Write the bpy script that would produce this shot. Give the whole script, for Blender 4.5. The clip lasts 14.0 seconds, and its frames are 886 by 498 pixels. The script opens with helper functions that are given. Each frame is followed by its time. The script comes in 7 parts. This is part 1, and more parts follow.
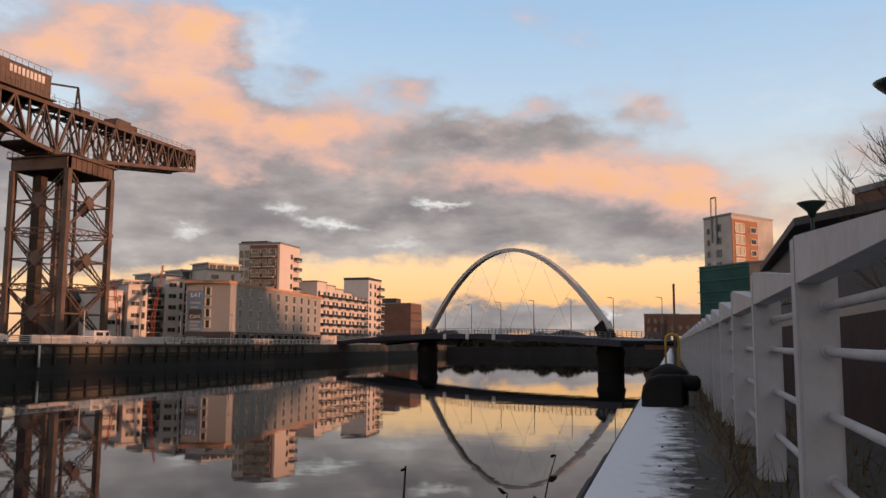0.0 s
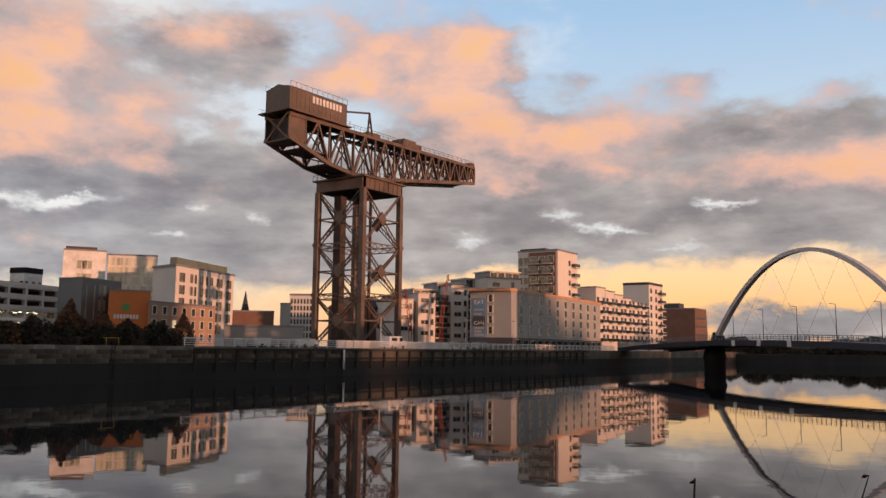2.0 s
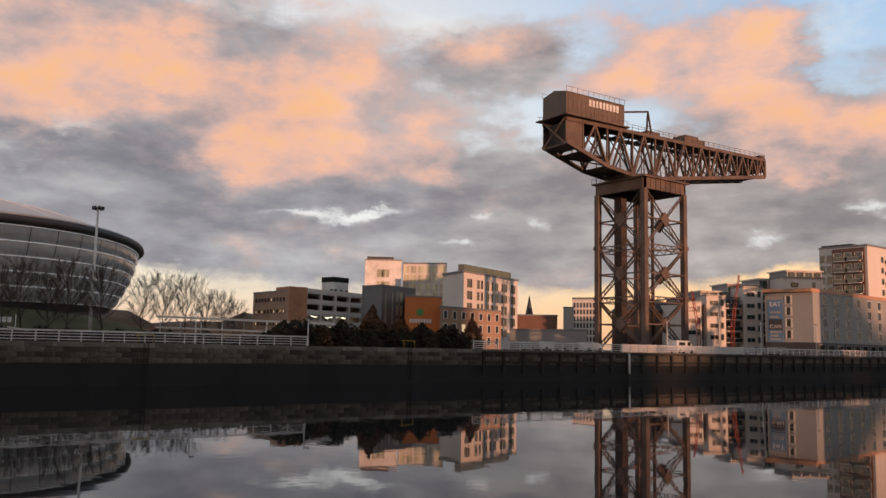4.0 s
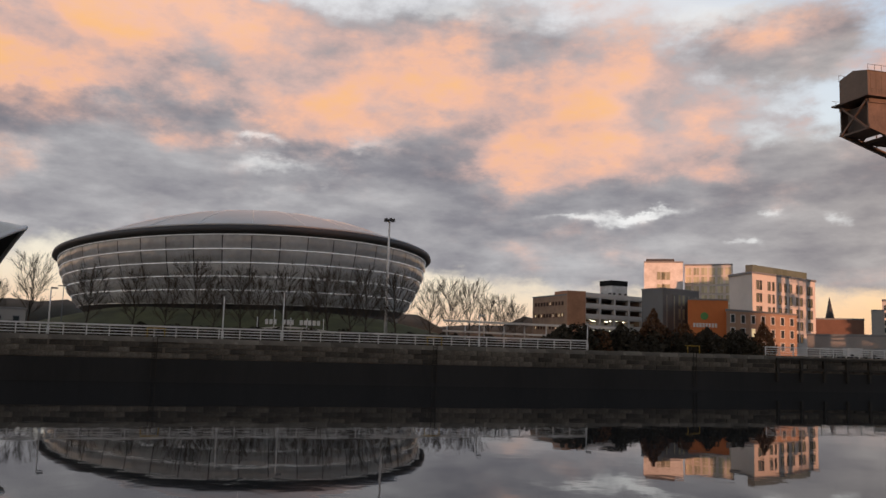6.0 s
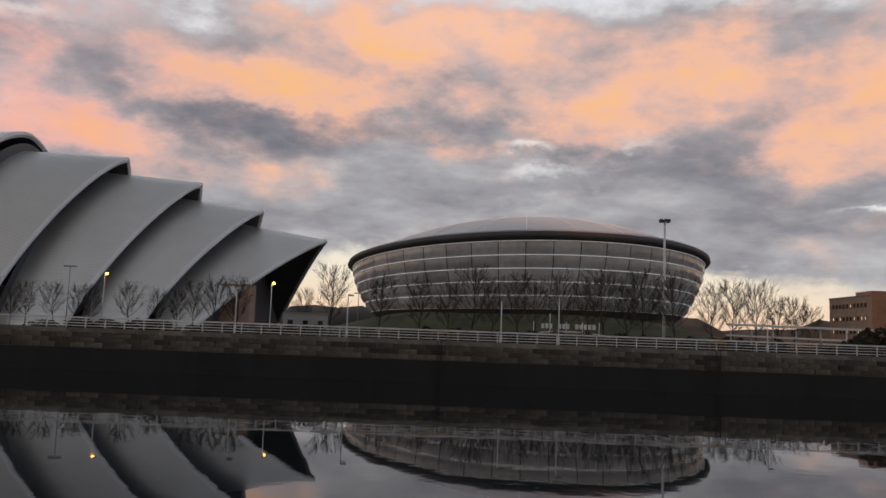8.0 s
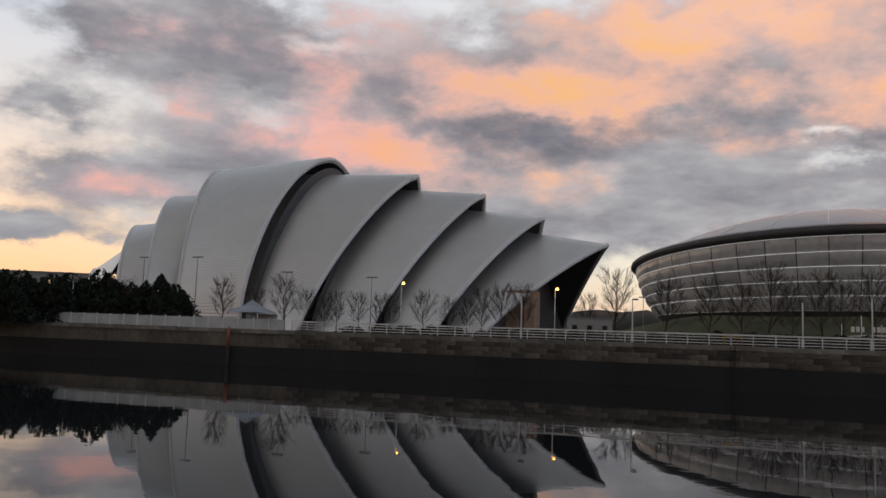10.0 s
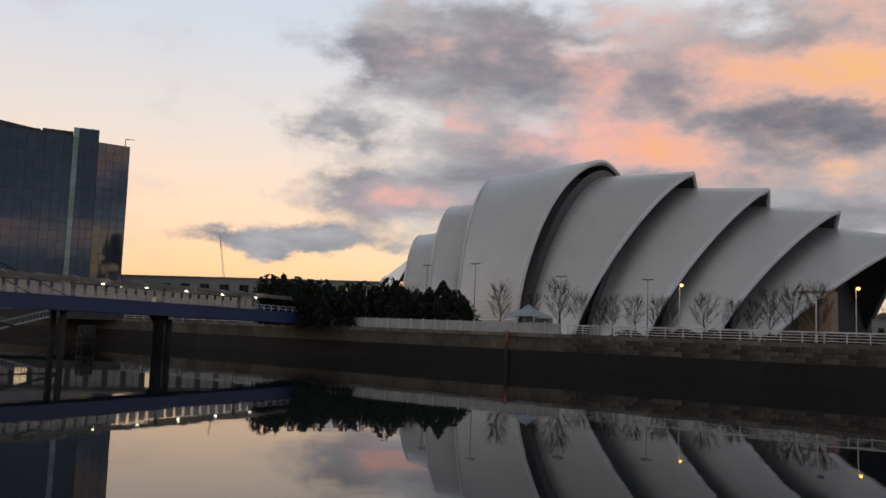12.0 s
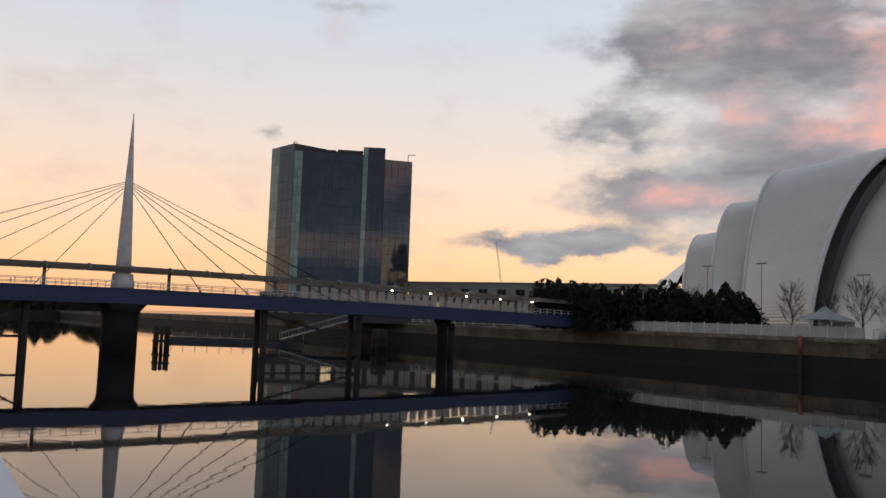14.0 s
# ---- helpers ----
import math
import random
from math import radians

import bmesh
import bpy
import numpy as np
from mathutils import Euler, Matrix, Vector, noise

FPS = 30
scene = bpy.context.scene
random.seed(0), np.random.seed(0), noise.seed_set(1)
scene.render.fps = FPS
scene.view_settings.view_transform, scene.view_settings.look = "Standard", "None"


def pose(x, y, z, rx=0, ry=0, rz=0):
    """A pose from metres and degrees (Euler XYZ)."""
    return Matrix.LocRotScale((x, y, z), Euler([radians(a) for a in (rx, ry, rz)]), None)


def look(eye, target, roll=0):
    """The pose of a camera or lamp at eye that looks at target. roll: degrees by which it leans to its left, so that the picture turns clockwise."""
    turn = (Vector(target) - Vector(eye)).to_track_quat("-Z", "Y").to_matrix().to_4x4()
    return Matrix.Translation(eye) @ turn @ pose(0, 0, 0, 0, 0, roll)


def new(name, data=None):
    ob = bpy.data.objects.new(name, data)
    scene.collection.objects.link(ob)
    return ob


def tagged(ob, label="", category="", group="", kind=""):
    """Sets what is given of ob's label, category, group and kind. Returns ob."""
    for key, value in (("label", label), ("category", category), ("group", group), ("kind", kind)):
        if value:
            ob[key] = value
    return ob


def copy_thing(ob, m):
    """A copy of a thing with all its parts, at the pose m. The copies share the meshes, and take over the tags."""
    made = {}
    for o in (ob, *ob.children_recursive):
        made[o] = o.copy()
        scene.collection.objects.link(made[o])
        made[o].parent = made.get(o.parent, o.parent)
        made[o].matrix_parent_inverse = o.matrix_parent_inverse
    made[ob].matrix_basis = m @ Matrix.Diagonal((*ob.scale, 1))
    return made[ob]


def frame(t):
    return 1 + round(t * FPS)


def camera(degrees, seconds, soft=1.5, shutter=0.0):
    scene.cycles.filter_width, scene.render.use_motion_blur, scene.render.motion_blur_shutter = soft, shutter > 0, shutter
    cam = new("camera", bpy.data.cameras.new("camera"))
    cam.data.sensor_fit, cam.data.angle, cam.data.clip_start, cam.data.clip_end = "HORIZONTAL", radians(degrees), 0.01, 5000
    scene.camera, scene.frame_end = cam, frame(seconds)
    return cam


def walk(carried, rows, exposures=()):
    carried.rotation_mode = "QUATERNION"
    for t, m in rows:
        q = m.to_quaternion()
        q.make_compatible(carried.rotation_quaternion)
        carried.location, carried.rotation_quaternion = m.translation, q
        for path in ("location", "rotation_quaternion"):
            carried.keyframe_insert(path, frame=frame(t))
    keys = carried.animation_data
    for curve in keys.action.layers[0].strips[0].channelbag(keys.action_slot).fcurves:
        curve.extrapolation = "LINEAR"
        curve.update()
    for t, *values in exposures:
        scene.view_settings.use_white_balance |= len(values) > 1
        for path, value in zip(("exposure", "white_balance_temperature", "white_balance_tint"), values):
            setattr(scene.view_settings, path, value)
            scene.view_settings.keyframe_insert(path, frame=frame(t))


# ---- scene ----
import itertools

cam = camera(55.92, 14.0)

H = 4.6  # the eye above the water
PATH = [  # seconds, yaw, pitch, roll
    (0, 15.20, 6.51, -0.33),
    (0.5, 19.86, 6.55, -0.51),
    (1, 24.57, 6.61, -0.59),
    (1.5, 29.36, 6.68, -0.67),
    (2, 34.15, 6.75, -0.69),
    (2.5, 38.96, 6.77, -0.74),
    (3, 43.74, 6.77, -0.86),
    (3.5, 48.54, 6.73, -1.00),
    (4, 53.34, 6.70, -1.14),
    (4.2, 55.47, 6.67, -1.19),
    (6.3, 74.96, 6.43, -1.81),
    (6.5, 76.81, 6.38, -1.84),
    (7, 81.47, 6.32, -1.94),
    (7.5, 86.19, 6.23, -2.05),
    (8, 90.93, 6.15, -2.08),
    (8.2, 92.87, 6.12, -2.09),
    (10.3, 113.03, 5.75, -1.94),
    (10.5, 114.90, 5.70, -1.96),
    (11, 119.57, 5.60, -1.99),
    (11.5, 124.22, 5.52, -1.95),
    (12, 128.89, 5.44, -1.93),
    (12.5, 133.51, 5.35, -1.94),
    (13, 138.19, 5.25, -1.92),
    (13.5, 142.89, 5.16, -1.93),
    (14, 147.60, 5.06, -1.95),
]
walk(cam, [(t, pose(0, 0, H, 90 + p, r, yaw)) for t, yaw, p, r in PATH])

# ---- world, sun ----
SUN_BEARING, SUN_HEIGHT = -94.0, 3.2  # degrees, anticlockwise from +y; above the horizon


def to_sun():
    a, e = radians(SUN_BEARING), radians(SUN_HEIGHT)
    return Vector((-math.sin(a) * math.cos(e), math.cos(a) * math.cos(e), math.sin(e)))


# clouds: bearing, height, half width, half height in degrees, weight
# heaps at bearing -27 are unseen, added for the glass tower to mirror
LIT_1 = [(-27, 5.2, 7, 1, 0.95), (-7.6, 8.1, 1.3, 0.6, 0.4), (-2.1, 9.5, 3.6, 1.5, 0.8), (-0.4, 14.8, 2.2, 1.1, 0.3), (3.8, 10.7, 4.2, 1.3, 0.85), (6.8, 11.9, 8.4, 2.3, 0.45), (8.3, 16.1, 2.4, 0.8, 0.5), (10.7, 11.6, 5.1, 1.3, 0.7), (17.1, 17.3, 3.2, 1.1, 0.6), (20.6, 14.5, 6.3, 1.9, 0.4), (22.9, 12, 2.3, 0.7, 0.5), (25.4, 14, 4.6, 2.2, 0.6), (25.4, 17.9, 2.3, 0.9, 0.6), (29.1, 14.2, 4.9, 1.7, 0.75), (30.1, 11.5, 2.6, 0.9, 0.6), (30.7, 18.8, 1.9, 0.7, 0.6), (31, 16.9, 2.2, 0.6, 0.45), (31.7, 20.1, 3, 1.3, 0.85), (32.5, 16.6, 3.2, 1.9, 0.8)]
LIT_2 = [(33.8, 13.8, 4.3, 2.2, 0.35), (34.2, 20.2, 3.5, 2, 0.7), (35.7, 17.2, 6, 3, 0.35), (39.7, 19.3, 3.2, 2.4, 0.75), (42, 17.7, 3.6, 1.1, 0.6), (49.7, 14.9, 1.9, 1.1, 0.5), (49.9, 20.5, 4.9, 1.6, 0.4), (53.8, 15.5, 3.6, 2, 0.6), (55.4, 11.7, 3.2, 1.1, 0.6), (56.5, 13, 3.5, 1.1, 0.5), (59.2, 18.5, 5.2, 1.5, 0.65), (60.8, 16.1, 6.6, 2.7, 0.35), (61.4, 13.4, 3.1, 1.1, 0.75), (62.2, 11.5, 3.5, 1, 0.6), (63.1, 15.7, 5.5, 2.2, 0.7), (64.1, 21, 7.1, 2, 0.25), (66.8, 12.8, 4.6, 1.9, 0.85), (67, 16.5, 13.2, 3.6, 0.28)]
LIT_3 = [(74.6, 18, 5.7, 2.4, 0.5), (75.4, 17.5, 4.7, 1.8, 0.5), (80.2, 14.4, 4.6, 1.3, 0.95), (82.7, 17.8, 4.8, 2, 0.6), (83.5, 20.8, 9.9, 1.8, 0.6), (84.9, 16.3, 5.5, 1.2, 0.95), (90.3, 13.1, 2.7, 1.1, 0.45), (95.2, 18.5, 16.8, 2.5, 0.2), (96.3, 21.2, 9.1, 1.8, 0.45), (97.2, 19.8, 9.4, 1.8, 0.75), (98.2, 16.4, 5.6, 1.4, 0.95), (98.7, 13.4, 2.9, 1.1, 0.35), (102.4, 16.7, 4.6, 1.5, 0.85), (106.6, 16.3, 3.1, 1.1, 0.45), (108.8, 10.6, 4.4, 1.5, 0.45), (111.4, 16.9, 5, 2.1, 0.75), (113.9, 20.2, 4.8, 2.2, 0.4), (114.4, 12.3, 5.1, 1.3, 0.55)]
LIT_4 = [(115.2, 12.2, 3.8, 0.9, 0.35), (115.3, 12.1, 6.1, 1.8, 0.5), (118.8, 14.4, 3.9, 2, 0.6), (123.3, 17.1, 5.8, 1.8, 0.22), (125.1, 18.9, 5.2, 1.8, 0.3), (125.3, 12.1, 4.9, 1.3, 0.5), (127.7, 14.6, 2.2, 1.1, 0.5), (131.7, 8.9, 4.2, 0.9, 0.55), (133, 18.4, 3.1, 1.5, 0.35), (133.7, 9.3, 3.5, 0.8, 0.4), (135.1, 7.7, 3.4, 0.9, 0.45)]
GREY_1 = [(-27, 10, 9, 4, 1.8), (-27, 1.8, 9, 2, 1.5), (-13.7, 3.9, 3.6, 8.4, 0.5), (-0.6, 6.8, 5.4, 1.1, 0.8), (1, 15.4, 2.2, 0.7, 0.35), (4.9, 8, 9.4, 1.9, 1), (6.8, 14, 4.6, 1.5, 0.6), (8.8, 1.7, 9.8, 1, 1.4), (14.6, 13.9, 5.9, 1.9, 0.8), (18.6, 10, 13.5, 2.3, 1), (22.4, 7.2, 9.5, 1.5, 0.7), (27, 14.1, 5, 2.2, 0.7), (31.6, 11.1, 5.9, 3.1, 0.9), (32.6, 11, 7.2, 2.2, 0.9), (34.3, 15, 3.5, 2.1, 0.5), (35.3, 6.8, 5.2, 1.5, 0.7), (41.4, 7.1, 11.5, 2.3, 0.9), (47.2, 11.4, 7.7, 2.3, 0.9), (49.5, 19.1, 5.7, 2.5, 0.6), (51.1, 7.6, 11.5, 3.1, 0.95)]
GREY_2 = [(51.2, 19.7, 8.7, 2.2, 0.4), (56.3, 8.7, 12, 3.3, 1), (66, 15.4, 5.4, 2.2, 0.7), (68.5, 7.8, 14.6, 3, 0.95), (71.6, 20.7, 11.4, 2.8, 0.6), (74.6, 18.3, 10.7, 3.1, 0.5), (75.3, 12.3, 7.7, 2.3, 0.95), (79.1, 8.4, 18.8, 2.3, 0.9), (79.3, 10.7, 8.2, 2.5, 1), (87.2, 14.3, 9.8, 1.5, 0.95), (93.9, 16.6, 7.1, 2.1, 0.8), (94.8, 11.1, 9.4, 1.9, 0.95), (95.6, 9.1, 7.1, 2.2, 0.9), (98.7, 14, 7.8, 1.9, 0.95), (99.3, 13.2, 9.2, 2.9, 1), (102, 10.4, 7.6, 1.9, 0.9), (102.8, 19.1, 14.1, 3.4, 0.5), (110.9, 13.9, 7.8, 2.3, 0.95)]
GREY_3 = [(111.4, 6.7, 10.5, 2.2, 0.8), (115.2, 15.6, 8.3, 2.9, 0.9), (116.7, 9.9, 5.8, 1.9, 0.6), (124.1, 18.8, 5.4, 2.7, 0.8), (125.8, 11.3, 6.2, 3.2, 0.75), (131.2, 18.7, 6.3, 2.8, 1), (133.6, 9.2, 5.6, 1.5, 0.75), (134.4, 7, 3.8, 1.2, 0.5), (136.4, 13.7, 3.4, 1.5, 0.8), (138.5, 5.7, 6.8, 0.8, 0.65), (140, 5.3, 5.5, 0.6, 0.6), (154.7, 20.9, 3.5, 0.7, 0.4), (160.4, 12.2, 1.3, 0.7, 0.4)]
DARK_1 = [(-27, 10, 9, 4, 2.2), (-27, 1.8, 9, 2, 2), (1.2, 7.9, 5.5, 1.1, 0.5), (14.6, 13.9, 4.7, 1.3, 0.4), (22.4, 8.8, 13.3, 1.3, 0.5), (49.2, 11, 7.7, 1.5, 0.4), (58.1, 9.7, 8.4, 1.4, 0.5), (64.2, 15, 7.1, 1.8, 0.6), (66.6, 7.9, 11.2, 1, 0.4), (79.2, 12.2, 9.7, 1, 0.3), (79.4, 11.7, 7.3, 1.4, 0.7), (98.8, 14.2, 5.5, 1.1, 0.5), (100.6, 13.9, 5.8, 1.5, 0.5), (101.2, 14.4, 7.5, 2.2, 0.6), (106.1, 15.9, 8.3, 3.8, 1.1), (112.9, 15.4, 4.7, 1.1, 0.5), (124.1, 18.1, 6.1, 2.4, 0.7), (132.9, 8.8, 5.2, 1.1, 0.4), (133, 17.7, 5.6, 1.8, 0.4), (136.3, 13, 3, 1.1, 0.4)]
BRIGHT_1 = [(-9.6, 15.9, 4.9, 1.4, 0.35), (3.6, 2.2, 0.6, 0.6, 0.9), (15, 9.8, 1.8, 0.3, 0.9), (18.5, 6.9, 1.8, 0.3, 0.5), (22.1, 8.1, 1.8, 0.3, 0.7), (24.7, 8.1, 1, 0.3, 0.5), (26.6, 8.9, 1.5, 0.3, 0.6), (28.5, 20.4, 6.5, 2.8, 0.45), (32.5, 7.2, 1.4, 0.3, 0.6), (32.9, 17.3, 2, 0.7, 0.8), (47.2, 8.5, 1, 0.5, 0.7), (50.6, 8.7, 0.9, 0.3, 0.6), (53.2, 7.1, 1, 0.3, 0.7), (54.5, 21.5, 6, 1.1, 0.8), (59.4, 9.2, 2, 0.3, 1), (62.8, 8.8, 2.7, 0.3, 0.7), (67.3, 21.6, 2.3, 0.9, 0.6), (72, 22.3, 1.9, 0.9, 0.6)]
BRIGHT_2 = [(78.7, 13.7, 1.4, 0.7, 1), (79.9, 10.2, 2, 0.3, 0.3), (84.7, 11.5, 2.4, 0.5, 0.5), (86.2, 13.2, 1.9, 0.4, 0.8), (104.1, 20.2, 1.5, 0.5, 0.6), (119, 12.5, 2.6, 0.7, 0.5), (119.2, 19.1, 3.6, 0.8, 0.8), (121.1, 13.7, 2.3, 0.6, 0.7), (121.4, 14.5, 4.9, 1.2, 0.7), (129.3, 14.3, 2.2, 0.7, 0.6)]


def make_world():
    world = bpy.data.worlds.new("evening_sky")
    scene.world = world
    world.use_nodes = True
    nt = world.node_tree
    nt.nodes.clear()

    def node(kind, **sets):
        n = nt.nodes.new(kind)
        for key, value in sets.items():
            setattr(n, key, value)
        return n

    def wire(a, b):
        nt.links.new(a, b)

    def maths(op, a, b=None, c=None, clamp=False):
        n = node("ShaderNodeMath", operation=op, use_clamp=clamp)
        for i, v in enumerate((a, b, c)):
            if v is None:
                continue
            if isinstance(v, (int, float)):
                n.inputs[i].default_value = v
            else:
                wire(v, n.inputs[i])
        return n.outputs[0]

    def ramp_between(v, lo, hi, smooth=True):
        n = node("ShaderNodeMapRange", interpolation_type="SMOOTHSTEP" if smooth else "LINEAR")
        wire(v, n.inputs["Value"])
        n.inputs["From Min"].default_value, n.inputs["From Max"].default_value = lo, hi
        return n.outputs["Result"]

    def mixed(f, a, b, blend="MIX"):
        n = node("ShaderNodeMix", data_type="RGBA", blend_type=blend)
        for sock, v in ((n.inputs["Factor"], f), (n.inputs["A"], a), (n.inputs["B"], b)):
            if isinstance(v, tuple):
                sock.default_value = (*v, 1)
            elif isinstance(v, (int, float)):
                sock.default_value = v
            else:
                wire(v, sock)
        return n.outputs["Result"]

    def ramp(v, stops):
        n = node("ShaderNodeValToRGB")
        wire(v, n.inputs[0])
        el = n.color_ramp.elements
        while len(el) < len(stops):
            el.new(0.5)
        for e, (pos, col) in zip(el, stops):
            e.position, e.color = pos, (*col, 1)
        return n.outputs[0]

    coords = node("ShaderNodeTexCoord")
    way = coords.outputs["Generated"]
    sep = node("ShaderNodeSeparateXYZ")
    wire(way, sep.inputs[0])
    x, y, z = sep.outputs
    bearing = maths("MULTIPLY", maths("ARCTAN2", maths("MULTIPLY", x, -1), y), 57.2958)
    # bearings behind the seam go on past 180, so that the view is in one piece
    bearing = maths("ADD", bearing, maths("MULTIPLY", maths("LESS_THAN", bearing, -90.0), 360.0))
    height = maths("MULTIPLY", maths("ARCSINE", z), 57.2958)

    def cloud(scale, flat, detail=6.0, rough=0.55, shift=0.0, warp=0.0):
        """Fractal noise over the direction, drawn out sideways."""
        m = node("ShaderNodeMapping")
        wire(way, m.inputs[0])
        m.inputs["Scale"].default_value = (scale, scale, scale * flat)
        m.inputs["Location"].default_value = (shift, shift * 0.7, -shift)
        n = node("ShaderNodeTexNoise", noise_dimensions="3D")
        n.inputs["Scale"].default_value, n.inputs["Detail"].default_value = 1.0, detail
        n.inputs["Roughness"].default_value, n.inputs["Distortion"].default_value = rough, warp
        wire(m.outputs[0], n.inputs["Vector"])
        return maths("SUBTRACT", n.outputs["Fac"], 0.5)

    def masses(*lists):
        """The sum of soft heaps of cloud, their outlines frayed by the warp."""
        total = 0.0
        for b, h, w, t, k in itertools.chain(*lists):
            u = node("ShaderNodeVectorMath", operation="MULTIPLY_ADD")
            wire(frayed, u.inputs[0])
            u.inputs[1].default_value = (1 / w, 1 / t, 0)
            u.inputs[2].default_value = (-b / w, -h / t, 0)
            r = node("ShaderNodeVectorMath", operation="DOT_PRODUCT")
            wire(u.outputs[0], r.inputs[0])
            wire(u.outputs[0], r.inputs[1])
            total = maths("MULTIPLY_ADD", maths("POWER", 0.3679, r.outputs["Value"]), k, total)
        return total

    flat_way = node("ShaderNodeCombineXYZ")
    wire(bearing, flat_way.inputs[0])
    wire(height, flat_way.inputs[1])

    def fray(source, scale, detail, rough, amount, shift):
        """Moves directions about by fractal noise over bearing and height."""
        m = node("ShaderNodeMapping")
        wire(flat_way.outputs[0], m.inputs[0])
        m.inputs["Scale"].default_value = (scale, scale * 1.9, 1)
        m.inputs["Location"].default_value = (shift, shift, shift)
        n = node("ShaderNodeTexNoise", noise_dimensions="2D")
        n.inputs["Scale"].default_value, n.inputs["Detail"].default_value, n.inputs["Roughness"].default_value = 1.0, detail, rough
        wire(m.outputs[0], n.inputs["Vector"])
        off = node("ShaderNodeVectorMath", operation="MULTIPLY_ADD")
        wire(n.outputs["Color"], off.inputs[0])
        off.inputs[1].default_value = (amount, amount * 0.5, 0)
        off.inputs[2].default_value = (-amount * 0.5, -amount * 0.25, 0)
        put = node("ShaderNodeVectorMath", operation="ADD")
        wire(source, put.inputs[0])
        wire(off.outputs[0], put.inputs[1])
        return put.outputs[0]

    frayed = fray(flat_way.outputs[0], 0.2, 8.0, 0.62, 6.0, 3.7)

    # clear sky: three elevations' gradients, glowing low in the south-east and the west
    up = maths("DIVIDE", height, 40.0, clamp=True)
    east = ramp(up, [(0.0, (0.80, 0.42, 0.24)), (0.07, (0.95, 0.50, 0.22)), (0.14, (0.98, 0.60, 0.32)), (0.24, (0.66, 0.60, 0.56)), (0.36, (0.50, 0.60, 0.72)), (0.55, (0.34, 0.50, 0.72)), (0.9, (0.20, 0.36, 0.62))])
    north = ramp(up, [(0.0, (0.70, 0.46, 0.36)), (0.08, (0.66, 0.55, 0.50)), (0.2, (0.68, 0.65, 0.64)), (0.5, (0.72, 0.68, 0.68)), (1.0, (0.45, 0.48, 0.56))])
    west = ramp(up, [(0.0, (0.90, 0.46, 0.25)), (0.09, (0.98, 0.56, 0.32)), (0.2, (0.93, 0.62, 0.45)), (0.34, (0.74, 0.64, 0.60)), (0.5, (0.60, 0.62, 0.69)), (0.9, (0.44, 0.52, 0.64))])
    base = mixed(ramp_between(bearing, 30.0, 62.0), east, north)
    base = mixed(ramp_between(bearing, 104.0, 142.0), base, west)
    nishita = node("ShaderNodeTexSky", sky_type="NISHITA", sun_disc=False, sun_elevation=radians(SUN_HEIGHT), sun_rotation=radians(-SUN_BEARING), altitude=10)
    base = mixed(0.08, base, nishita.outputs[0], "ADD")

    fine = cloud(11.0, 2.0, 9.0, 0.58, 3.1, 0.0)
    broad = cloud(3.0, 2.2, 3.0, 0.5, 7.7, 0.1)
    shade = cloud(8.0, 3.2, 8.0, 0.56, 1.3, 0.0)
    # grey layer
    grey_at = masses(GREY_1, GREY_2, GREY_3)
    dark_at = masses(DARK_1)
    grey = ramp_between(maths("ADD", maths("MULTIPLY", fine, 1.1), grey_at), 0.10, 0.66)
    tone = maths("SUBTRACT", maths("ADD", maths("MULTIPLY", shade, 1.25), maths("MULTIPLY", fine, 0.5)), maths("MULTIPLY", dark_at, 0.30))
    grey_tone = ramp(maths("ADD", tone, 0.5, clamp=True), [(0.0, (0.195, 0.18, 0.195)), (0.28, (0.28, 0.255, 0.262)), (0.5, (0.395, 0.36, 0.352)), (0.75, (0.55, 0.505, 0.48)), (1.0, (0.74, 0.69, 0.65))])
    # warm greys over the sunlit east, neutral ones further round
    grey_tone = mixed(ramp_between(bearing, 36.0, 64.0), grey_tone, mixed(1.0, grey_tone, (0.95, 1.02, 1.10), "MULTIPLY"))
    sky = mixed(grey, base, grey_tone)
    # thin places where the pale sky beyond shines through
    bright_at = masses(BRIGHT_1, BRIGHT_2)
    sky = mixed(ramp_between(maths("ADD", maths("MULTIPLY", fine, 1.6), bright_at), 0.1, 1.15), sky, (0.90, 0.90, 0.89))
    # upper clouds, lit from below by the low sun
    lit_at = masses(LIT_1, LIT_2, LIT_3, LIT_4)
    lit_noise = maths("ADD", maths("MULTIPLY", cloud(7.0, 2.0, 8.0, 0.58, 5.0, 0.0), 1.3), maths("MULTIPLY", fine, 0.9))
    lit = ramp_between(maths("ADD", lit_noise, lit_at), 0.0, 0.80)
    core = maths("ADD", maths("MULTIPLY", lit_noise, 1.7), maths("MULTIPLY", lit_at, 0.52), clamp=True)
    glow = ramp(core, [(0.05, (0.42, 0.345, 0.345)), (0.35, (0.66, 0.45, 0.40)), (0.65, (0.92, 0.52, 0.37)), (1.0, (1.0, 0.54, 0.25))])
    rosy = ramp(core, [(0.05, (0.38, 0.325, 0.355)), (0.35, (0.58, 0.42, 0.42)), (0.65, (0.86, 0.46, 0.40)), (1.0, (0.98, 0.46, 0.30))])
    glow = mixed(ramp_between(bearing, 102.0, 122.0), glow, rosy)
    sky = mixed(maths("MULTIPLY", lit, 0.92), sky, glow)
    # unseen heavy cloud added overhead and behind, down to the southern skyline, to dim ambient
    over = mixed(ramp_between(broad, -0.2, 0.2), (0.20, 0.21, 0.24), (0.31, 0.32, 0.34))
    sky = mixed(ramp_between(height, 30.0, 44.0), sky, over)
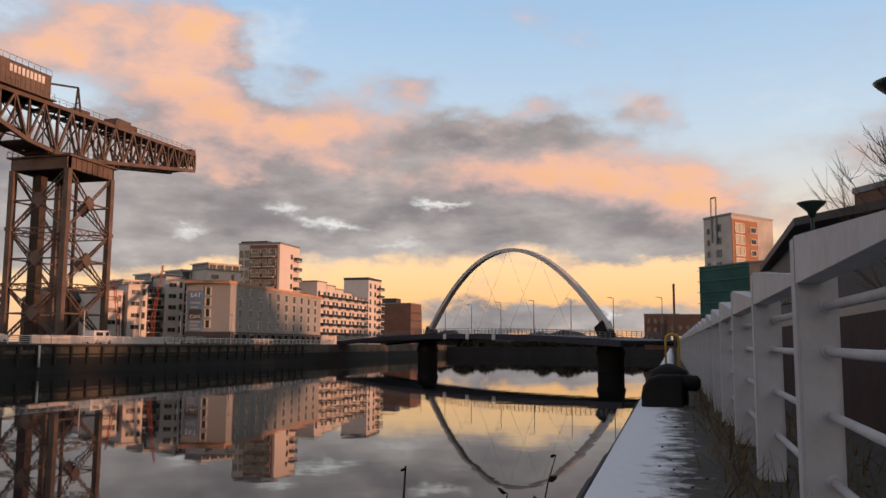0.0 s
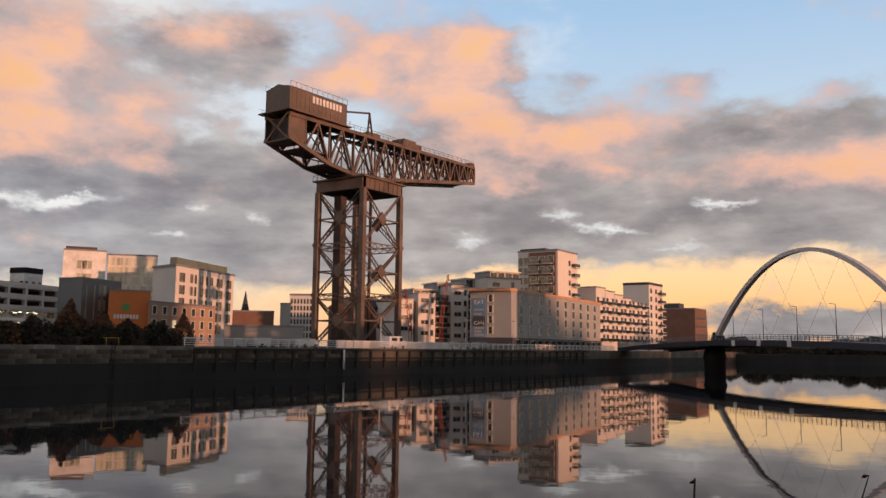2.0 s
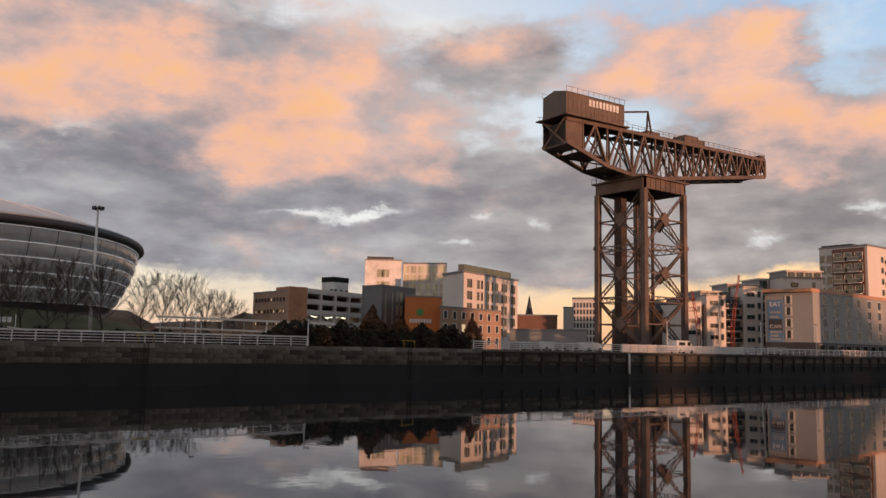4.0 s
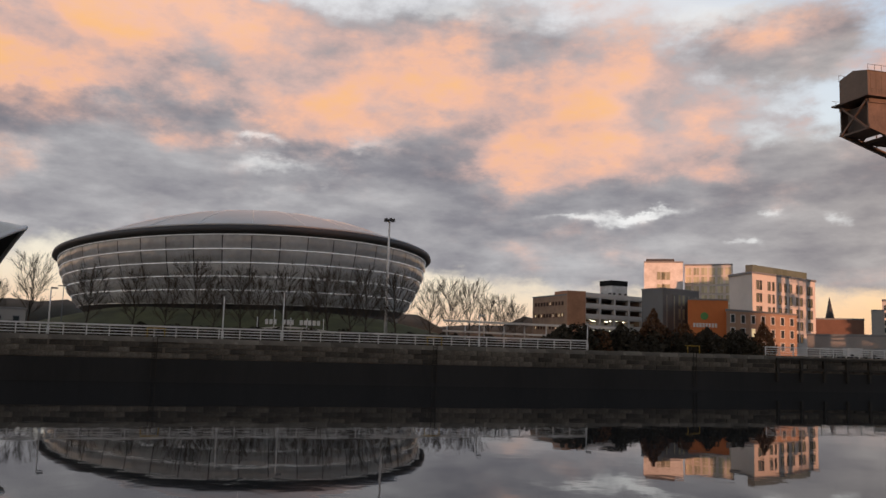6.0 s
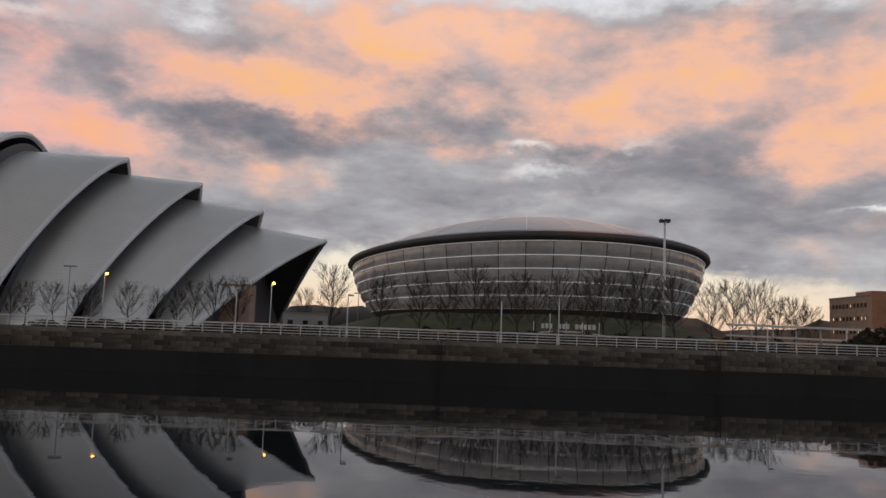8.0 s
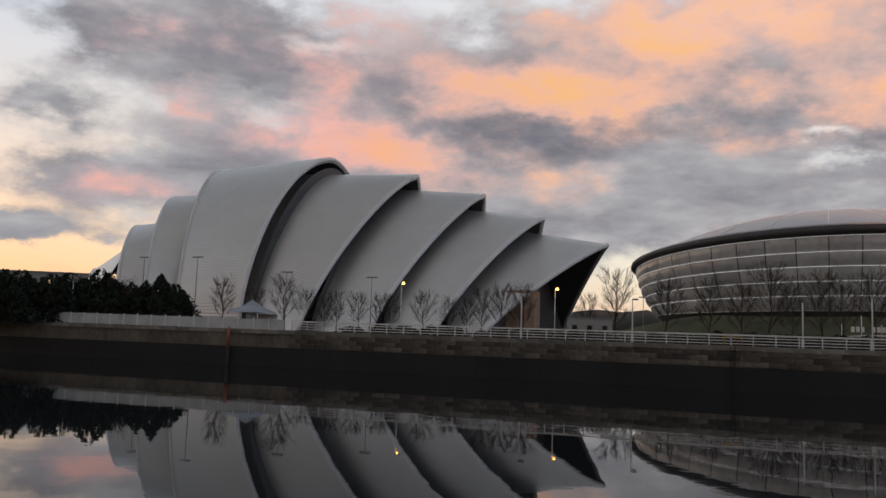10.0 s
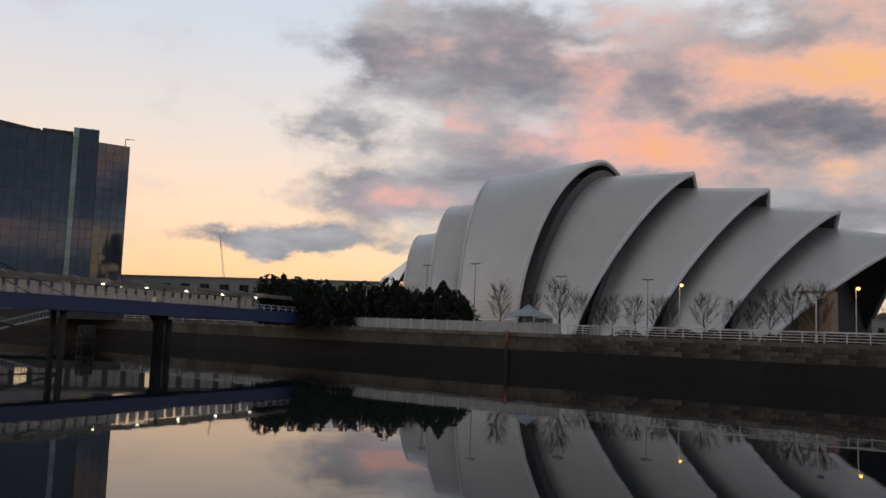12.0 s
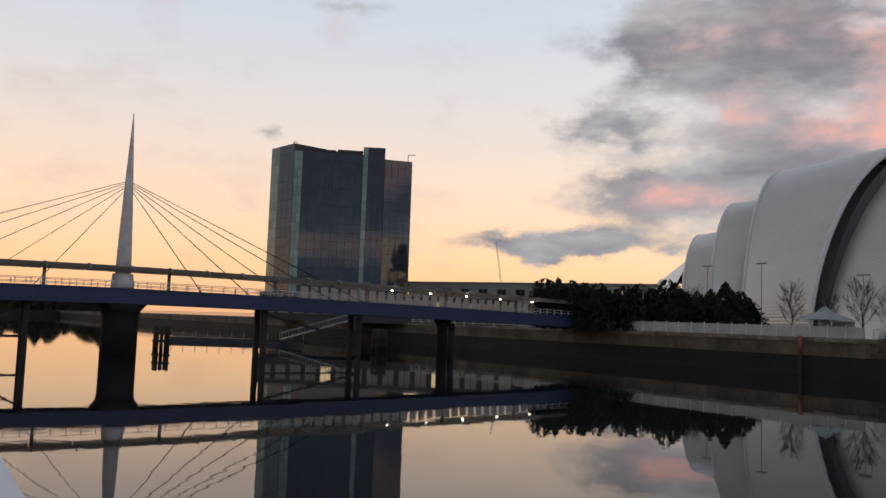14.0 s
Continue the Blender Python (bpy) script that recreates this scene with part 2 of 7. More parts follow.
    south = ramp_between(maths("ABSOLUTE", maths("SUBTRACT", maths("MODULO", maths("ADD", bearing, 360.0), 360.0), 265.0)), 70.0, 40.0)
    sky = mixed(maths("MULTIPLY", south, 0.85), sky, mixed(ramp_between(height, 0.0, 9.0), (0.85, 0.42, 0.22), (0.33, 0.31, 0.31)))
    # below the horizon
    sky = mixed(ramp_between(height, -3.0, -0.5), (0.10, 0.09, 0.09), sky)
    back = node("ShaderNodeBackground")
    back.inputs["Strength"].default_value = 1.0
    wire(sky, back.inputs["Color"])
    wire(back.outputs[0], node("ShaderNodeOutputWorld").inputs[0])


make_world()

sun = new("sun", bpy.data.lights.new("sun", "SUN"))
sun.data.energy, sun.data.angle, sun.data.color = 4.0, radians(0.6), (1.0, 0.46, 0.26)
sun.matrix_world = look(to_sun() * 100, (0, 0, 0))

# ---- materials ----
def material(name, color, rough=0.7, metal=0.0, vary=0.25, scale=1.0, bump=0.15, second=None, stretch=(1, 1, 1), spec=0.5, random_tone=0.0):
    """A surface with stains at two scales and a fine relief; scale is in features a metre."""
    m = bpy.data.materials.new(name)
    m.use_nodes = True
    nt = m.node_tree
    b = nt.nodes["Principled BSDF"]
    b.inputs["Roughness"].default_value, b.inputs["Metallic"].default_value = rough, metal
    b.inputs["Specular IOR Level"].default_value = spec
    tc = nt.nodes.new("ShaderNodeTexCoord")
    mp = nt.nodes.new("ShaderNodeMapping")
    mp.inputs["Scale"].default_value = stretch
    nt.links.new(tc.outputs["Object"], mp.inputs[0])
    big, small = nt.nodes.new("ShaderNodeTexNoise"), nt.nodes.new("ShaderNodeTexNoise")
    for n, s, d in ((big, scale * 0.35, 4), (small, scale * 4, 6)):
        n.inputs["Scale"].default_value, n.inputs["Detail"].default_value, n.inputs["Roughness"].default_value = s, d, 0.6
        nt.links.new(mp.outputs[0], n.inputs["Vector"])
    add = nt.nodes.new("ShaderNodeMath")
    add.operation = "MULTIPLY_ADD"
    nt.links.new(small.outputs["Fac"], add.inputs[0])
    add.inputs[1].default_value = 0.45
    nt.links.new(big.outputs["Fac"], add.inputs[2])
    ramp = nt.nodes.new("ShaderNodeValToRGB")
    nt.links.new(add.outputs[0], ramp.inputs[0])
    dark = second or tuple(c * (1 - vary) for c in color)
    light = tuple(min(1, c * (1 + vary * 0.7)) for c in color)
    ramp.color_ramp.elements[0].position, ramp.color_ramp.elements[0].color = 0.5, (*dark, 1)
    ramp.color_ramp.elements[1].position, ramp.color_ramp.elements[1].color = 0.95, (*light, 1)
    out = ramp.outputs[0]
    if random_tone:
        info, mul, mix = nt.nodes.new("ShaderNodeObjectInfo"), nt.nodes.new("ShaderNodeMapRange"), nt.nodes.new("ShaderNodeMix")
        nt.links.new(info.outputs["Random"], mul.inputs["Value"])
        mul.inputs["To Min"].default_value, mul.inputs["To Max"].default_value = 1 - random_tone, 1 + random_tone
        mix.data_type, mix.blend_type = "RGBA", "MULTIPLY"
        mix.inputs["Factor"].default_value = 1
        nt.links.new(out, mix.inputs["A"])
        nt.links.new(mul.outputs[0], mix.inputs["B"])
        out = mix.outputs["Result"]
    nt.links.new(out, b.inputs["Base Color"])
    if bump:
        bp = nt.nodes.new("ShaderNodeBump")
        bp.inputs["Strength"].default_value, bp.inputs["Distance"].default_value = bump, 0.05
        nt.links.new(add.outputs[0], bp.inputs["Height"])
        nt.links.new(bp.outputs[0], b.inputs["Normal"])
    return m


def water_material():
    m = bpy.data.materials.new("river_water")
    m.use_nodes = True
    nt = m.node_tree
    b = nt.nodes["Principled BSDF"]
    b.inputs["Base Color"].default_value = (0.012, 0.014, 0.016, 1)
    b.inputs["Roughness"].default_value, b.inputs["IOR"].default_value = 0.02, 1.33
    b.inputs["Specular IOR Level"].default_value = 0.5
    tc, mp = nt.nodes.new("ShaderNodeTexCoord"), nt.nodes.new("ShaderNodeMapping")
    mp.inputs["Scale"].default_value = (0.35, 0.35, 1)
    nt.links.new(tc.outputs["Object"], mp.inputs[0])
    n, patch, mul = nt.nodes.new("ShaderNodeTexNoise"), nt.nodes.new("ShaderNodeTexNoise"), nt.nodes.new("ShaderNodeMath")
    n.inputs["Scale"].default_value, n.inputs["Detail"].default_value = 1.0, 3
    patch.inputs["Scale"].default_value, patch.inputs["Detail"].default_value = 0.12, 3
    nt.links.new(mp.outputs[0], n.inputs["Vector"])
    nt.links.new(mp.outputs[0], patch.inputs["Vector"])
    mul.operation = "MULTIPLY"
    nt.links.new(n.outputs["Fac"], mul.inputs[0])
    nt.links.new(patch.outputs["Fac"], mul.inputs[1])
    bp = nt.nodes.new("ShaderNodeBump")
    bp.inputs["Strength"].default_value, bp.inputs["Distance"].default_value = 0.22, 0.05
    nt.links.new(mul.outputs[0], bp.inputs["Height"])
    nt.links.new(bp.outputs[0], b.inputs["Normal"])
    return m


def lamp_material(name, color, strength):
    m = bpy.data.materials.new(name)
    m.use_nodes = True
    b = m.node_tree.nodes["Principled BSDF"]
    b.inputs["Emission Color"].default_value, b.inputs["Emission Strength"].default_value = (*color, 1), strength
    return m


def glass_material(name, color, rough=0.04, metal=0.0, spec=1.0, random_tone=0.0):
    return material(name, color, rough, metal, vary=0.15, scale=0.2, bump=0.02, spec=spec, random_tone=random_tone)


WATER = water_material()
STEEL = material("rusty_crane_steel", (0.115, 0.080, 0.062), 0.65, 0.0, 0.45, 0.8, 0.2)
# darker copy of the crane steel, with shade put into its colour
STEEL_SHADED = material("shaded_crane_steel", (0.05, 0.034, 0.027), 0.7, 0.0, 0.4, 0.8, 0.2)
CAB_SHEET = material("brown_sheet_cladding", (0.115, 0.084, 0.064), 0.6, 0.0, 0.3, 0.4, 0.1)
QUAY = material("stained_quay_stone", (0.13, 0.112, 0.088), 0.9, 0.0, 0.55, 0.6, 0.5, stretch=(1, 1, 0.5))
QUAY_DARK = material("near_black_masonry", (0.014, 0.0135, 0.0135), 0.75, 0.0, 0.5, 0.4, 0.4, stretch=(1, 1, 0.25))
GROUND = material("bare_ground", (0.09, 0.085, 0.07), 0.95, 0.0, 0.4, 0.3, 0.3)
GRASS = material("winter_grass", (0.055, 0.058, 0.02), 0.95, 0.0, 0.45, 0.5, 0.4)
WHITE = material("white_paint", (0.72, 0.72, 0.72), 0.45, 0.0, 0.12, 1.5, 0.08, second=(0.5, 0.49, 0.47))
SHELL = material("aluminium_shell_sheet", (0.42, 0.41, 0.40), 0.42, 0.35, 0.08, 0.1, 0.0)
# soffit colour darkened to stand for the shade between the shells
SHELL_SHADE = material("shaded_shell_soffit", (0.07, 0.07, 0.072), 0.6)
GREY_CLAD = material("grey_render", (0.30, 0.30, 0.29), 0.7, 0, 0.1, 0.3, 0.05)
PALE = material("pale_render", (0.62, 0.58, 0.54), 0.75, 0, 0.1, 0.3, 0.05)
TAN = material("tan_brick", (0.36, 0.24, 0.17), 0.85, 0, 0.2, 2.0, 0.1)
ORANGE = material("orange_render", (0.55, 0.17, 0.05), 0.8, 0, 0.12, 0.4, 0.05)
BROWN = material("brown_brick", (0.16, 0.085, 0.06), 0.85, 0, 0.2, 1.0, 0.1)
DARK = material("charcoal_cladding", (0.045, 0.045, 0.05), 0.6, 0, 0.2, 0.5, 0.05)
ROOF = material("roof_sheet", (0.20, 0.21, 0.22), 0.5, 0.2, 0.15, 0.3, 0.05)
GLASS = glass_material("window_glass", (0.03, 0.04, 0.045), random_tone=0.5)
GLASS_TEAL = glass_material("teal_mirror_glass", (0.05, 0.10, 0.11), 0.03, 0.6)
NAVY = material("navy_painted_steel", (0.018, 0.035, 0.11), 0.45, 0.0, 0.2, 0.5, 0.05)
BLACK = material("black_iron", (0.008, 0.008, 0.008), 0.75, 0, 0.3, 2, 0.2, spec=0.25)
TIMBER = material("wet_timber", (0.035, 0.03, 0.024), 0.85, 0, 0.4, 1.5, 0.4, stretch=(1, 1, 0.2))
BARK = material("winter_bark", (0.07, 0.055, 0.042), 0.9, 0, 0.3, 3, 0.3)
LEAF = material("dark_evergreen", (0.012, 0.02, 0.009), 0.9, 0, 0.4, 1.0, 0.2)
SHRUB = material("bare_shrub", (0.035, 0.028, 0.016), 0.95, 0, 0.5, 1.0, 0.3)
RUSSET = material("russet_leaves", (0.13, 0.06, 0.025), 0.9, 0, 0.4, 1.0, 0.3)
LAMP_WARM = lamp_material("sodium_lamp", (1.0, 0.48, 0.08), 7.0)
LAMP_COOL = lamp_material("white_lamp", (1.0, 0.93, 0.70), 6.0)

# ---- building helpers ----
def spot(bearing, distance, z=0.0):
    """A place by its bearing (degrees anticlockwise from +y) and distance from the eye's plumb line."""
    a = radians(bearing)
    return Vector((-distance * math.sin(a), distance * math.cos(a), z))


def mesh_of(name, bm, mats):
    me = bpy.data.meshes.new(name)
    bm.normal_update()
    bm.to_mesh(me)
    bm.free()
    for m in mats if isinstance(mats, (list, tuple)) else [mats]:
        me.materials.append(m)
    return me


def part(name, bm, mat, parent=None, label="", at=None):
    ob = new(name, mesh_of(name, bm, mat))
    if parent is not None:
        ob.parent = parent
    if at is not None:
        ob.matrix_basis = at
    if label:
        tagged(ob, label)
    return ob


def thing(name, label, category, at=None, group="", kind=""):
    ob = new(name)
    ob.empty_display_size = 0.2
    if at is not None:
        ob.matrix_basis = at
    return tagged(ob, label, category, group, kind)


def box(bm, lo, hi, mat=0, m=None):
    x0, y0, z0 = lo
    x1, y1, z1 = hi
    vs = [bm.verts.new(m @ Vector(c) if m else c) for c in ((x0, y0, z0), (x1, y0, z0), (x1, y1, z0), (x0, y1, z0), (x0, y0, z1), (x1, y0, z1), (x1, y1, z1), (x0, y1, z1))]
    for f in ((3, 2, 1, 0), (4, 5, 6, 7), (0, 1, 5, 4), (1, 2, 6, 5), (2, 3, 7, 6), (3, 0, 4, 7)):
        bm.faces.new([vs[i] for i in f]).material_index = mat
    return bm


def beam(bm, a, b, w, h=None, mat=0, up=(0, 0, 1)):
    """A square bar from a to b, w wide and h high."""
    a, b = Vector(a), Vector(b)
    h = h or w
    d = (b - a).normalized()
    side = d.cross(Vector(up))
    if side.length < 1e-3:
        side = Vector((1, 0, 0))
    side.normalize()
    top = side.cross(d).normalized()
    ring = [(-w / 2, -h / 2), (w / 2, -h / 2), (w / 2, h / 2), (-w / 2, h / 2)]
    va = [bm.verts.new(a + side * u + top * v) for u, v in ring]
    vb = [bm.verts.new(b + side * u + top * v) for u, v in ring]
    for i in range(4):
        j = (i + 1) % 4
        bm.faces.new((va[i], va[j], vb[j], vb[i])).material_index = mat
    bm.faces.new(va[::-1]).material_index = mat
    bm.faces.new(vb).material_index = mat


def tube(bm, pts, radii, sides=8, mat=0, caps=True):
    """A round bar along pts; radii is one number or one a point."""
    pts = [Vector(p) for p in pts]
    if isinstance(radii, (int, float)):
        radii = [radii] * len(pts)
    rings = []
    for i, p in enumerate(pts):
        d = (pts[min(i + 1, len(pts) - 1)] - pts[max(i - 1, 0)]).normalized()
        s = d.cross(Vector((0, 0, 1)))
        if s.length < 1e-3:
            s = d.cross(Vector((0, 1, 0)))
        s.normalize()
        t = s.cross(d)
        rings.append([bm.verts.new(p + (s * math.cos(k * 2 * math.pi / sides) + t * math.sin(k * 2 * math.pi / sides)) * radii[i]) for k in range(sides)])
    for ra, rb in zip(rings, rings[1:]):
        for k in range(sides):
            f = bm.faces.new((ra[k], ra[(k + 1) % sides], rb[(k + 1) % sides], rb[k]))
            f.material_index, f.smooth = mat, True
    if caps:
        bm.faces.new(rings[0][::-1]).material_index = mat
        bm.faces.new(rings[-1]).material_index = mat


def prism(bm, foot, z0, z1, mat=0, roof_mat=None):
    """A solid over a footprint, whose corners run anticlockwise; z1 is one height or one a corner."""
    n = len(foot)
    tops = [z1] * n if isinstance(z1, (int, float)) else z1
    lo = [bm.verts.new((p[0], p[1], z0)) for p in foot]
    hi = [bm.verts.new((p[0], p[1], z)) for p, z in zip(foot, tops)]
    for i in range(n):
        j = (i + 1) % n
        bm.faces.new((lo[i], lo[j], hi[j], hi[i])).material_index = mat
    bm.faces.new(hi).material_index = mat if roof_mat is None else roof_mat
    bm.faces.new(lo[::-1]).material_index = mat
    bmesh.ops.recalc_face_normals(bm, faces=bm.faces)


def face_frame(p0, p1, z=0.0):
    """A pose whose x runs along the wall from p0 to p1, whose y points out of it and z up. Seen from outside, p0 is on the left."""
    d = Vector((p1[0] - p0[0], p1[1] - p0[1], 0))
    x = d.normalized()
    out = Vector((x.y, -x.x, 0))
    m = Matrix.Identity(4)
    m.col[0][:3], m.col[1][:3], m.col[2][:3], m.col[3][:3] = x, out, (0, 0, 1), (p0[0], p0[1], z)
    return m, d.length

# ---- setting ----
NEAR_EDGE, NEAR_TOP = -0.44, 3.85
FAR_EDGE, FAR_TOP = -88.0, 4.35

bm = bmesh.new()
box(bm, (-700, -3000, -1.5), (600, 3000, 0))
tagged(part("water", bm, WATER), "still dark river mirroring the evening sky", "water", kind="structure")

bm = bmesh.new()
box(bm, (-4500, -3500, -2), (FAR_EDGE - 1.2, 3500, FAR_TOP))
tagged(part("ground", bm, GROUND), "flat bare ground behind the far quay", "ground", kind="structure")
bm = bmesh.new()
box(bm, (1.6, -3500, -2), (4500, 3500, NEAR_TOP - 0.15))
tagged(part("ground", bm, GROUND), "rough ground behind the near quay", "ground", kind="structure")
bm = bmesh.new()
box(bm, (NEAR_EDGE + 0.004, -60, -2), (1.6, 260, NEAR_TOP))
tagged(part("pavement", bm, QUAY), "narrow weathered concrete quay edge dusted with snow", "quay", kind="structure")
bm = bmesh.new()
box(bm, (FAR_EDGE - 1.2, -700, 2.3), (FAR_EDGE, 330, FAR_TOP))
tagged(part("wall_north", bm, QUAY), "stained stone quay wall above the tide mark", "quay wall", kind="structure")
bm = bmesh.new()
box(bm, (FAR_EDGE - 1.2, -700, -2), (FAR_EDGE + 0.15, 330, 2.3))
tagged(part("wall_north", bm, QUAY_DARK), "black lower part of the quay wall", "quay wall", kind="structure")

# unseen ridge added behind the near bank, keeping low sun off the lower town
def ridge(name, label, base, peaks, mat, depth=120):
    """A long hill: rows of (x, y, height), drawn as one rolling mass."""
    bm = bmesh.new()
    rows = []
    for x, y, h in peaks:
        rows.append([bm.verts.new((x - depth, y, base)), bm.verts.new((x - depth * 0.4, y, base + (h - base) * 0.7)), bm.verts.new((x, y, h)), bm.verts.new((x + depth, y, base))])
    for A, B in zip(rows, rows[1:]):
        for k in range(3):
            bm.faces.new((A[k], A[k + 1], B[k + 1], B[k])).smooth = True
        bm.faces.new((A[0], B[0], B[3], A[3]))
    bm.faces.new(rows[0])
    bm.faces.new(rows[-1][::-1])
    bmesh.ops.recalc_face_normals(bm, faces=bm.faces)
    return tagged(part(name, bm, mat), label, "hill", kind="structure")


HILL = material("wooded_hill", (0.035, 0.035, 0.028), 0.95, 0, 0.4, 0.05, 0.5)
# the added hill's heights follow where its shadow should fall
ridge("backdrop", "unseen added hill that shades the far bank", 3.0, [(760, y, 102 + 9 * math.sin(y * 0.021) + 5 * math.sin(y * 0.067) if y < 46 else (69 if 126 < y < 148 else 55) + 4 * math.sin(y * 0.09) + 3 * math.sin(y * 0.21)) for y in range(-900, 480, 10)], HILL)
ridge("backdrop", "low dark hills far up the river", 3.0, [(-900 + 24 * k, 1500 + 60 * math.sin(k), 22 + 7 * math.sin(k * 0.7) + 5 * math.sin(k * 1.9)) for k in range(90)], HILL, 10)
ridge("backdrop", "low wooded hills beyond the auditorium", 3.0, [(-700, -420 + 20 * k, 25 + 5 * math.sin(k * 0.9) + 3 * math.sin(k * 2.3)) for k in range(46)], HILL, 80)
# banks that close the river up and down stream
bm = bmesh.new()
box(bm, (-88, 330, -2), (30, 420, 3.6))
tagged(part("ground", bm, QUAY_DARK), "dark river bank where the river bends", "bank", kind="structure")
bm = bmesh.new()
box(bm, (-96, -900, -2), (200, -640, 3.6))
tagged(part("ground", bm, QUAY_DARK), "dark river bank far downstream", "bank", kind="structure")

# ---- hammerhead crane ----
def hammerhead_crane():
    crane = thing("hammerhead_crane", "tall rusty-brown steel cantilever crane standing on the far quay", "crane", Matrix.Translation((-118.4, 140.8, FAR_TOP)))
    half, top = 6.4, 33.8
    corners = [(-half, -half), (half, -half), (half, half), (-half, half)]
    for cx, cy in corners:
        bm = bmesh.new()
        box(bm, (cx - 0.55, cy - 0.55, 0), (cx + 0.55, cy + 0.55, top))
        for z in (0.0, 10.9, 21.8):
            box(bm, (cx - 0.72, cy - 0.72, z), (cx + 0.72, cy + 0.72, z + 0.7))
        part("tower_leg", bm, STEEL, crane)
    levels = [0.6, 10.9, 21.8, top]
    for i in range(4):
        (ax, ay), (bx, by) = corners[i], corners[(i + 1) % 4]
        for z0, z1 in zip(levels, levels[1:]):
            bm = bmesh.new()
            mid = Vector(((ax + bx) / 2, (ay + by) / 2, (z0 + z1) / 2))
            a, b = Vector((ax, ay, 0)), Vector((bx, by, 0))
            along = (b - a).normalized()
            out = Vector((along.y, -along.x, 0))
            for p, q in ((a + Vector((0, 0, z0)), b + Vector((0, 0, z1))), (b + Vector((0, 0, z0)), a + Vector((0, 0, z1)))):
                for o in (-0.42, 0.42):  # twin bars with lacing between
                    beam(bm, p + out * o * 0.3 + Vector((0, 0, o)), q + out * o * 0.3 + Vector((0, 0, o)), 0.2, 0.2)
                for k in range(1, 14):
                    c = p.lerp(q, k / 14)
                    beam(bm, c + Vector((0, 0, -0.42)), c + Vector((0, 0, 0.42)) + (q - p).normalized() * 0.45, 0.08)
            # gusset plate where the bars cross
            m = Matrix.Identity(4)
            m.col[0][:3], m.col[1][:3], m.col[3][:3] = along, out, mid
            box(bm, (-1.15, -0.3, -1.05), (1.15, 0.3, 1.05), 0, m @ Matrix.Rotation(radians(45), 4, "Y"))
            beam(bm, a + Vector((0, 0, mid.z)), b + Vector((0, 0, mid.z)), 0.3)
            part("cross_brace", bm, STEEL, crane)
            if z1 < top:
                bm = bmesh.new()
                for dz in (-0.55, 0.55):
                    beam(bm, a + Vector((0, 0, z1 + dz)), b + Vector((0, 0, z1 + dz)), 0.22)
                for k in range(12):
                    p, q = a.lerp(b, k / 12), a.lerp(b, (k + 1) / 12)
                    s = 0.5 if k % 2 else -0.5
                    beam(bm, p + Vector((0, 0, z1 - s)), q + Vector((0, 0, z1 + s)), 0.12)
                part("lattice_girder", bm, STEEL, crane)
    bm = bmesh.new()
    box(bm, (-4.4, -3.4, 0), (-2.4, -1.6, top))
    part("lift_shaft", bm, STEEL_SHADED, crane, "dark enclosed shaft inside the tower")
    bm = bmesh.new()
    tube(bm, [(1.6, 2, 0), (1.6, 2, top)], 0.35, 10)
    part("stair_column", bm, STEEL_SHADED, crane)
    # cap girders
    for i in range(4):
        (ax, ay), (bx, by) = corners[i], corners[(i + 1) % 4]
        bm = bmesh.new()
        beam(bm, (ax, ay, top + 1.1), (bx, by, top + 1.1), 0.9, 2.3)
        for k in range(9):
            p = Vector((ax, ay, top + 1.1)).lerp(Vector((bx, by, top + 1.1)), k / 8)
            beam(bm, p - Vector((0, 0, 1.15)), p + Vector((0, 0, 1.15)), 1.15, 0.2)
        part("cap_girder", bm, STEEL, crane)
    bm = bmesh.new()
    box(bm, (-half - 1, -half - 1, top + 2.3), (half + 1, half + 1, top + 2.6))
    for s in (-1, 1):
        for k in range(12):
            u = -half - 0.9 + k * (2 * half + 1.8) / 11
            beam(bm, (u, s * (half + 0.95), top + 2.6), (u, s * (half + 0.95), top + 3.7), 0.07)
            beam(bm, (s * (half + 0.95), u, top + 2.6), (s * (half + 0.95), u, top + 3.7), 0.07)
        beam(bm, (-half - 0.9, s * (half + 0.95), top + 3.7), (half + 0.9, s * (half + 0.95), top + 3.7), 0.07)
        beam(bm, (s * (half + 0.95), -half - 0.9, top + 3.7), (s * (half + 0.95), half + 0.9, top + 3.7), 0.07)
    part("gallery", bm, STEEL, crane)
    bm = bmesh.new()
    tube(bm, [(0, 0, top + 2.6), (0, 0, top + 3.3)], 5.2, 28)
    tube(bm, [(0, 0, top + 3.3), (0, 0, top + 4.0)], 4.4, 28)
    part("slewing_ring", bm, STEEL_SHADED, crane)

    # jib: two trusses 6.8 m apart; x across, y along
    jib = part("jib", bmesh.new(), STEEL, crane, "long tapering riveted lattice jib")
    turn = Matrix.Rotation(radians(-2.2), 4, "Z")
    hi = lambda y: 46.3 + 0.012 * y
    lo = lambda y: (37.0 + max(0, y) * 0.142) if y > -10.5 else 37.0 + (-10.5 - y) * 0.30
    y0, y1 = -25.0, 40.0
    ys = [y0 + 4.6, -13.5, -6.0, 1.0, 7.5, 13.5, 19.2, 24.5, 29.2, 33.4, 37.0, y1]
    for s in (-3.4, 3.4):
        bars = bmesh.new()
        for f, w, h in ((hi, 0.55, 0.75), (lo, 0.6, 0.8)):
            pts = [Vector((s, y, f(y))) for y in [y0] + ys]
            for p, q in zip(pts, pts[1:]):
                beam(bars, p, q, w, h)
        for k, (a, b) in enumerate(zip(ys, ys[1:])):
            beam(bars, (s, a, lo(a)), (s, a, hi(a)), 0.32)
            m = (a + b) / 2
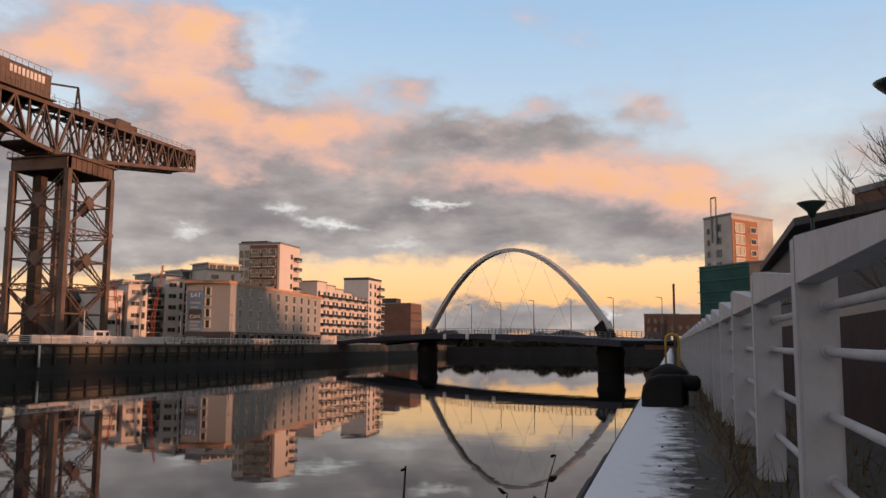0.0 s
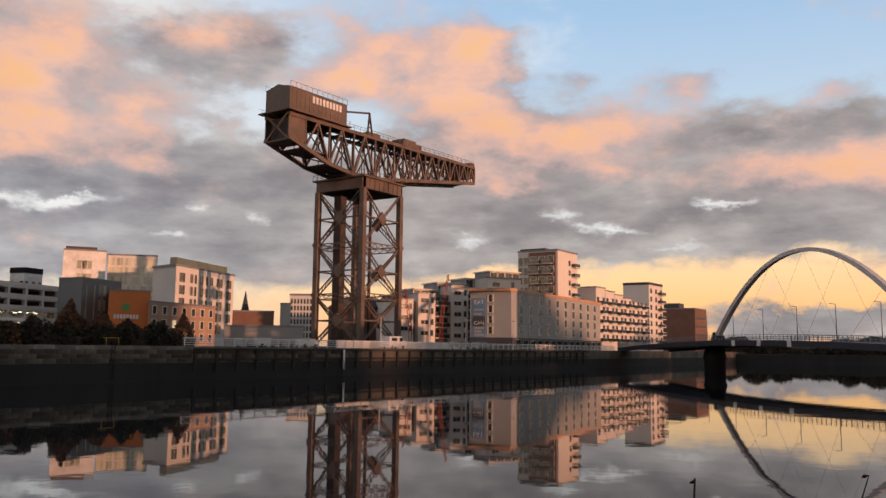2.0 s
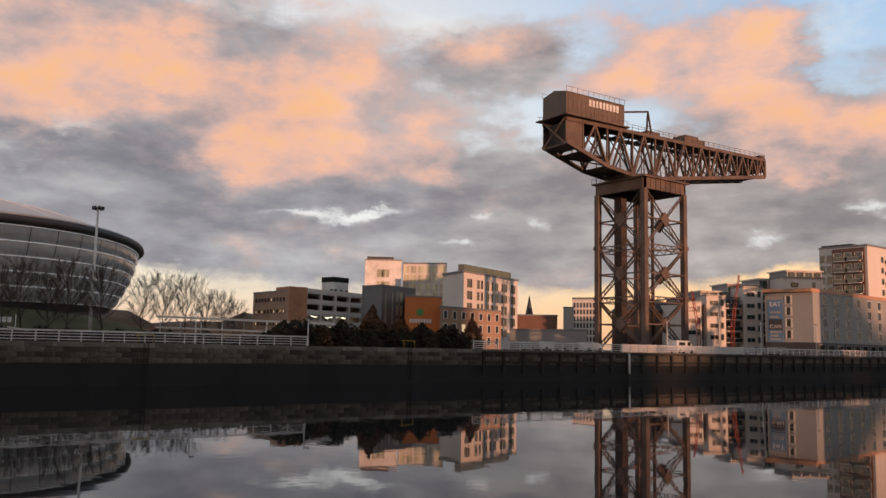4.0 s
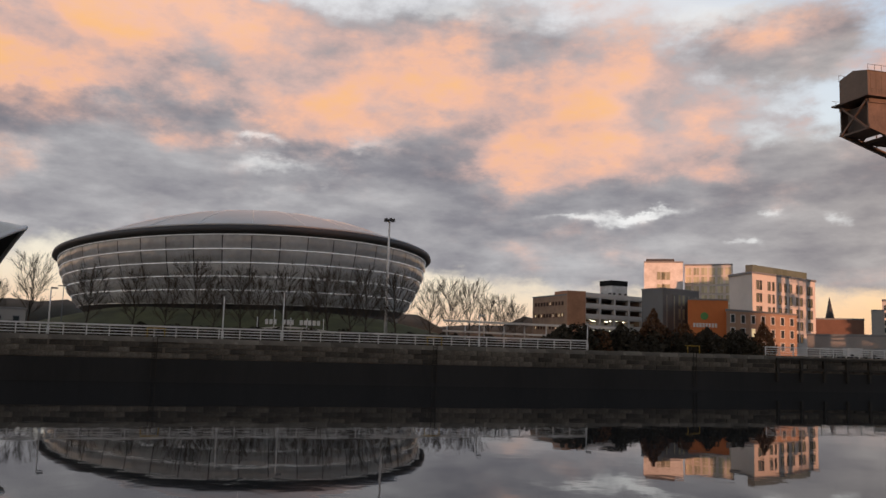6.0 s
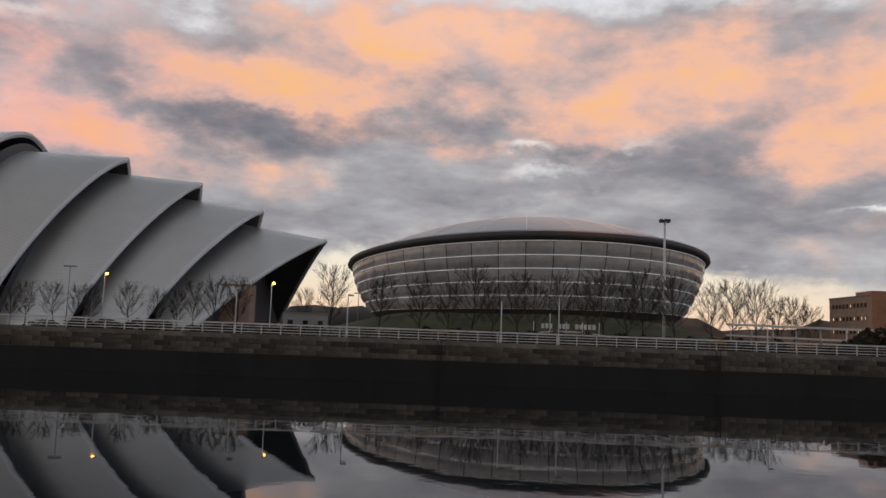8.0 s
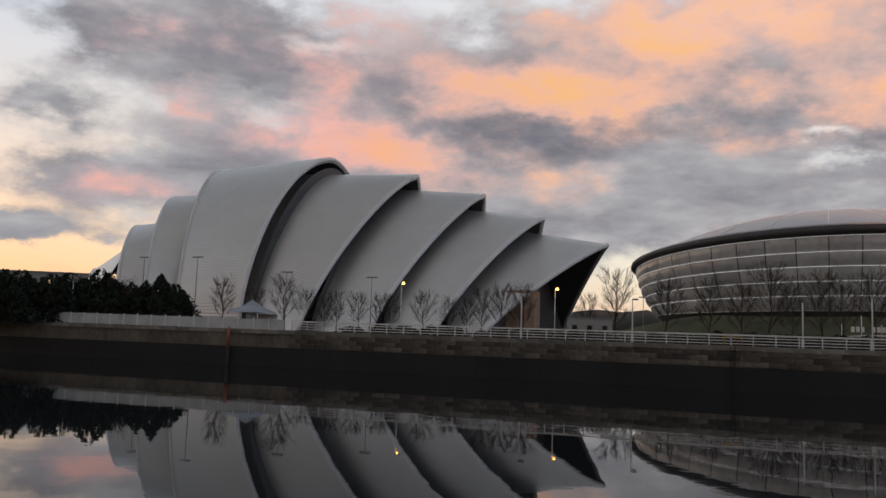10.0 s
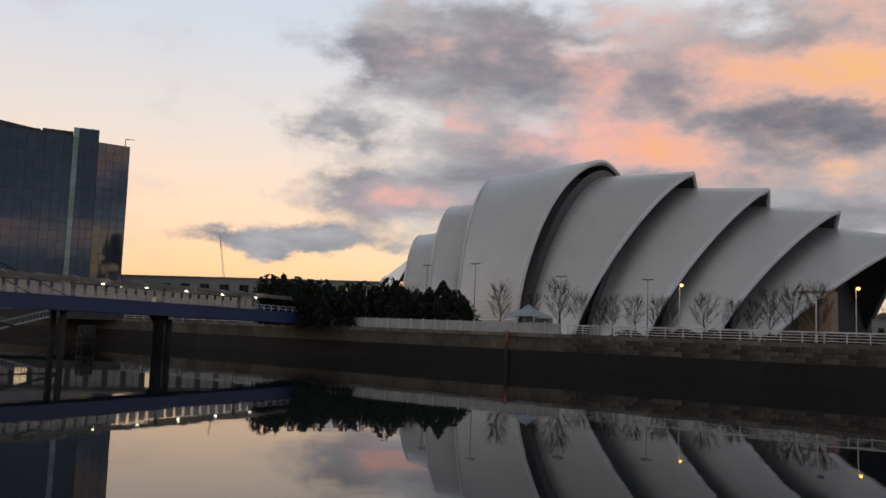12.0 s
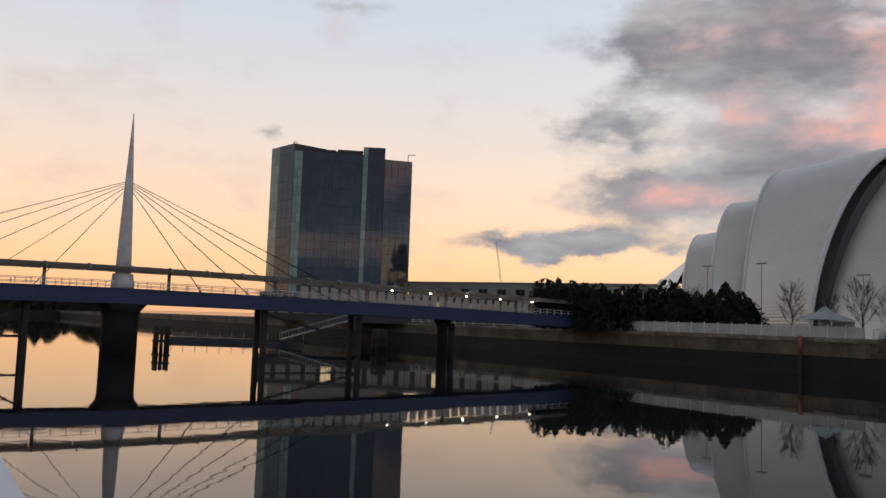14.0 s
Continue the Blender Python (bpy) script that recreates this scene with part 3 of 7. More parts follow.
            beam(bars, (s, a, lo(a)), (s, m, hi(m)), 0.38)
            beam(bars, (s, m, hi(m)), (s, b, lo(b)), 0.38)
            beam(bars, (s, m, lo(m)), (s, m, hi(m)), 0.16)
        beam(bars, (s, y1, lo(y1)), (s, y1, hi(y1)), 0.5)
        bars.transform(turn)
        part("lattice_truss", bars, STEEL, jib)
    # bracing inside the jib, darkened by colour as if in shade
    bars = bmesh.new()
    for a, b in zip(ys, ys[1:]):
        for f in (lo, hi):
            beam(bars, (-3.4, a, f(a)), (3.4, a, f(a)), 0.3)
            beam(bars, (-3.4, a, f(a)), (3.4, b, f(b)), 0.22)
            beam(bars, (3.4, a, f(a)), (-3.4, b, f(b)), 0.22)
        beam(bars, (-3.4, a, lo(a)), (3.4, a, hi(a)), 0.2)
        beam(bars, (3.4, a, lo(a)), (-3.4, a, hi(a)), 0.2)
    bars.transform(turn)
    part("cross_bracing", bars, STEEL_SHADED, jib, "bracing between the trusses, coloured dark for shade")
    bm = bmesh.new()
    for a, b in zip(ys[:2], ys[1:3]):
        box(bm, (-3.0, a, lo(a) - 0.3), (3.0, b, lo(a) - 0.1))
    box(bm, (-3.2, -8, 36.6), (3.2, 8, 37.3))
    bm.transform(turn)
    part("slewing_frame", bm, STEEL_SHADED, jib)
    bm = bmesh.new()
    box(bm, (-1.6, -24, 46.6), (1.6, y1, 46.75))
    for s in (-3.5, 3.5):
        beam(bm, (s, -8, hi(0) + 1.5), (s, y1, hi(y1) + 1.4), 0.07)
        beam(bm, (s, -8, hi(0) + 0.95), (s, y1, hi(y1) + 0.9), 0.05)
        for k in range(26):
            y = -8 + k * 48 / 25
            beam(bm, (s, y, hi(y)), (s, y, hi(y) + 1.45), 0.06)
    box(bm, (-2.4, 12, 47.0), (2.4, 19, 48.4))
    box(bm, (-1.8, 13, 48.4), (1.8, 17.5, 49.2))
    box(bm, (-3.2, y1 - 1.2, 44), (3.2, y1 + 0.3, 48.0))
    box(bm, (-1.4, 1, 46.8), (1.4, 5, 48.3))
    bm.transform(turn)
    part("walkway", bm, STEEL, jib, "railed walkway with hoist trolley and winch boxes")
    # counterweight box and machine house at the tail
    bm = bmesh.new()
    box(bm, (3.2, y0, 41.0), (3.45, y0 + 4.8, 46.3))
    box(bm, (-3.45, y0, 41.0), (-3.2, y0 + 4.8, 46.3))
    box(bm, (-3.4, y0, 40.8), (3.4, y0 + 4.8, 41.1))
    bm.transform(turn)
    ballast = part("counterweight_frame", bm, STEEL, jib, "boxed-in ballast frame")
    for sgn in (-1, 1):
        bm = bmesh.new()
        beam(bm, (-3.2 * sgn, y0, 41), (3.2 * sgn, y0, 46.3), 0.35)
        bm.transform(turn)
        part("cross_bar", bm, STEEL, jib)
    bm = bmesh.new()
    box(bm, (-2.6, y0 + 0.9, 41.3), (2.6, y0 + 4.6, 45.7))
    bm.transform(turn)
    part("counterweight", bm, STEEL_SHADED, jib)
    house = bmesh.new()
    foot = [(-3.5, y0, 0), (3.5, y0, 0), (3.5, y0 + 16.5, 0), (-3.5, y0 + 16.5, 0)]
    prism(house, foot, 46.9, 51.6)
    ridge = [house.verts.new((0, y, 52.5)) for y in (y0, y0 + 16.5)]
    e = [house.verts.new((x, y, 51.6)) for x, y in ((-3.7, y0), (3.7, y0), (3.7, y0 + 16.5), (-3.7, y0 + 16.5))]
    house.faces.new((e[0], e[1], ridge[0]))
    house.faces.new((e[1], e[2], ridge[1], ridge[0]))
    house.faces.new((e[2], e[3], ridge[1]))
    house.faces.new((e[3], e[0], ridge[0], ridge[1]))
    house.transform(turn)
    cab = part("machine_house", house, CAB_SHEET, jib, "brown sheet-clad machine house with white lettering")
    bm = bmesh.new()
    box(bm, (-4.6, y0 - 1.0, 46.6), (4.6, y0 + 17.0, 46.85))
    for s in (-3.6, 3.6):
        beam(bm, (s, y0, 52.7), (s, y0 + 16.5, 52.7), 0.06)
        for k in range(12):
            y = y0 + k * 1.5
            beam(bm, (s, y, 51.6), (s, y, 52.7), 0.05)
            beam(bm, (s * 1.25, y, 46.8), (s * 1.25, y, 47.9), 0.05)
        beam(bm, (s * 1.25, y0 - 0.9, 47.9), (s * 1.25, y0 + 16.9, 47.9), 0.05)
    bm.transform(turn)
    part("handrail", bm, STEEL, cab)
    for k in range(14):
        y = y0 + 0.6 + k * 1.2
        bm = bmesh.new()
        box(bm, (3.505, y, 46.95), (3.55, y + 0.1, 51.55))
        bm.transform(turn)
        part("sheet_rib", bm, CAB_SHEET, cab)
    letters = bmesh.new()
    for k in range(9):  # the maker's lettering as plain bars
        y = y0 + 6.2 + k * 0.98
        box(letters, (3.56, y, 49.6), (3.62, y + 0.66, 51.0))
    letters.transform(turn)
    part("sign_bar", letters, WHITE, cab, "white painted lettering bars")
    davit = bmesh.new()
    beam(davit, (1.5, -6.5, 51), (1.5, 1.0, 52.4), 0.35)
    beam(davit, (1.5, 1.0, 52.4), (1.5, 0.4, 46.8), 0.3)
    beam(davit, (1.5, 1.0, 52.4), (1.5, 2.2, 46.8), 0.3)
    beam(davit, (1.5, 0.6, 49.2), (1.5, 1.7, 49.2), 0.2)
    davit.transform(turn)
    part("davit", davit, STEEL_SHADED, jib)


hammerhead_crane()

# ---- arena ----
def etfe_material():
    m = material("translucent_cushion_skin", (0.42, 0.43, 0.44), 0.2, 0.0, 0.35, 0.12, 0.05, spec=0.8, random_tone=0.16)
    return m


CUSHION = etfe_material()
SEAM = material("bright_seam_rail", (0.75, 0.76, 0.76), 0.3, 0.2, 0.1, 1, 0)
SEAM_LIT = lamp_material("lit_seam_rail", (0.95, 0.97, 1.0), 0.22)
ARENA_ROOF = material("silver_arena_roof", (0.46, 0.46, 0.47), 0.4, 0.3, 0.1, 0.1, 0.02)


def arena():
    c = spot(85.45, 287.0)
    out = (-c).normalized()
    side = Vector((-out.y, out.x, 0))  # towards the crane
    if side.y < 0:
        side = -side
    R = 58.6
    ob = thing("arena", "round grey arena with a tilted dark rim and banded translucent skin", "arena", Matrix.Translation((c.x, c.y, FAR_TOP)))

    def ring(k, a):
        """k runs from the foot 0 to the rim 1; a is the angle round the bowl."""
        d = out * math.cos(a) + side * math.sin(a)
        r = R * (0.865 + 0.135 * math.sin(k * math.pi / 2) ** 0.9)
        rim = 25.9 + 4.3 * math.cos(a) + 2.2 * math.sin(a)
        z0 = 7.4 + 0.8 * math.sin(a)
        return d * r + Vector((0, 0, z0 + (rim - z0) * k))

    n = 48
    rows = [0.0, 0.09, 0.25, 0.41, 0.57, 0.73, 0.90]
    for i in range(1, len(rows) - 1):
        for j in range(n):
            a0, a1 = 2 * math.pi * j / n, 2 * math.pi * (j + 1) / n
            if math.cos((a0 + a1) / 2) < -0.25:
                continue  # the far half is closed by one wall below
            bm = bmesh.new()
            grid = []
            for u in range(4):
                line = []
                for v in range(4):
                    k = rows[i] + (rows[i + 1] - rows[i]) * (0.03 + 0.94 * v / 3)
                    p = ring(k, a0 + (a1 - a0) * (0.015 + 0.97 * u / 3))
                    bulge = math.sin(math.pi * v / 3) * math.sin(math.pi * u / 3) * 0.55 + 0.12
                    line.append(bm.verts.new(p + Vector((p.x, p.y, -14)).normalized() * bulge))
                grid.append(line)
            for u in range(3):
                for v in range(3):
                    bm.faces.new((grid[u][v], grid[u + 1][v], grid[u + 1][v + 1], grid[u][v + 1])).smooth = True
            part("skin_panel", bm, CUSHION, ob)
    bm = bmesh.new()
    m = 96
    for i in range(len(rows) - 1):
        for j in range(m):
            q = [ring(k, 2 * math.pi * a / m) * 1 for k, a in ((rows[i], j), (rows[i], j + 1), (rows[i + 1], j + 1), (rows[i + 1], j))]
            bm.faces.new([bm.verts.new(p - Vector((p.x, p.y, 0)).normalized() * 0.3) for p in q])
    part("inner_wall", bm, DARK, ob, "dark wall behind the translucent skin")
    for i in range(1, len(rows)):
        bm = bmesh.new()
        pts = [ring(rows[i], 2 * math.pi * (j + 0.5) / m) for j in range(m)]
        tube(bm, [p + Vector((p.x, p.y, 0)).normalized() * 0.35 for p in pts + pts[:1]], 0.11, 6, caps=False)
        part("seam_rail", bm, SEAM_LIT if i > 1 else SEAM, ob, "pale lit rail between the skin bands")
    # dark rim
    bm = bmesh.new()
    prof = [(0.99, 0.90), (1.022, 0.91), (1.035, 0.95), (1.03, 1.0), (1.0, 1.01)]
    loops = []
    for j in range(m):
        a = 2 * math.pi * j / m
        row = []
        for s, k in prof:
            p = ring(k, a)
            row.append(bm.verts.new((p.x * s, p.y * s, p.z)))
        loops.append(row)
    for j in range(m):
        A, B = loops[j], loops[(j + 1) % m]
        for k in range(len(prof) - 1):
            bm.faces.new((A[k], B[k], B[k + 1], A[k + 1])).smooth = True
    part("rim", bm, DARK, ob, "thick dark overhanging rim")
    bm = bmesh.new()
    pts = [ring(1.02, 2 * math.pi * j / m) for j in range(m)]
    tube(bm, [p * 1.0 for p in pts + pts[:1]], 0.35, 6, caps=False)
    part("gutter", bm, ARENA_ROOF, ob)
    # shallow dome with panel ribs
    bm = bmesh.new()
    steps = 12
    loops = []
    for t in range(steps):
        f = 1 - t / steps
        row = []
        for j in range(m):
            p = ring(1.0, 2 * math.pi * j / m)
            z = p.z * f + 27.6 * (1 - f) + 13.2 * (1 - f * f)
            row.append(bm.verts.new((p.x * f, p.y * f, z)))
        loops.append(row)
    apex = bm.verts.new((0, 0, 27.6 + 13.2))
    for A, B in zip(loops, loops[1:]):
        for j in range(m):
            bm.faces.new((A[j], A[(j + 1) % m], B[(j + 1) % m], B[j])).smooth = True
    for j in range(m):
        bm.faces.new((loops[-1][j], loops[-1][(j + 1) % m], apex))
    part("roof", bm, ARENA_ROOF, ob, "shallow silver domed roof")
    bm = bmesh.new()
    for j in range(0, m, 4):
        pts = []
        for t in range(steps):
            f = 1 - t / steps
            p = ring(1.0, 2 * math.pi * j / m)
            pts.append((p.x * f, p.y * f, p.z * f + 27.6 * (1 - f) + 13.2 * (1 - f * f) + 0.05))
        tube(bm, pts, 0.12, 4)
    part("roof_rib", bm, SEAM, ob)
    bm = bmesh.new()
    pts = [ring(0.0, 2 * math.pi * j / m) for j in range(m)]
    lo = [bm.verts.new((p.x * 0.99, p.y * 0.99, -0.5)) for p in pts]
    hi = [bm.verts.new((p.x * 0.99, p.y * 0.99, p.z)) for p in pts]
    for j in range(m):
        bm.faces.new((lo[j], lo[(j + 1) % m], hi[(j + 1) % m], hi[j]))
    part("plinth", bm, DARK, ob)
    # grass bank in front
    bm = bmesh.new()
    rings = []
    for rad, z in ((50, 7.9), (64, 7.6), (72, 5.6), (84, 1.2), (98, -0.3)):
        rings.append([bm.verts.new(c + (out * math.cos(a) + side * math.sin(a)) * rad + Vector((0, 0, FAR_TOP - 0.3 + (z + 0.3) * max(0.0, 1 - (a / 1.05) ** 4) + 0.2 * math.sin(a * 9)))) for a in [-1.05 + 2.1 * k / 60 for k in range(61)]])
    for A, B in zip(rings, rings[1:]):
        for j in range(60):
            bm.faces.new((A[j], A[j + 1], B[j + 1], B[j])).smooth = True
    tagged(part("ground", bm, GRASS), "mown grass bank round the arena", "lawn", kind="structure")


arena()

# ---- auditorium of nested shells ----
def shell_material():
    m = material("ribbed_aluminium", (0.60, 0.59, 0.57), 0.34, 0.7, 0.10, 0.06, 0.0)
    nt = m.node_tree
    b = nt.nodes["Principled BSDF"]
    uv, w1, w2, add, bp = (nt.nodes.new(k) for k in ("ShaderNodeUVMap", "ShaderNodeTexWave", "ShaderNodeTexWave", "ShaderNodeMath", "ShaderNodeBump"))
    uv.uv_map = "metres"
    for w, s, axis in ((w1, 0.5, "X"), (w2, 0.16, "Y")):
        w.bands_direction = axis
        w.inputs["Scale"].default_value, w.inputs["Distortion"].default_value = s, 0.0
        nt.links.new(uv.outputs[0], w.inputs["Vector"])
    w2.wave_profile = "SAW"
    nt.links.new(w1.outputs["Fac"], add.inputs[0])
    nt.links.new(w2.outputs["Fac"], add.inputs[1])
    bp.inputs["Strength"].default_value, bp.inputs["Distance"].default_value = 0.35, 0.12
    nt.links.new(add.outputs[0], bp.inputs["Height"])
    nt.links.new(bp.outputs[0], b.inputs["Normal"])
    return m


RIBBED = shell_material()
EDGE = material("pale_shell_edge", (0.66, 0.66, 0.66), 0.4, 0.1, 0.08, 0.5, 0)


def auditorium():
    cx = -160.0
    ob = thing("auditorium", "silver ribbed concert hall of overlapping curved shells", "concert hall", Matrix.Translation((cx, -85, FAR_TOP)))
    base = FAR_TOP - H

    def section(u, half, rise, power=1.72):
        return half * u, rise * max(0.0, 1 - abs(u) ** power) ** (1 / power)

    def shell(y_peak, y_foot, rise_edge, y_back, rise_back, half=32.0, front=1, power=1.2, back_lean=0.0, power_back=None, inset=0.9):
        """One shell: its leading edge leans from the foot to the peak; its tail runs in under the next."""
        na, nb = 40, 10
        bm = bmesh.new()
        uvl = bm.loops.layers.uv.new("metres")
        grid, under = [], []
        for i in range(na + 1):
            t = -1 + 2 * i / na
            u = math.copysign(1 - (1 - abs(t)) ** 1.5, t)
            lean = abs(u)
            row, low = [], []
            for j in range(nb + 1):
                k = j / nb
                ye = y_peak + (y_foot - y_peak) * lean
                yb = y_back + back_lean * abs(u) ** 1.3
                y = yb + (ye - yb) * k
                rise = rise_back + (rise_edge - rise_back) * k
                x, z = section(u, half * (inset + (1 - inset) * k), rise, power + ((power_back or power) - power) * (1 - k))
                row.append(bm.verts.new((x, y + 85, z)))
                low.append((x * 0.975, y + 85, z * 0.972))
            grid.append(row)
            under.append(low)
        arc = [0.0]
        for i in range(na):
            arc.append(arc[-1] + (grid[i + 1][nb].co - grid[i][nb].co).length)
        for i in range(na):
            for j in range(nb):
                f = bm.faces.new((grid[i][j], grid[i + 1][j], grid[i + 1][j + 1], grid[i][j + 1]))
                f.smooth = True
                for loop, (a, b) in zip(f.loops, ((i, j), (i + 1, j), (i + 1, j + 1), (i, j + 1))):
                    loop[uvl].uv = (arc[a], grid[a][b].co.y)
        bmesh.ops.recalc_face_normals(bm, faces=bm.faces)
        backs = [r[0].co.copy() for r in grid]
        sheet = part("shell", bm, RIBBED, ob)
        bm = bmesh.new()
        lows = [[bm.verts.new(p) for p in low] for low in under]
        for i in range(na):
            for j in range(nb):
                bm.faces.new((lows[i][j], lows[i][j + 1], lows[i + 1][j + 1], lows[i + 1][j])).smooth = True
        part("soffit", bm, SHELL_SHADE, sheet, "underside of the shell, coloured dark for its shade")
        bm = bmesh.new()
        tube(bm, [under[i][nb][:] for i in range(na + 1)], 0.1, 4)
        edge = [Vector(under[i][nb]).lerp(Vector((under[i][nb][0] / 0.975, under[i][nb][1], under[i][nb][2] / 0.972)), 0.55) for i in range(na + 1)]
        tube(bm, edge, 0.45, 8)
        part("edge_trim", bm, EDGE, sheet, "pale rolled leading edge")
        if back_lean:
            bm = bmesh.new()
            tube(bm, [grid_back for grid_back in backs], 0.3, 6)
            part("edge_trim", bm, EDGE, sheet)
        # glazed wall set back under the leading edge, coloured dark for the shade there
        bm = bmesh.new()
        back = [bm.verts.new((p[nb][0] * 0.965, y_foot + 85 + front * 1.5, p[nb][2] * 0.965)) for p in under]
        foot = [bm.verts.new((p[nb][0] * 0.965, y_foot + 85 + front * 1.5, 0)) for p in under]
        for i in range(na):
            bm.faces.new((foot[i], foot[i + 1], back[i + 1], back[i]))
        part("end_wall", bm, SHELL_SHADE, sheet)

    z = lambda v: v - FAR_TOP
    # towards the arena, each lower than the one before
    shell(-85.4, -86.5, z(42.0), -113.0, z(40.2), power=1.7, back_lean=13.0, inset=1.0)
    shell(-65.8, -74.5, z(37.8), -92.0, z(38.6), 31.6, power=1.25, power_back=1.66)
    shell(-51.0, -61.0, z(33.2), -74.0, z(35.0), 31.2)
    shell(-38.6, -49.5, z(28.2), -60.0, z(30.6), 30.8)
    shell(-26.0, -41.5, z(22.8), -48.0, z(26.2), 30.4, power=1.13)
    # towards the bridge
    shell(-125.0, -108.1, 29.6, -104.0, 30.4, 31.4, -1, 2.2, power_back=1.7, inset=0.9)
    shell(-136.0, -115.4, 23.0, -112.0, 25.0, 30.8, -1, 2.2, power_back=1.8, inset=0.9)
    shell(-149.0, -125.0, 13.0, -122.0, 26.0, 29.0, -1, 1.6, inset=1.0)
    bm = bmesh.new()
    tube(bm, [(0, -28.5, 35.65), (0, -28.0, 35.7)], 0.1, 4)
    part("ridge_cap", bm, EDGE, ob)
    # foot of the near end: lit brown wall below the last soffit
    bm = bmesh.new()
    prism(bm, [(16, 45), (20, 45), (20, 50), (16, 50)], -0.1, 8.2)
    part("entrance_block", bm, TAN, ob, "brown entrance wall under the last shell")


auditorium()

# ---- buildings ----
WINDOWS = {}


def window_mesh(w, h, glass, frame, proud=0.14, bar=0.12):
    """A framed pane; x across, y out of the wall, z up, from its lower left corner."""
    key = (round(w, 2), round(h, 2), glass.name, frame.name)
    if key not in WINDOWS:
        bm = bmesh.new()
        ring = [(0, 0), (w, 0), (w, h), (0, h)], [(bar, bar), (w - bar, bar), (w - bar, h - bar), (bar, h - bar)]
        o, i = ([[bm.verts.new((x, y, z)) for x, z in r] for y in (0, proud)] for r in ring)
        for k in range(4):
            j = (k + 1) % 4
            bm.faces.new((o[0][k], o[0][j], o[1][j], o[1][k]))
            bm.faces.new((i[0][j], i[0][k], i[1][k], i[1][j]))
            bm.faces.new((o[1][k], o[1][j], i[1][j], i[1][k]))
        bmesh.ops.recalc_face_normals(bm, faces=bm.faces)
        n = 2 if w > 1.7 else 1
        pane = bmesh.new()
        box(pane, (bar, 0.01, bar), (w / n - (bar if n == 1 else 0.05), 0.05, h - bar))
        WINDOWS[key] = mesh_of("window", bm, frame), mesh_of("pane", pane, glass), [k * (w / 2 - bar + 0.05) for k in range(n)]
    return WINDOWS[key]


FRAME = material("window_frame_grey", (0.22, 0.22, 0.23), 0.5)
GLASS_WARM = lamp_material("lit_room", (1.0, 0.66, 0.26), 0.55)


def windows(parent, p0, p1, z_first, cols, rows, w, h, pitch_z, margin=1.0, glass=None, frame=None, lit=0.0, proud=0.14, skip=None):
    m, length = face_frame(p0, p1)
    inv = parent.matrix_basis.inverted()
    step = (length - 2 * margin - w) / max(1, cols - 1)
    for c in range(cols):
        for r in range(rows):
            if skip and skip(c, r):
                continue
            g = GLASS_WARM if random.random() < lit else (glass or GLASS)
            ring, sheet, shifts = window_mesh(w, h, g, frame or FRAME, proud)
            ob = new("window", ring)
            ob.parent = parent
            for s in shifts:
                glazing = new("pane", sheet)
                glazing.parent = ob
                glazing.matrix_basis = Matrix.Translation((s, 0, 0))
            ob.matrix_basis = inv @ m @ Matrix.Translation((margin + c * step, 0, z_first + r * pitch_z))


def block(name, label, foot, z1, mat, roof=None, z0=FAR_TOP, overhang=0.0, slab=0.5, category="building", roof_label=""):
    """A building over a footprint given anticlockwise from above, with a roof slab."""
    c = Vector((sum(p[0] for p in foot) / len(foot), sum(p[1] for p in foot) / len(foot), 0))
    ob = thing(name, label, category, Matrix.Translation((c.x, c.y, z0)))
    loc = [(p[0] - c.x, p[1] - c.y) for p in foot]
    bm = bmesh.new()
    prism(bm, loc, -0.3, z1 - z0 - slab)
    part("wall", bm, mat, ob)
    bm = bmesh.new()
    wide = []
    for p in loc:
        v = Vector((p[0], p[1], 0))
        wide.append((v + v.normalized() * (0.12 + overhang))[:2])
    prism(bm, wide, z1 - z0 - slab, z1 - z0)
    part("roof", bm, roof or ROOF, ob, roof_label)
    return ob


def rect(x0, y0, x1, y1):
    return [(x0, y0), (x1, y0), (x1, y1), (x0, y1)]


def balconies(parent, p0, p1, z_first, cols, rows, w, pitch_z, margin=0.6, deep=1.4, panel=None):
    m, length = face_frame(p0, p1)
    inv = parent.matrix_basis.inverted()
    key = ("balcony", round(w, 2), deep)
    if key not in WINDOWS:
        bm = bmesh.new()
        box(bm, (0, 0, 0), (w, deep, 0.22), 0)
        box(bm, (0, deep - 0.06, 0.22), (w, deep, 1.15), 1)
        box(bm, (0, 0, 0.22), (0.06, deep, 1.15), 1)
        box(bm, (w - 0.06, 0, 0.22), (w, deep, 1.15), 1)
        box(bm, (0, deep - 0.1, 1.15), (w, deep + 0.02, 1.22), 0)
        WINDOWS[key] = mesh_of("balcony", bm, [PALE, panel or GLASS])
    step = (length - 2 * margin - w) / max(1, cols - 1)
    for c in range(cols):
        for r in range(rows):
            ob = new("balcony", WINDOWS[key])
            ob.parent = parent
            ob.matrix_basis = inv @ m @ Matrix.Translation((margin + c * step, 0, z_first + r * pitch_z))


def text(parent, body, size, m, mat, name="lettering", label=""):
    cu = bpy.data.curves.new(name, "FONT")
    cu.body, cu.size, cu.extrude, cu.align_x, cu.align_y = body, size, 0.02, "CENTER", "CENTER"
    cu.materials.append(mat)
    ob = new(name, cu)
    ob.parent = parent
    ob.matrix_basis = parent.matrix_basis.inverted() @ m @ Matrix.Rotation(radians(90), 4, "X") @ Matrix.Identity(4)
    if label:
        tagged(ob, label)
    return ob


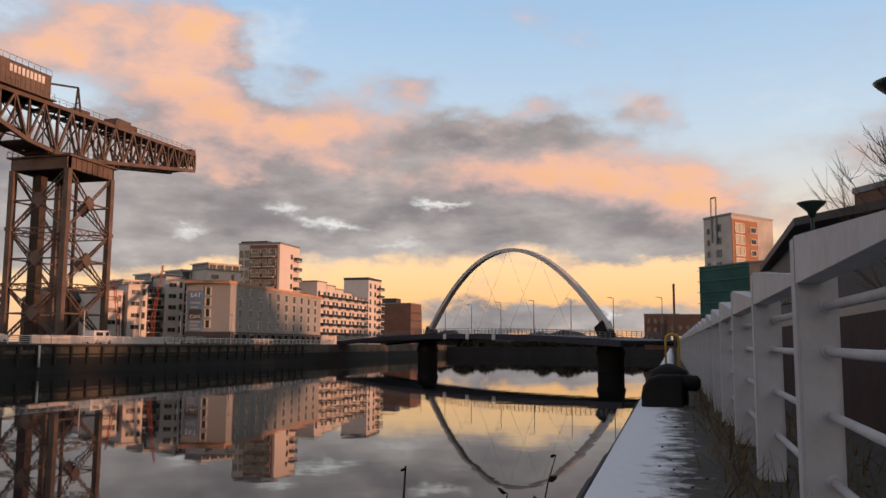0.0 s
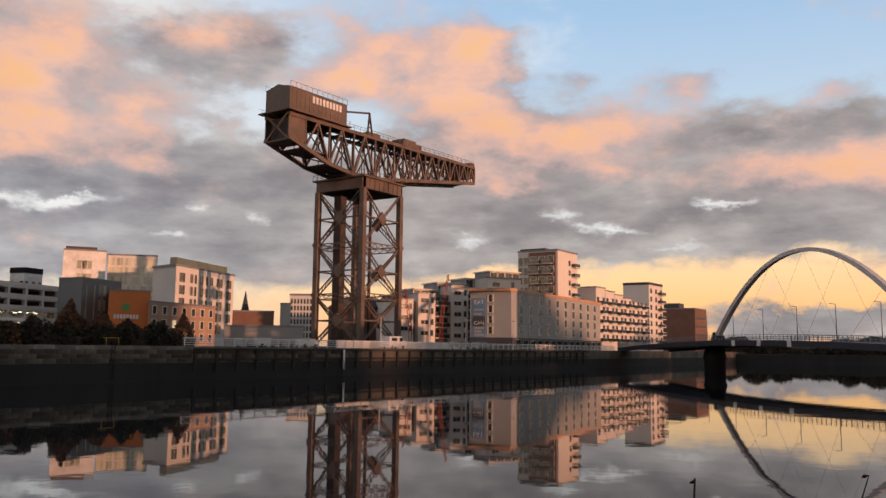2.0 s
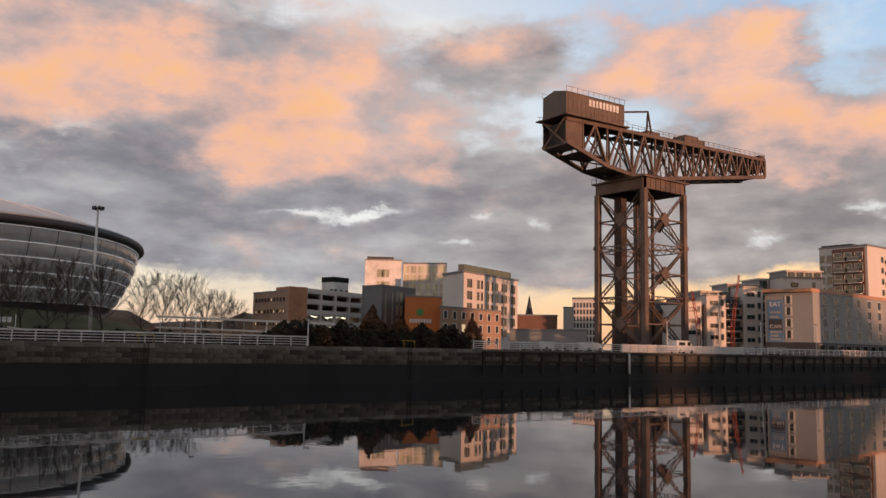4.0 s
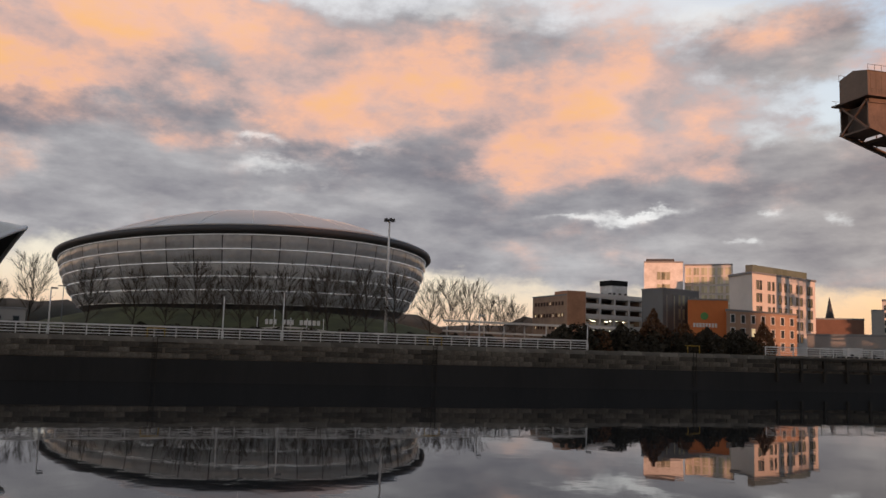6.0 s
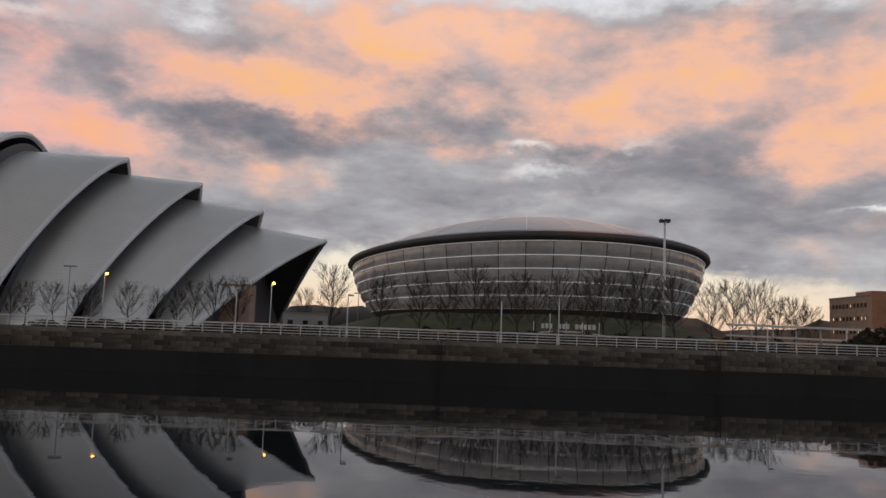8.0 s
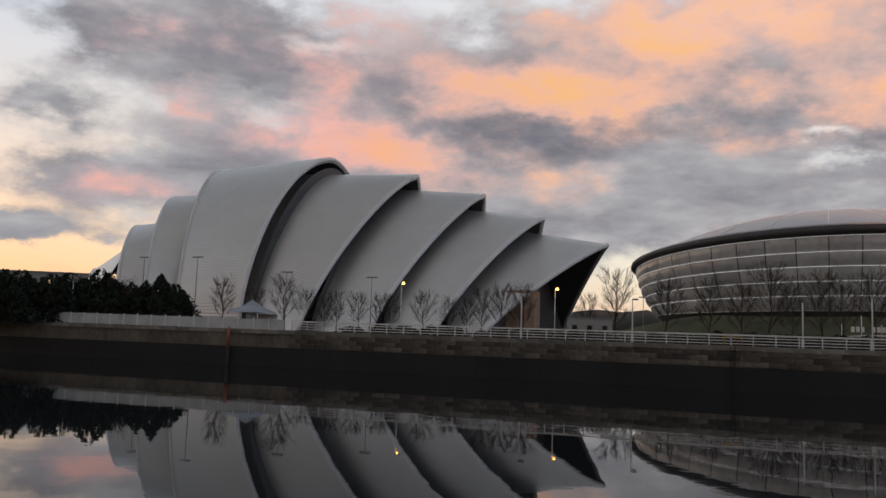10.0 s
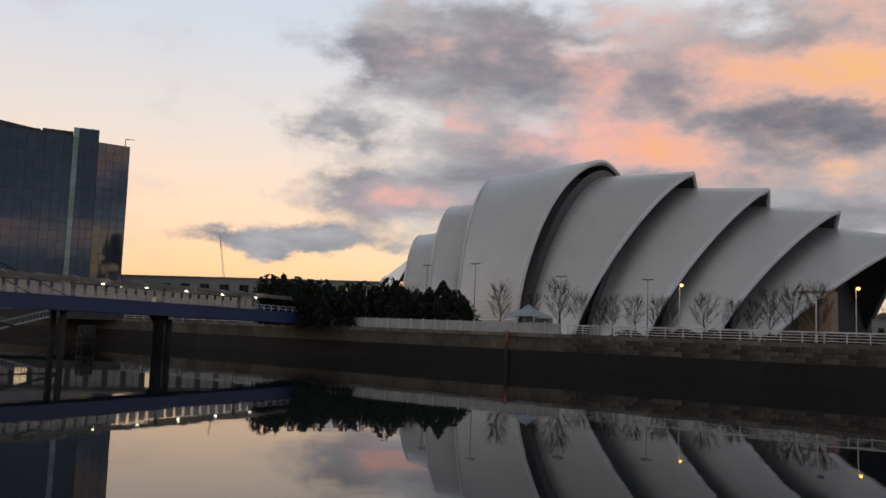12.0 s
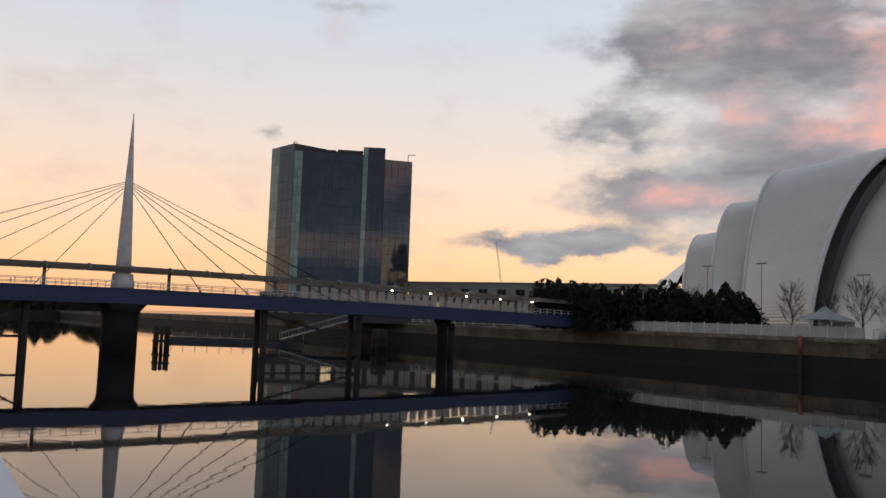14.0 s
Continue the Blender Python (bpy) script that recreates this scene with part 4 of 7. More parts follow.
# hotel on the quay
foot = [(-108.5, 171.5), (-98.5, 174.0), (-104.5, 240.0), (-114.0, 240.0)]
# the roof edge has the orange sunlight put into its colour
hotel = block("hotel", "grey rendered riverside hotel with a thin overhanging roof", foot, 19.0, GREY_CLAD, material("orange_lit_roof_edge", (0.50, 0.27, 0.16), 0.6), overhang=0.9, slab=0.7, roof_label="thin roof slab coloured for orange sunlight")
windows(hotel, foot[1], foot[2], 8.0, 10, 4, 2.3, 2.1, 2.55, 4.5, frame=PALE, lit=0.0)
windows(hotel, foot[0], foot[1], 8.0, 3, 4, 1.3, 1.9, 2.55, 4.4, frame=PALE)
m, L = face_frame(foot[1], foot[2], 0)
inv = hotel.matrix_basis.inverted()
for n, (p0, p1) in enumerate(((foot[0], foot[1]), (foot[1], foot[2]))):
    m, L = face_frame(p0, p1)
    bm = bmesh.new()
    box(bm, (0, 0, 4.4), (L, 0.35, 7.2))
    part("ground_floor", bm, DARK, hotel, "charcoal ground floor", at=inv @ m)
windows(hotel, m @ Vector((0, 0.36, 0)), m @ Vector((L, 0.36, 0)), 4.7, 14, 1, 3.2, 2.1, 3, 1.5, frame=FRAME)
m, L = face_frame(foot[0], foot[1])
banner = bmesh.new()
box(banner, (0.7, 0.05, 6.6), (3.9, 0.16, 16.6))
sheet = part("banner", banner, material("blue_banner", (0.10, 0.20, 0.33), 0.7), hotel, "tall blue banner with white words", at=inv @ m)
text(hotel, "EAT", 1.45, m @ Matrix.Translation((2.3, 0.19, 15.6)), WHITE)
bm = bmesh.new()
for k, z in enumerate((13.6, 12.6, 9.2, 8.4, 7.6)):
    box(bm, (1.1, 0.17, z), (3.5 - 0.5 * (k % 2), 0.2, z + 0.45))
part("sign_bar", bm, GREY_CLAD, sheet)
bm = bmesh.new()
box(bm, (0.8, 0.17, 9.9), (3.8, 0.21, 12.3))
part("banner_panel", bm, DARK, sheet)
text(hotel, "CAN", 1.2, m @ Matrix.Translation((2.3, 0.24, 10.6)), WHITE)

# apartment tower behind the hotel
tower = block("apartment_tower", "tall pale apartment tower with dark balconied side", rect(-122, 219.6, -108.8, 233), 33.8, PALE, category="building")
inv = tower.matrix_basis.inverted()
bm = bmesh.new()
box(bm, (-118.2, 219.2, 17), (-109.4, 219.6, 33.0))
part("cladding", bm, BROWN, tower, "dark brown cladding", at=inv)
windows(tower, (-118.2, 219.2), (-109.4, 219.2), 18.0, 3, 5, 2.3, 2.1, 2.95, 0.4, frame=PALE)
balconies(tower, (-118.2, 219.2), (-109.4, 219.2), 17.6, 2, 5, 3.4, 2.95, 0.8, 1.2)
windows(tower, (-122, 219.6), (-118.3, 219.6), 17.6, 2, 5, 1.5, 2.3, 2.95, 0.2, frame=PALE)
windows(tower, (-108.8, 219.6), (-108.8, 233), 17.6, 1, 5, 1.2, 1.6, 2.95, 7.2)
balconies(tower, (-108.8, 219.6), (-108.8, 233), 17.2, 1, 5, 3.4, 2.95, 9.2, 1.3)
part("penthouse", box(bmesh.new(), (-121.5, 219.9, 33.8), (-113, 228, 34.3)), DARK, tower, at=inv)

# stepped apartments that climb towards the tower: pale stair towers between glazed bays
ROW_A, ROW_B = spot(37.6, 205), spot(28.6, 224)


def row_at(b):
    """The place on the row's front line at that bearing."""
    u, d = spot(b, 1), ROW_B - ROW_A
    k = (ROW_A.y * u.x - ROW_A.x * u.y) / (d.x * u.y - d.y * u.x)
    return ROW_A + d * k


# bay walls coloured darker than the towers to stand for shade
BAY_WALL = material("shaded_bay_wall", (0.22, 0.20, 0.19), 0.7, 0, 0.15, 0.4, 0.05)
for b0, b1, rise, tall in ((37.45, 36.4, 3.3, True), (36.38, 36.1, 3.1, False), (36.08, 34.9, 3.72, True), (34.88, 33.85, 3.6, False), (33.83, 32.65, 4.24, True), (32.63, 31.43, 4.05, False), (31.41, 29.1, 4.8, True)):
    a, b = row_at(b0), row_at(b1)
    m, L = face_frame(a, b)
    front = 1.6 if tall else 0.0
    foot = [(m @ Vector(c))[:2] for c in ((0, front, 0), (L - 0.03, front, 0), (L - 0.03, -12, 0), (0, -12, 0))]
    z1 = H + math.tan(radians(rise)) * (a + b).length / 2
    rows = int((z1 - 6.2) / 2.7)
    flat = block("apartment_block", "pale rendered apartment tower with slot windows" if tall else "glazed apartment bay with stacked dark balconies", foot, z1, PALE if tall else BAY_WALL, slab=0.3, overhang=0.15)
    p0, p1 = foot[0], foot[1]
    if tall:
        windows(flat, p0, p1, z1 - rows * 2.7 + 0.3, 1, rows, 1.9, 0.95, 2.7, L * 0.18, frame=DARK)
        windows(flat, p0, p1, z1 - rows * 2.7 + 0.1, 1, rows, 0.8, 1.5, 2.7, L * 0.72, frame=FRAME)
    elif L > 2:
        windows(flat, p0, p1, z1 - rows * 2.7, 2, rows, min(2.0, L * 0.44), 2.2, 2.7, 0.1, frame=FRAME)
        balconies(flat, p0, p1, z1 - rows * 2.7 - 0.2, 1, rows, L - 0.3, 2.7, 0.12, 1.5)
    else:
        windows(flat, p0, p1, z1 - rows * 2.7, 1, rows, L * 0.8, 2.2, 2.7, L * 0.1, frame=FRAME)
# glazed roof storeys stepping up behind the row
for b0, b1, rise in ((37.5, 36.3, 3.62), (36.28, 34.6, 4.0), (34.58, 32.7, 4.45), (32.68, 31.0, 4.75), (30.98, 28.95, 5.25)):
    a, b = row_at(b0) * 1.025, row_at(b1) * 1.025
    m, L = face_frame(a, b)
    foot = [(m @ Vector(c))[:2] for c in ((0, 0, 0), (L - 0.1, 0, 0), (L - 0.1, -8, 0), (0, -8, 0))]
    z1 = H + math.tan(radians(rise)) * (a + b).length / 2
    roof_flat = block("roof_storey", "set-back glazed roof storey with a thin pale roof", foot, z1, FRAME, roof=PALE, slab=0.3, overhang=0.5)
    windows(roof_flat, foot[0], foot[1], z1 - 2.6, max(2, int(L / 2.2)), 1, L / max(2, int(L / 2.2)) - 0.15, 2.2, 3, 0.05, frame=PALE)

# balconied row downstream of the road bridge
for k in range(6):
    y = 241 + 7.4 * k
    flat = block("apartment_block", "cream apartment block with a stack of white balconies", rect(-118, y, -106.3, y + 7.2), 24.2 - 0.75 * k, PALE, slab=0.3, overhang=0.2)
    windows(flat, (-106.3, y), (-106.3, y + 7.2), 7.4, 2, 5, 1.6, 2.0, 2.9, 0.6)
    balconies(flat, (-106.3, y), (-106.3, y + 7.2), 7.0, 1, 5, 3.2, 2.9, 2.0, 1.5)
    windows(flat, (-118, y), (-106.3, y), 18.5, 2, 1, 2.6, 1.8, 2.9, 4.0)
end = block("apartment_block", "tall cream end block with an open balcony frame", rect(-116, 287, -106.3, 301), 28.8, PALE, slab=0.9, roof=DARK)
windows(end, (-106.3, 287), (-106.3, 301), 7.4, 3, 7, 1.6, 1.8, 2.9, 1.2)
balconies(end, (-106.3, 287), (-106.3, 301), 7.0, 1, 7, 4.6, 2.9, 8.8, 1.6)
brown = block("office_block", "plain brown brick office block beside the bridge", rect(-118, 331, -103.8, 346), 21.6, BROWN, slab=0.4)
windows(brown, (-103.8, 331), (-103.8, 346), 7.0, 5, 4, 1.6, 1.4, 3.3, 1)
part("plant_room", box(bmesh.new(), (-116.8, 332, 21.6), (-110.5, 338, 23.6)), DARK, brown, at=brown.matrix_basis.inverted())

# red brick rotunda behind the crane
rot = spot(39.85, 222.0, FAR_TOP)
rotunda = thing("rotunda", "round red brick building with a slate dome", "building", Matrix.Translation(rot))
bm = bmesh.new()
tube(bm, [(0, 0, -0.3), (0, 0, 9.9)], 7.8, 28)
part("wall", bm, BROWN, rotunda)
for k in range(14):
    part("pilaster", box(bmesh.new(), (-0.5, -8.2, 0), (0.5, -7.5, 9.9)), BROWN, rotunda, at=Matrix.Rotation(2 * math.pi * k / 14, 4, "Z"))
bm = bmesh.new()
tube(bm, [(0, 0, 9.9), (0, 0, 10.4), (0, 0, 12.0), (0, 0, 13.2), (0, 0, 13.8)], [8.6, 8.5, 6.6, 3.6, 1.2], 28)
part("roof", bm, material("slate_dome", (0.07, 0.07, 0.075), 0.7), rotunda, "dark slate dome")

# far offices and church between the crane and the car park
far = block("office_tower", "pale concrete office tower with vertical ribs", [spot(44.6, 352)[:2], spot(43.0, 350)[:2], spot(42.9, 366)[:2], spot(44.5, 368)[:2]], 26.2, PALE, slab=0.8)
windows(far, spot(44.6, 352), spot(43.0, 350), 8.0, 7, 6, 0.8, 2.0, 2.8, 0.6)
block("office_block", "blue-grey office block behind the crane", [spot(45.2, 330)[:2], spot(44.5, 330)[:2], spot(44.5, 342)[:2], spot(45.2, 342)[:2]], 21.2, GREY_CLAD)
block("low_shed", "long low grey industrial shed", [spot(48.8, 205)[:2], spot(43.6, 200)[:2], spot(43.6, 216)[:2], spot(48.6, 220)[:2]], 9.4, GREY_CLAD)
block("low_shed", "low brown terrace before the church", [spot(50.0, 330)[:2], spot(45.6, 330)[:2], spot(45.6, 340)[:2], spot(50.0, 340)[:2]], 18.0, BROWN)
ch = spot(47.5, 400, FAR_TOP)
church = thing("church", "dark stone church with a slender spire", "church", Matrix.Translation(ch))
bm = bmesh.new()
box(bm, (-2, -2, -0.3), (2, 2, 13))
part("tower", bm, BROWN, church)
bm = bmesh.new()
tube(bm, [(0, 0, 13), (0, 0, 25.5)], [2.5, 0.1], 8)
part("spire", bm, DARK, church)

# pale hotel with window strips
p = [spot(53.4, 216), spot(52.0, 206), spot(48.3, 232)]
foot = [p[0][:2], p[1][:2], p[2][:2], (p[2] + (p[0] - p[1]))[:2]]
pink = block("hotel", "tall pale hotel with long window strips", foot, 23.6, PALE, slab=0.5, overhang=0.3)
windows(pink, foot[1], foot[2], 7.5, 6, 5, 1.3, 2.2, 3.0, 1.6, frame=FRAME)
windows(pink, foot[1], foot[2], 7.5, 5, 5, 0.8, 2.2, 3.0, 3.2, frame=DARK)
mm, LL = face_frame(foot[1], foot[2])
part("roof_storey", box(bmesh.new(), (1.5, -2.6, 23.6), (LL - 2.6, -0.8, 25.3)), GLASS, pink, "dark glazed top storey", at=pink.matrix_basis.inverted() @ mm)
# glass office and white tower behind it
foot = [spot(56.2, 240)[:2], spot(53.2, 238)[:2], spot(53.2, 256)[:2], spot(56.2, 258)[:2]]
office = block("office_block", "glass-fronted office block with white fins", foot, 28.6, PALE, slab=0.4)
# a bright yellow-green reflection is put into the pane colour
REFLECTION_GLASS = glass_material("glass_reflection_tint", (0.46, 0.47, 0.34), 0.12, 0.0, random_tone=0.35)
windows(office, foot[0], foot[1], 8.0, 6, 8, 1.75, 2.2, 2.5, 0.2, glass=REFLECTION_GLASS, frame=WHITE)
foot = [spot(58.8, 236)[:2], spot(56.3, 236)[:2], spot(56.3, 250)[:2], spot(58.8, 250)[:2]]
white_tower = block("office_tower", "white office tower with a sunlit crown", foot, 29.0, WHITE, slab=0.4)
windows(white_tower, foot[0], foot[1], 17, 2, 3, 2.6, 2.4, 3.4, 4.4, glass=REFLECTION_GLASS, frame=WHITE)
part("roof_rail", box(bmesh.new(), (0.5, -3, 29.0), (8, -0.3, 29.7)), DARK, white_tower, at=white_tower.matrix_basis.inverted() @ face_frame(foot[0], foot[1])[0])
foot = [spot(58.95, 183)[:2], spot(57.6, 178)[:2], spot(55.3, 188)[:2], spot(56.2, 196)[:2]]
grey = block("office_block", "grey flat-roofed block with slit windows", foot, 17.6, material("slate_grey_panels", (0.15, 0.155, 0.16), 0.6, 0, 0.1, 0.3, 0.03), slab=0.25)
windows(grey, foot[1], foot[2], 8.0, 5, 1, 0.55, 8.2, 3, 1.0, glass=REFLECTION_GLASS)
windows(grey, foot[1], foot[2], 8.2, 2, 3, 1.3, 2.4, 2.9, 5.0, glass=REFLECTION_GLASS, lit=0.2)
# orange hotel and its brick wing
foot = [spot(56.0, 171)[:2], spot(53.5, 172)[:2], spot(53.5, 186)[:2], spot(56.0, 186)[:2]]
orange = block("hotel", "orange rendered hotel with a green leaf emblem", foot, 15.0, ORANGE, slab=0.3)
m, L = face_frame(foot[0], foot[1])
bm = bmesh.new()
tube(bm, [(3.1, 0.06, 11.6), (3.1, 0.14, 11.6)], 0.75, 14)
part("emblem", bm, material("green_emblem", (0.10, 0.28, 0.08), 0.6), orange, "round green emblem", at=orange.matrix_basis.inverted() @ m)
bm = bmesh.new()
for k in range(8):
    box(bm, (1.0 + k * 0.58, 0.05, 9.4), (1.42 + k * 0.58, 0.12, 10.2))
part("sign_bar", bm, WHITE, orange, at=orange.matrix_basis.inverted() @ m)
foot = [spot(53.6, 168)[:2], spot(49.4, 186)[:2], spot(49.6, 198)[:2], spot(53.6, 182)[:2]]
wing = block("hotel_wing", "tan brick hotel wing with arched window pairs", foot, 12.9, TAN, slab=0.35, overhang=0.2)
windows(wing, foot[0], foot[1], 5.2, 7, 3, 1.35, 1.7, 2.55, 1.1, frame=WHITE, lit=0.18)

# multi-storey car park
a, b, c = spot(66.2, 197), spot(63.9, 182), spot(62.7, 184)
foot = [a[:2], b[:2], (b.x - 12, b.y + 14), (a.x - 8, a.y + 14)]
park = block("car_park", "tan brick car park with small square openings and lit open decks", foot, 16.2, TAN, slab=0.3)
windows(park, foot[0], foot[1], 6.0, 10, 4, 0.8, 0.9, 2.6, 1.5, frame=BROWN, lit=0.2)
inv = park.matrix_basis.inverted()
m, L = face_frame(b, c)
# stair tower painted orange to imitate the low sun on it
part("stair_tower", box(bmesh.new(), (0, -6, 4.2), (L, 0.4, 16.9)), material("orange_lit_panel", (0.42, 0.22, 0.13), 0.8), park, "stair tower coloured for orange sunlight", at=inv @ m)
d = spot(58.9, 199)
m, L = face_frame(c, d)
for k in range(6):
    z = 4.4 + k * 2.3
    part("deck", box(bmesh.new(), (0, -12, z - 0.25), (L, 0, z)), PALE, park, "pale concrete deck", at=inv @ m)
    part("parapet", box(bmesh.new(), (0, -0.16, z), (L, 0.06, z + 0.85)), PALE, park, at=inv @ m)
for k in range(5):
    x = k * L / 4
    part("column", box(bmesh.new(), (max(0, x - 0.3), -0.7, 4.2), (min(L, x + 0.3), 0.08, 16.7)), PALE, park, at=inv @ m)
part("side_wall", box(bmesh.new(), (L - 0.3, -12, 4.2), (L, -0.8, 16.2)), TAN, park, at=inv @ m)
part("back_wall", box(bmesh.new(), (0, -12.3, 4.2), (L, -12, 16.2)), DARK, park, at=inv @ m)
bm = bmesh.new()
for k in range(5):
    for j in range(26):
        if (j * 7 + k * 3) % 5:
            x = 0.8 + j * (L - 1.6) / 25
            z = 4.4 + k * 2.3 + (1.9 if k < 3 else 1.95)
            if k < 3:
                box(bm, (x - 0.15, -3 - (j % 3) * 2.0, z - 0.06), (x + 0.2, -2.7 - (j % 3) * 2.0, z))
part("lamp_strip", bm, LAMP_COOL, park, "rows of lit ceiling lamps", at=inv @ m)
bm = bmesh.new()
for k in range(3):
    for j in range(15):
        x = 0.9 + j * (L - 1.8) / 14
        if (j * 5 + k) % 4:
            box(bm, (x - 0.6, -1.8, 4.4 + k * 2.3 + 0.5), (x + 0.6, -1.3, 4.4 + k * 2.3 + 1.35 + 0.12 * (j % 2)))
part("wind_screen", bm, material("lit_car_glass", (0.6, 0.58, 0.45), 0.3), park, "pale parked cars on the decks", at=inv @ m)
small = block("office_tower", "small white and blue office tower", [spot(61.7, 262)[:2], spot(60.9, 258)[:2], spot(59.9, 262)[:2], spot(60.8, 268)[:2]], 25.4, WHITE, slab=1.6, roof=BLACK)
windows(small, spot(61.7, 262), spot(60.9, 258), 17, 2, 2, 1.2, 1.6, 3, 0.3)
windows(small, spot(60.9, 258), spot(59.9, 262), 17, 3, 2, 1.0, 1.6, 3, 0.3)

# ---- glass tower hotel, footbridge ----
def glass_tower():
    ob = thing("glass_tower_hotel", "dark mirror-glass tower hotel with corners coloured for mirrored sky", "building", Matrix.Translation(spot(155, 232, FAR_TOP)))
    inv = ob.matrix_basis.inverted()
    dark = glass_material("smoked_mirror_glass", (0.085, 0.115, 0.155), 0.03, 0.6, 0.5, 0.1)
    # pale green imitates the bright sky mirrored in the corner panes
    pale = glass_material("corner_glass_sky_tint", (0.26, 0.38, 0.36), 0.12, 0.2, 0.6, 0.2)
    A, B, C, D, E = spot(159.7, 236), spot(158.2, 226), spot(153.5, 226), spot(152.0, 226), spot(150.1, 228)
    deep = (spot(155, 260) - spot(155, 232))

    def slab(name, p, q, z1, mat, out=0.0, depth=None, label=""):
        m, L = face_frame(p, q)
        bm = bmesh.new()
        box(bm, (0, -(depth or 18), -0.2), (L, out, z1 - FAR_TOP))
        return part(name, bm, mat, ob, label, at=inv @ m @ Matrix.Translation((0, 0, FAR_TOP)))

    core = slab("core", A, B, 51.6, DARK, 0.0, 16)
    slab("core", B, C, 49.6, DARK, 0.0, 16)
    slab("core", C, D, 51.6, DARK, 0.6, 16)
    slab("core", D, E, 48.6, DARK, 0.0, 16)
    pane_cache = {}

    def panes(p, q, z0, z1, cols, rows, mat, out):
        m, L = face_frame(p, q)
        w, h = L / cols, (z1 - z0) / rows
        key = (round(w, 2), round(h, 2), mat.name)
        if key not in pane_cache:
            bm = bmesh.new()
            box(bm, (0.04, 0, 0.04), (w - 0.04, 0.08, h - 0.04))
            pane_cache[key] = mesh_of("pane", bm, mat)
        for c in range(cols):
            for r in range(rows):
                o = new("pane", pane_cache[key])
                o.parent = ob
                tilt = Matrix.Rotation(radians(random.uniform(-0.12, 0.12)), 4, "X") @ Matrix.Rotation(radians(random.uniform(-0.12, 0.12)), 4, "Z")
                o.matrix_basis = inv @ m @ Matrix.Translation((c * w, out + 0.02, z0 + r * h)) @ tilt

    panes(A, A.lerp(B, 0.36), 6, 51.6, 2, 18, pale, 0.0)
    panes(A.lerp(B, 0.36), B, 6, 51.6, 3, 18, dark, 0.0)
    panes(B, B.lerp(C, 0.12), 6, 49.6, 2, 18, pale, 0.0)
    panes(B.lerp(C, 0.12), C, 6, 49.6, 8, 18, dark, 0.0)
    panes(C, C.lerp(D, 0.22), 6, 51.6, 1, 18, pale, 0.6)
    panes(C.lerp(D, 0.22), D, 6, 51.6, 3, 18, dark, 0.6)
    panes(D, E, 6, 48.6, 4, 18, dark, 0.0)
    m, L = face_frame(B, C)
    bm = bmesh.new()
    box(bm, (L * 0.62, -9, 49.6), (L, -2, 51.0))
    tube(bm, [(L * 0.55, -4, 49.6), (L * 0.55, -4, 51.0)], 0.9, 10)
    for x in (0.3, 0.42, 0.47):
        beam(bm, (L * x, -2, 49.6), (L * x, -2, 50.6), 0.25)
        beam(bm, (L * x - 1.4, -2, 50.7), (L * x + 1.2, -2, 50.4), 0.3)
    part("roof_plant", bm, DARK, ob, at=inv @ m)
    bm = bmesh.new()
    m, L = face_frame(D, E)
    beam(bm, (L - 1, -1, 48.6), (L - 1, -1, 50.6), 0.15)
    beam(bm, (L - 1, -1, 50.6), (L + 1.2, -1, 50.8), 0.15)
    part("roof_davit", bm, BLACK, ob, at=inv @ m)
    m, L = face_frame(A, B)
    bm = bmesh.new()
    beam(bm, (L - 2.4, -1, 51.6), (L - 2.2, -1, 52.5), 0.15)
    beam(bm, (L - 2.4, -1, 52.4), (L - 0.2, -1, 52.1), 0.15)
    part("roof_davit", bm, BLACK, ob, at=inv @ m)


glass_tower()

CANOPY = material("translucent_canopy", (0.50, 0.48, 0.45), 0.35, 0, 0.15, 0.5, 0.03)
_nt = CANOPY.node_tree
_mix, _back = _nt.nodes.new("ShaderNodeMixShader"), _nt.nodes.new("ShaderNodeBsdfTranslucent")
_back.inputs["Color"].default_value = (0.75, 0.70, 0.62, 1)
_mix.inputs[0].default_value = 0.5
_out = next(n for n in _nt.nodes if n.type == "OUTPUT_MATERIAL")
_nt.links.new(_nt.nodes["Principled BSDF"].outputs[0], _mix.inputs[1])
_nt.links.new(_back.outputs[0], _mix.inputs[2])
_nt.links.new(_mix.outputs[0], _out.inputs["Surface"])


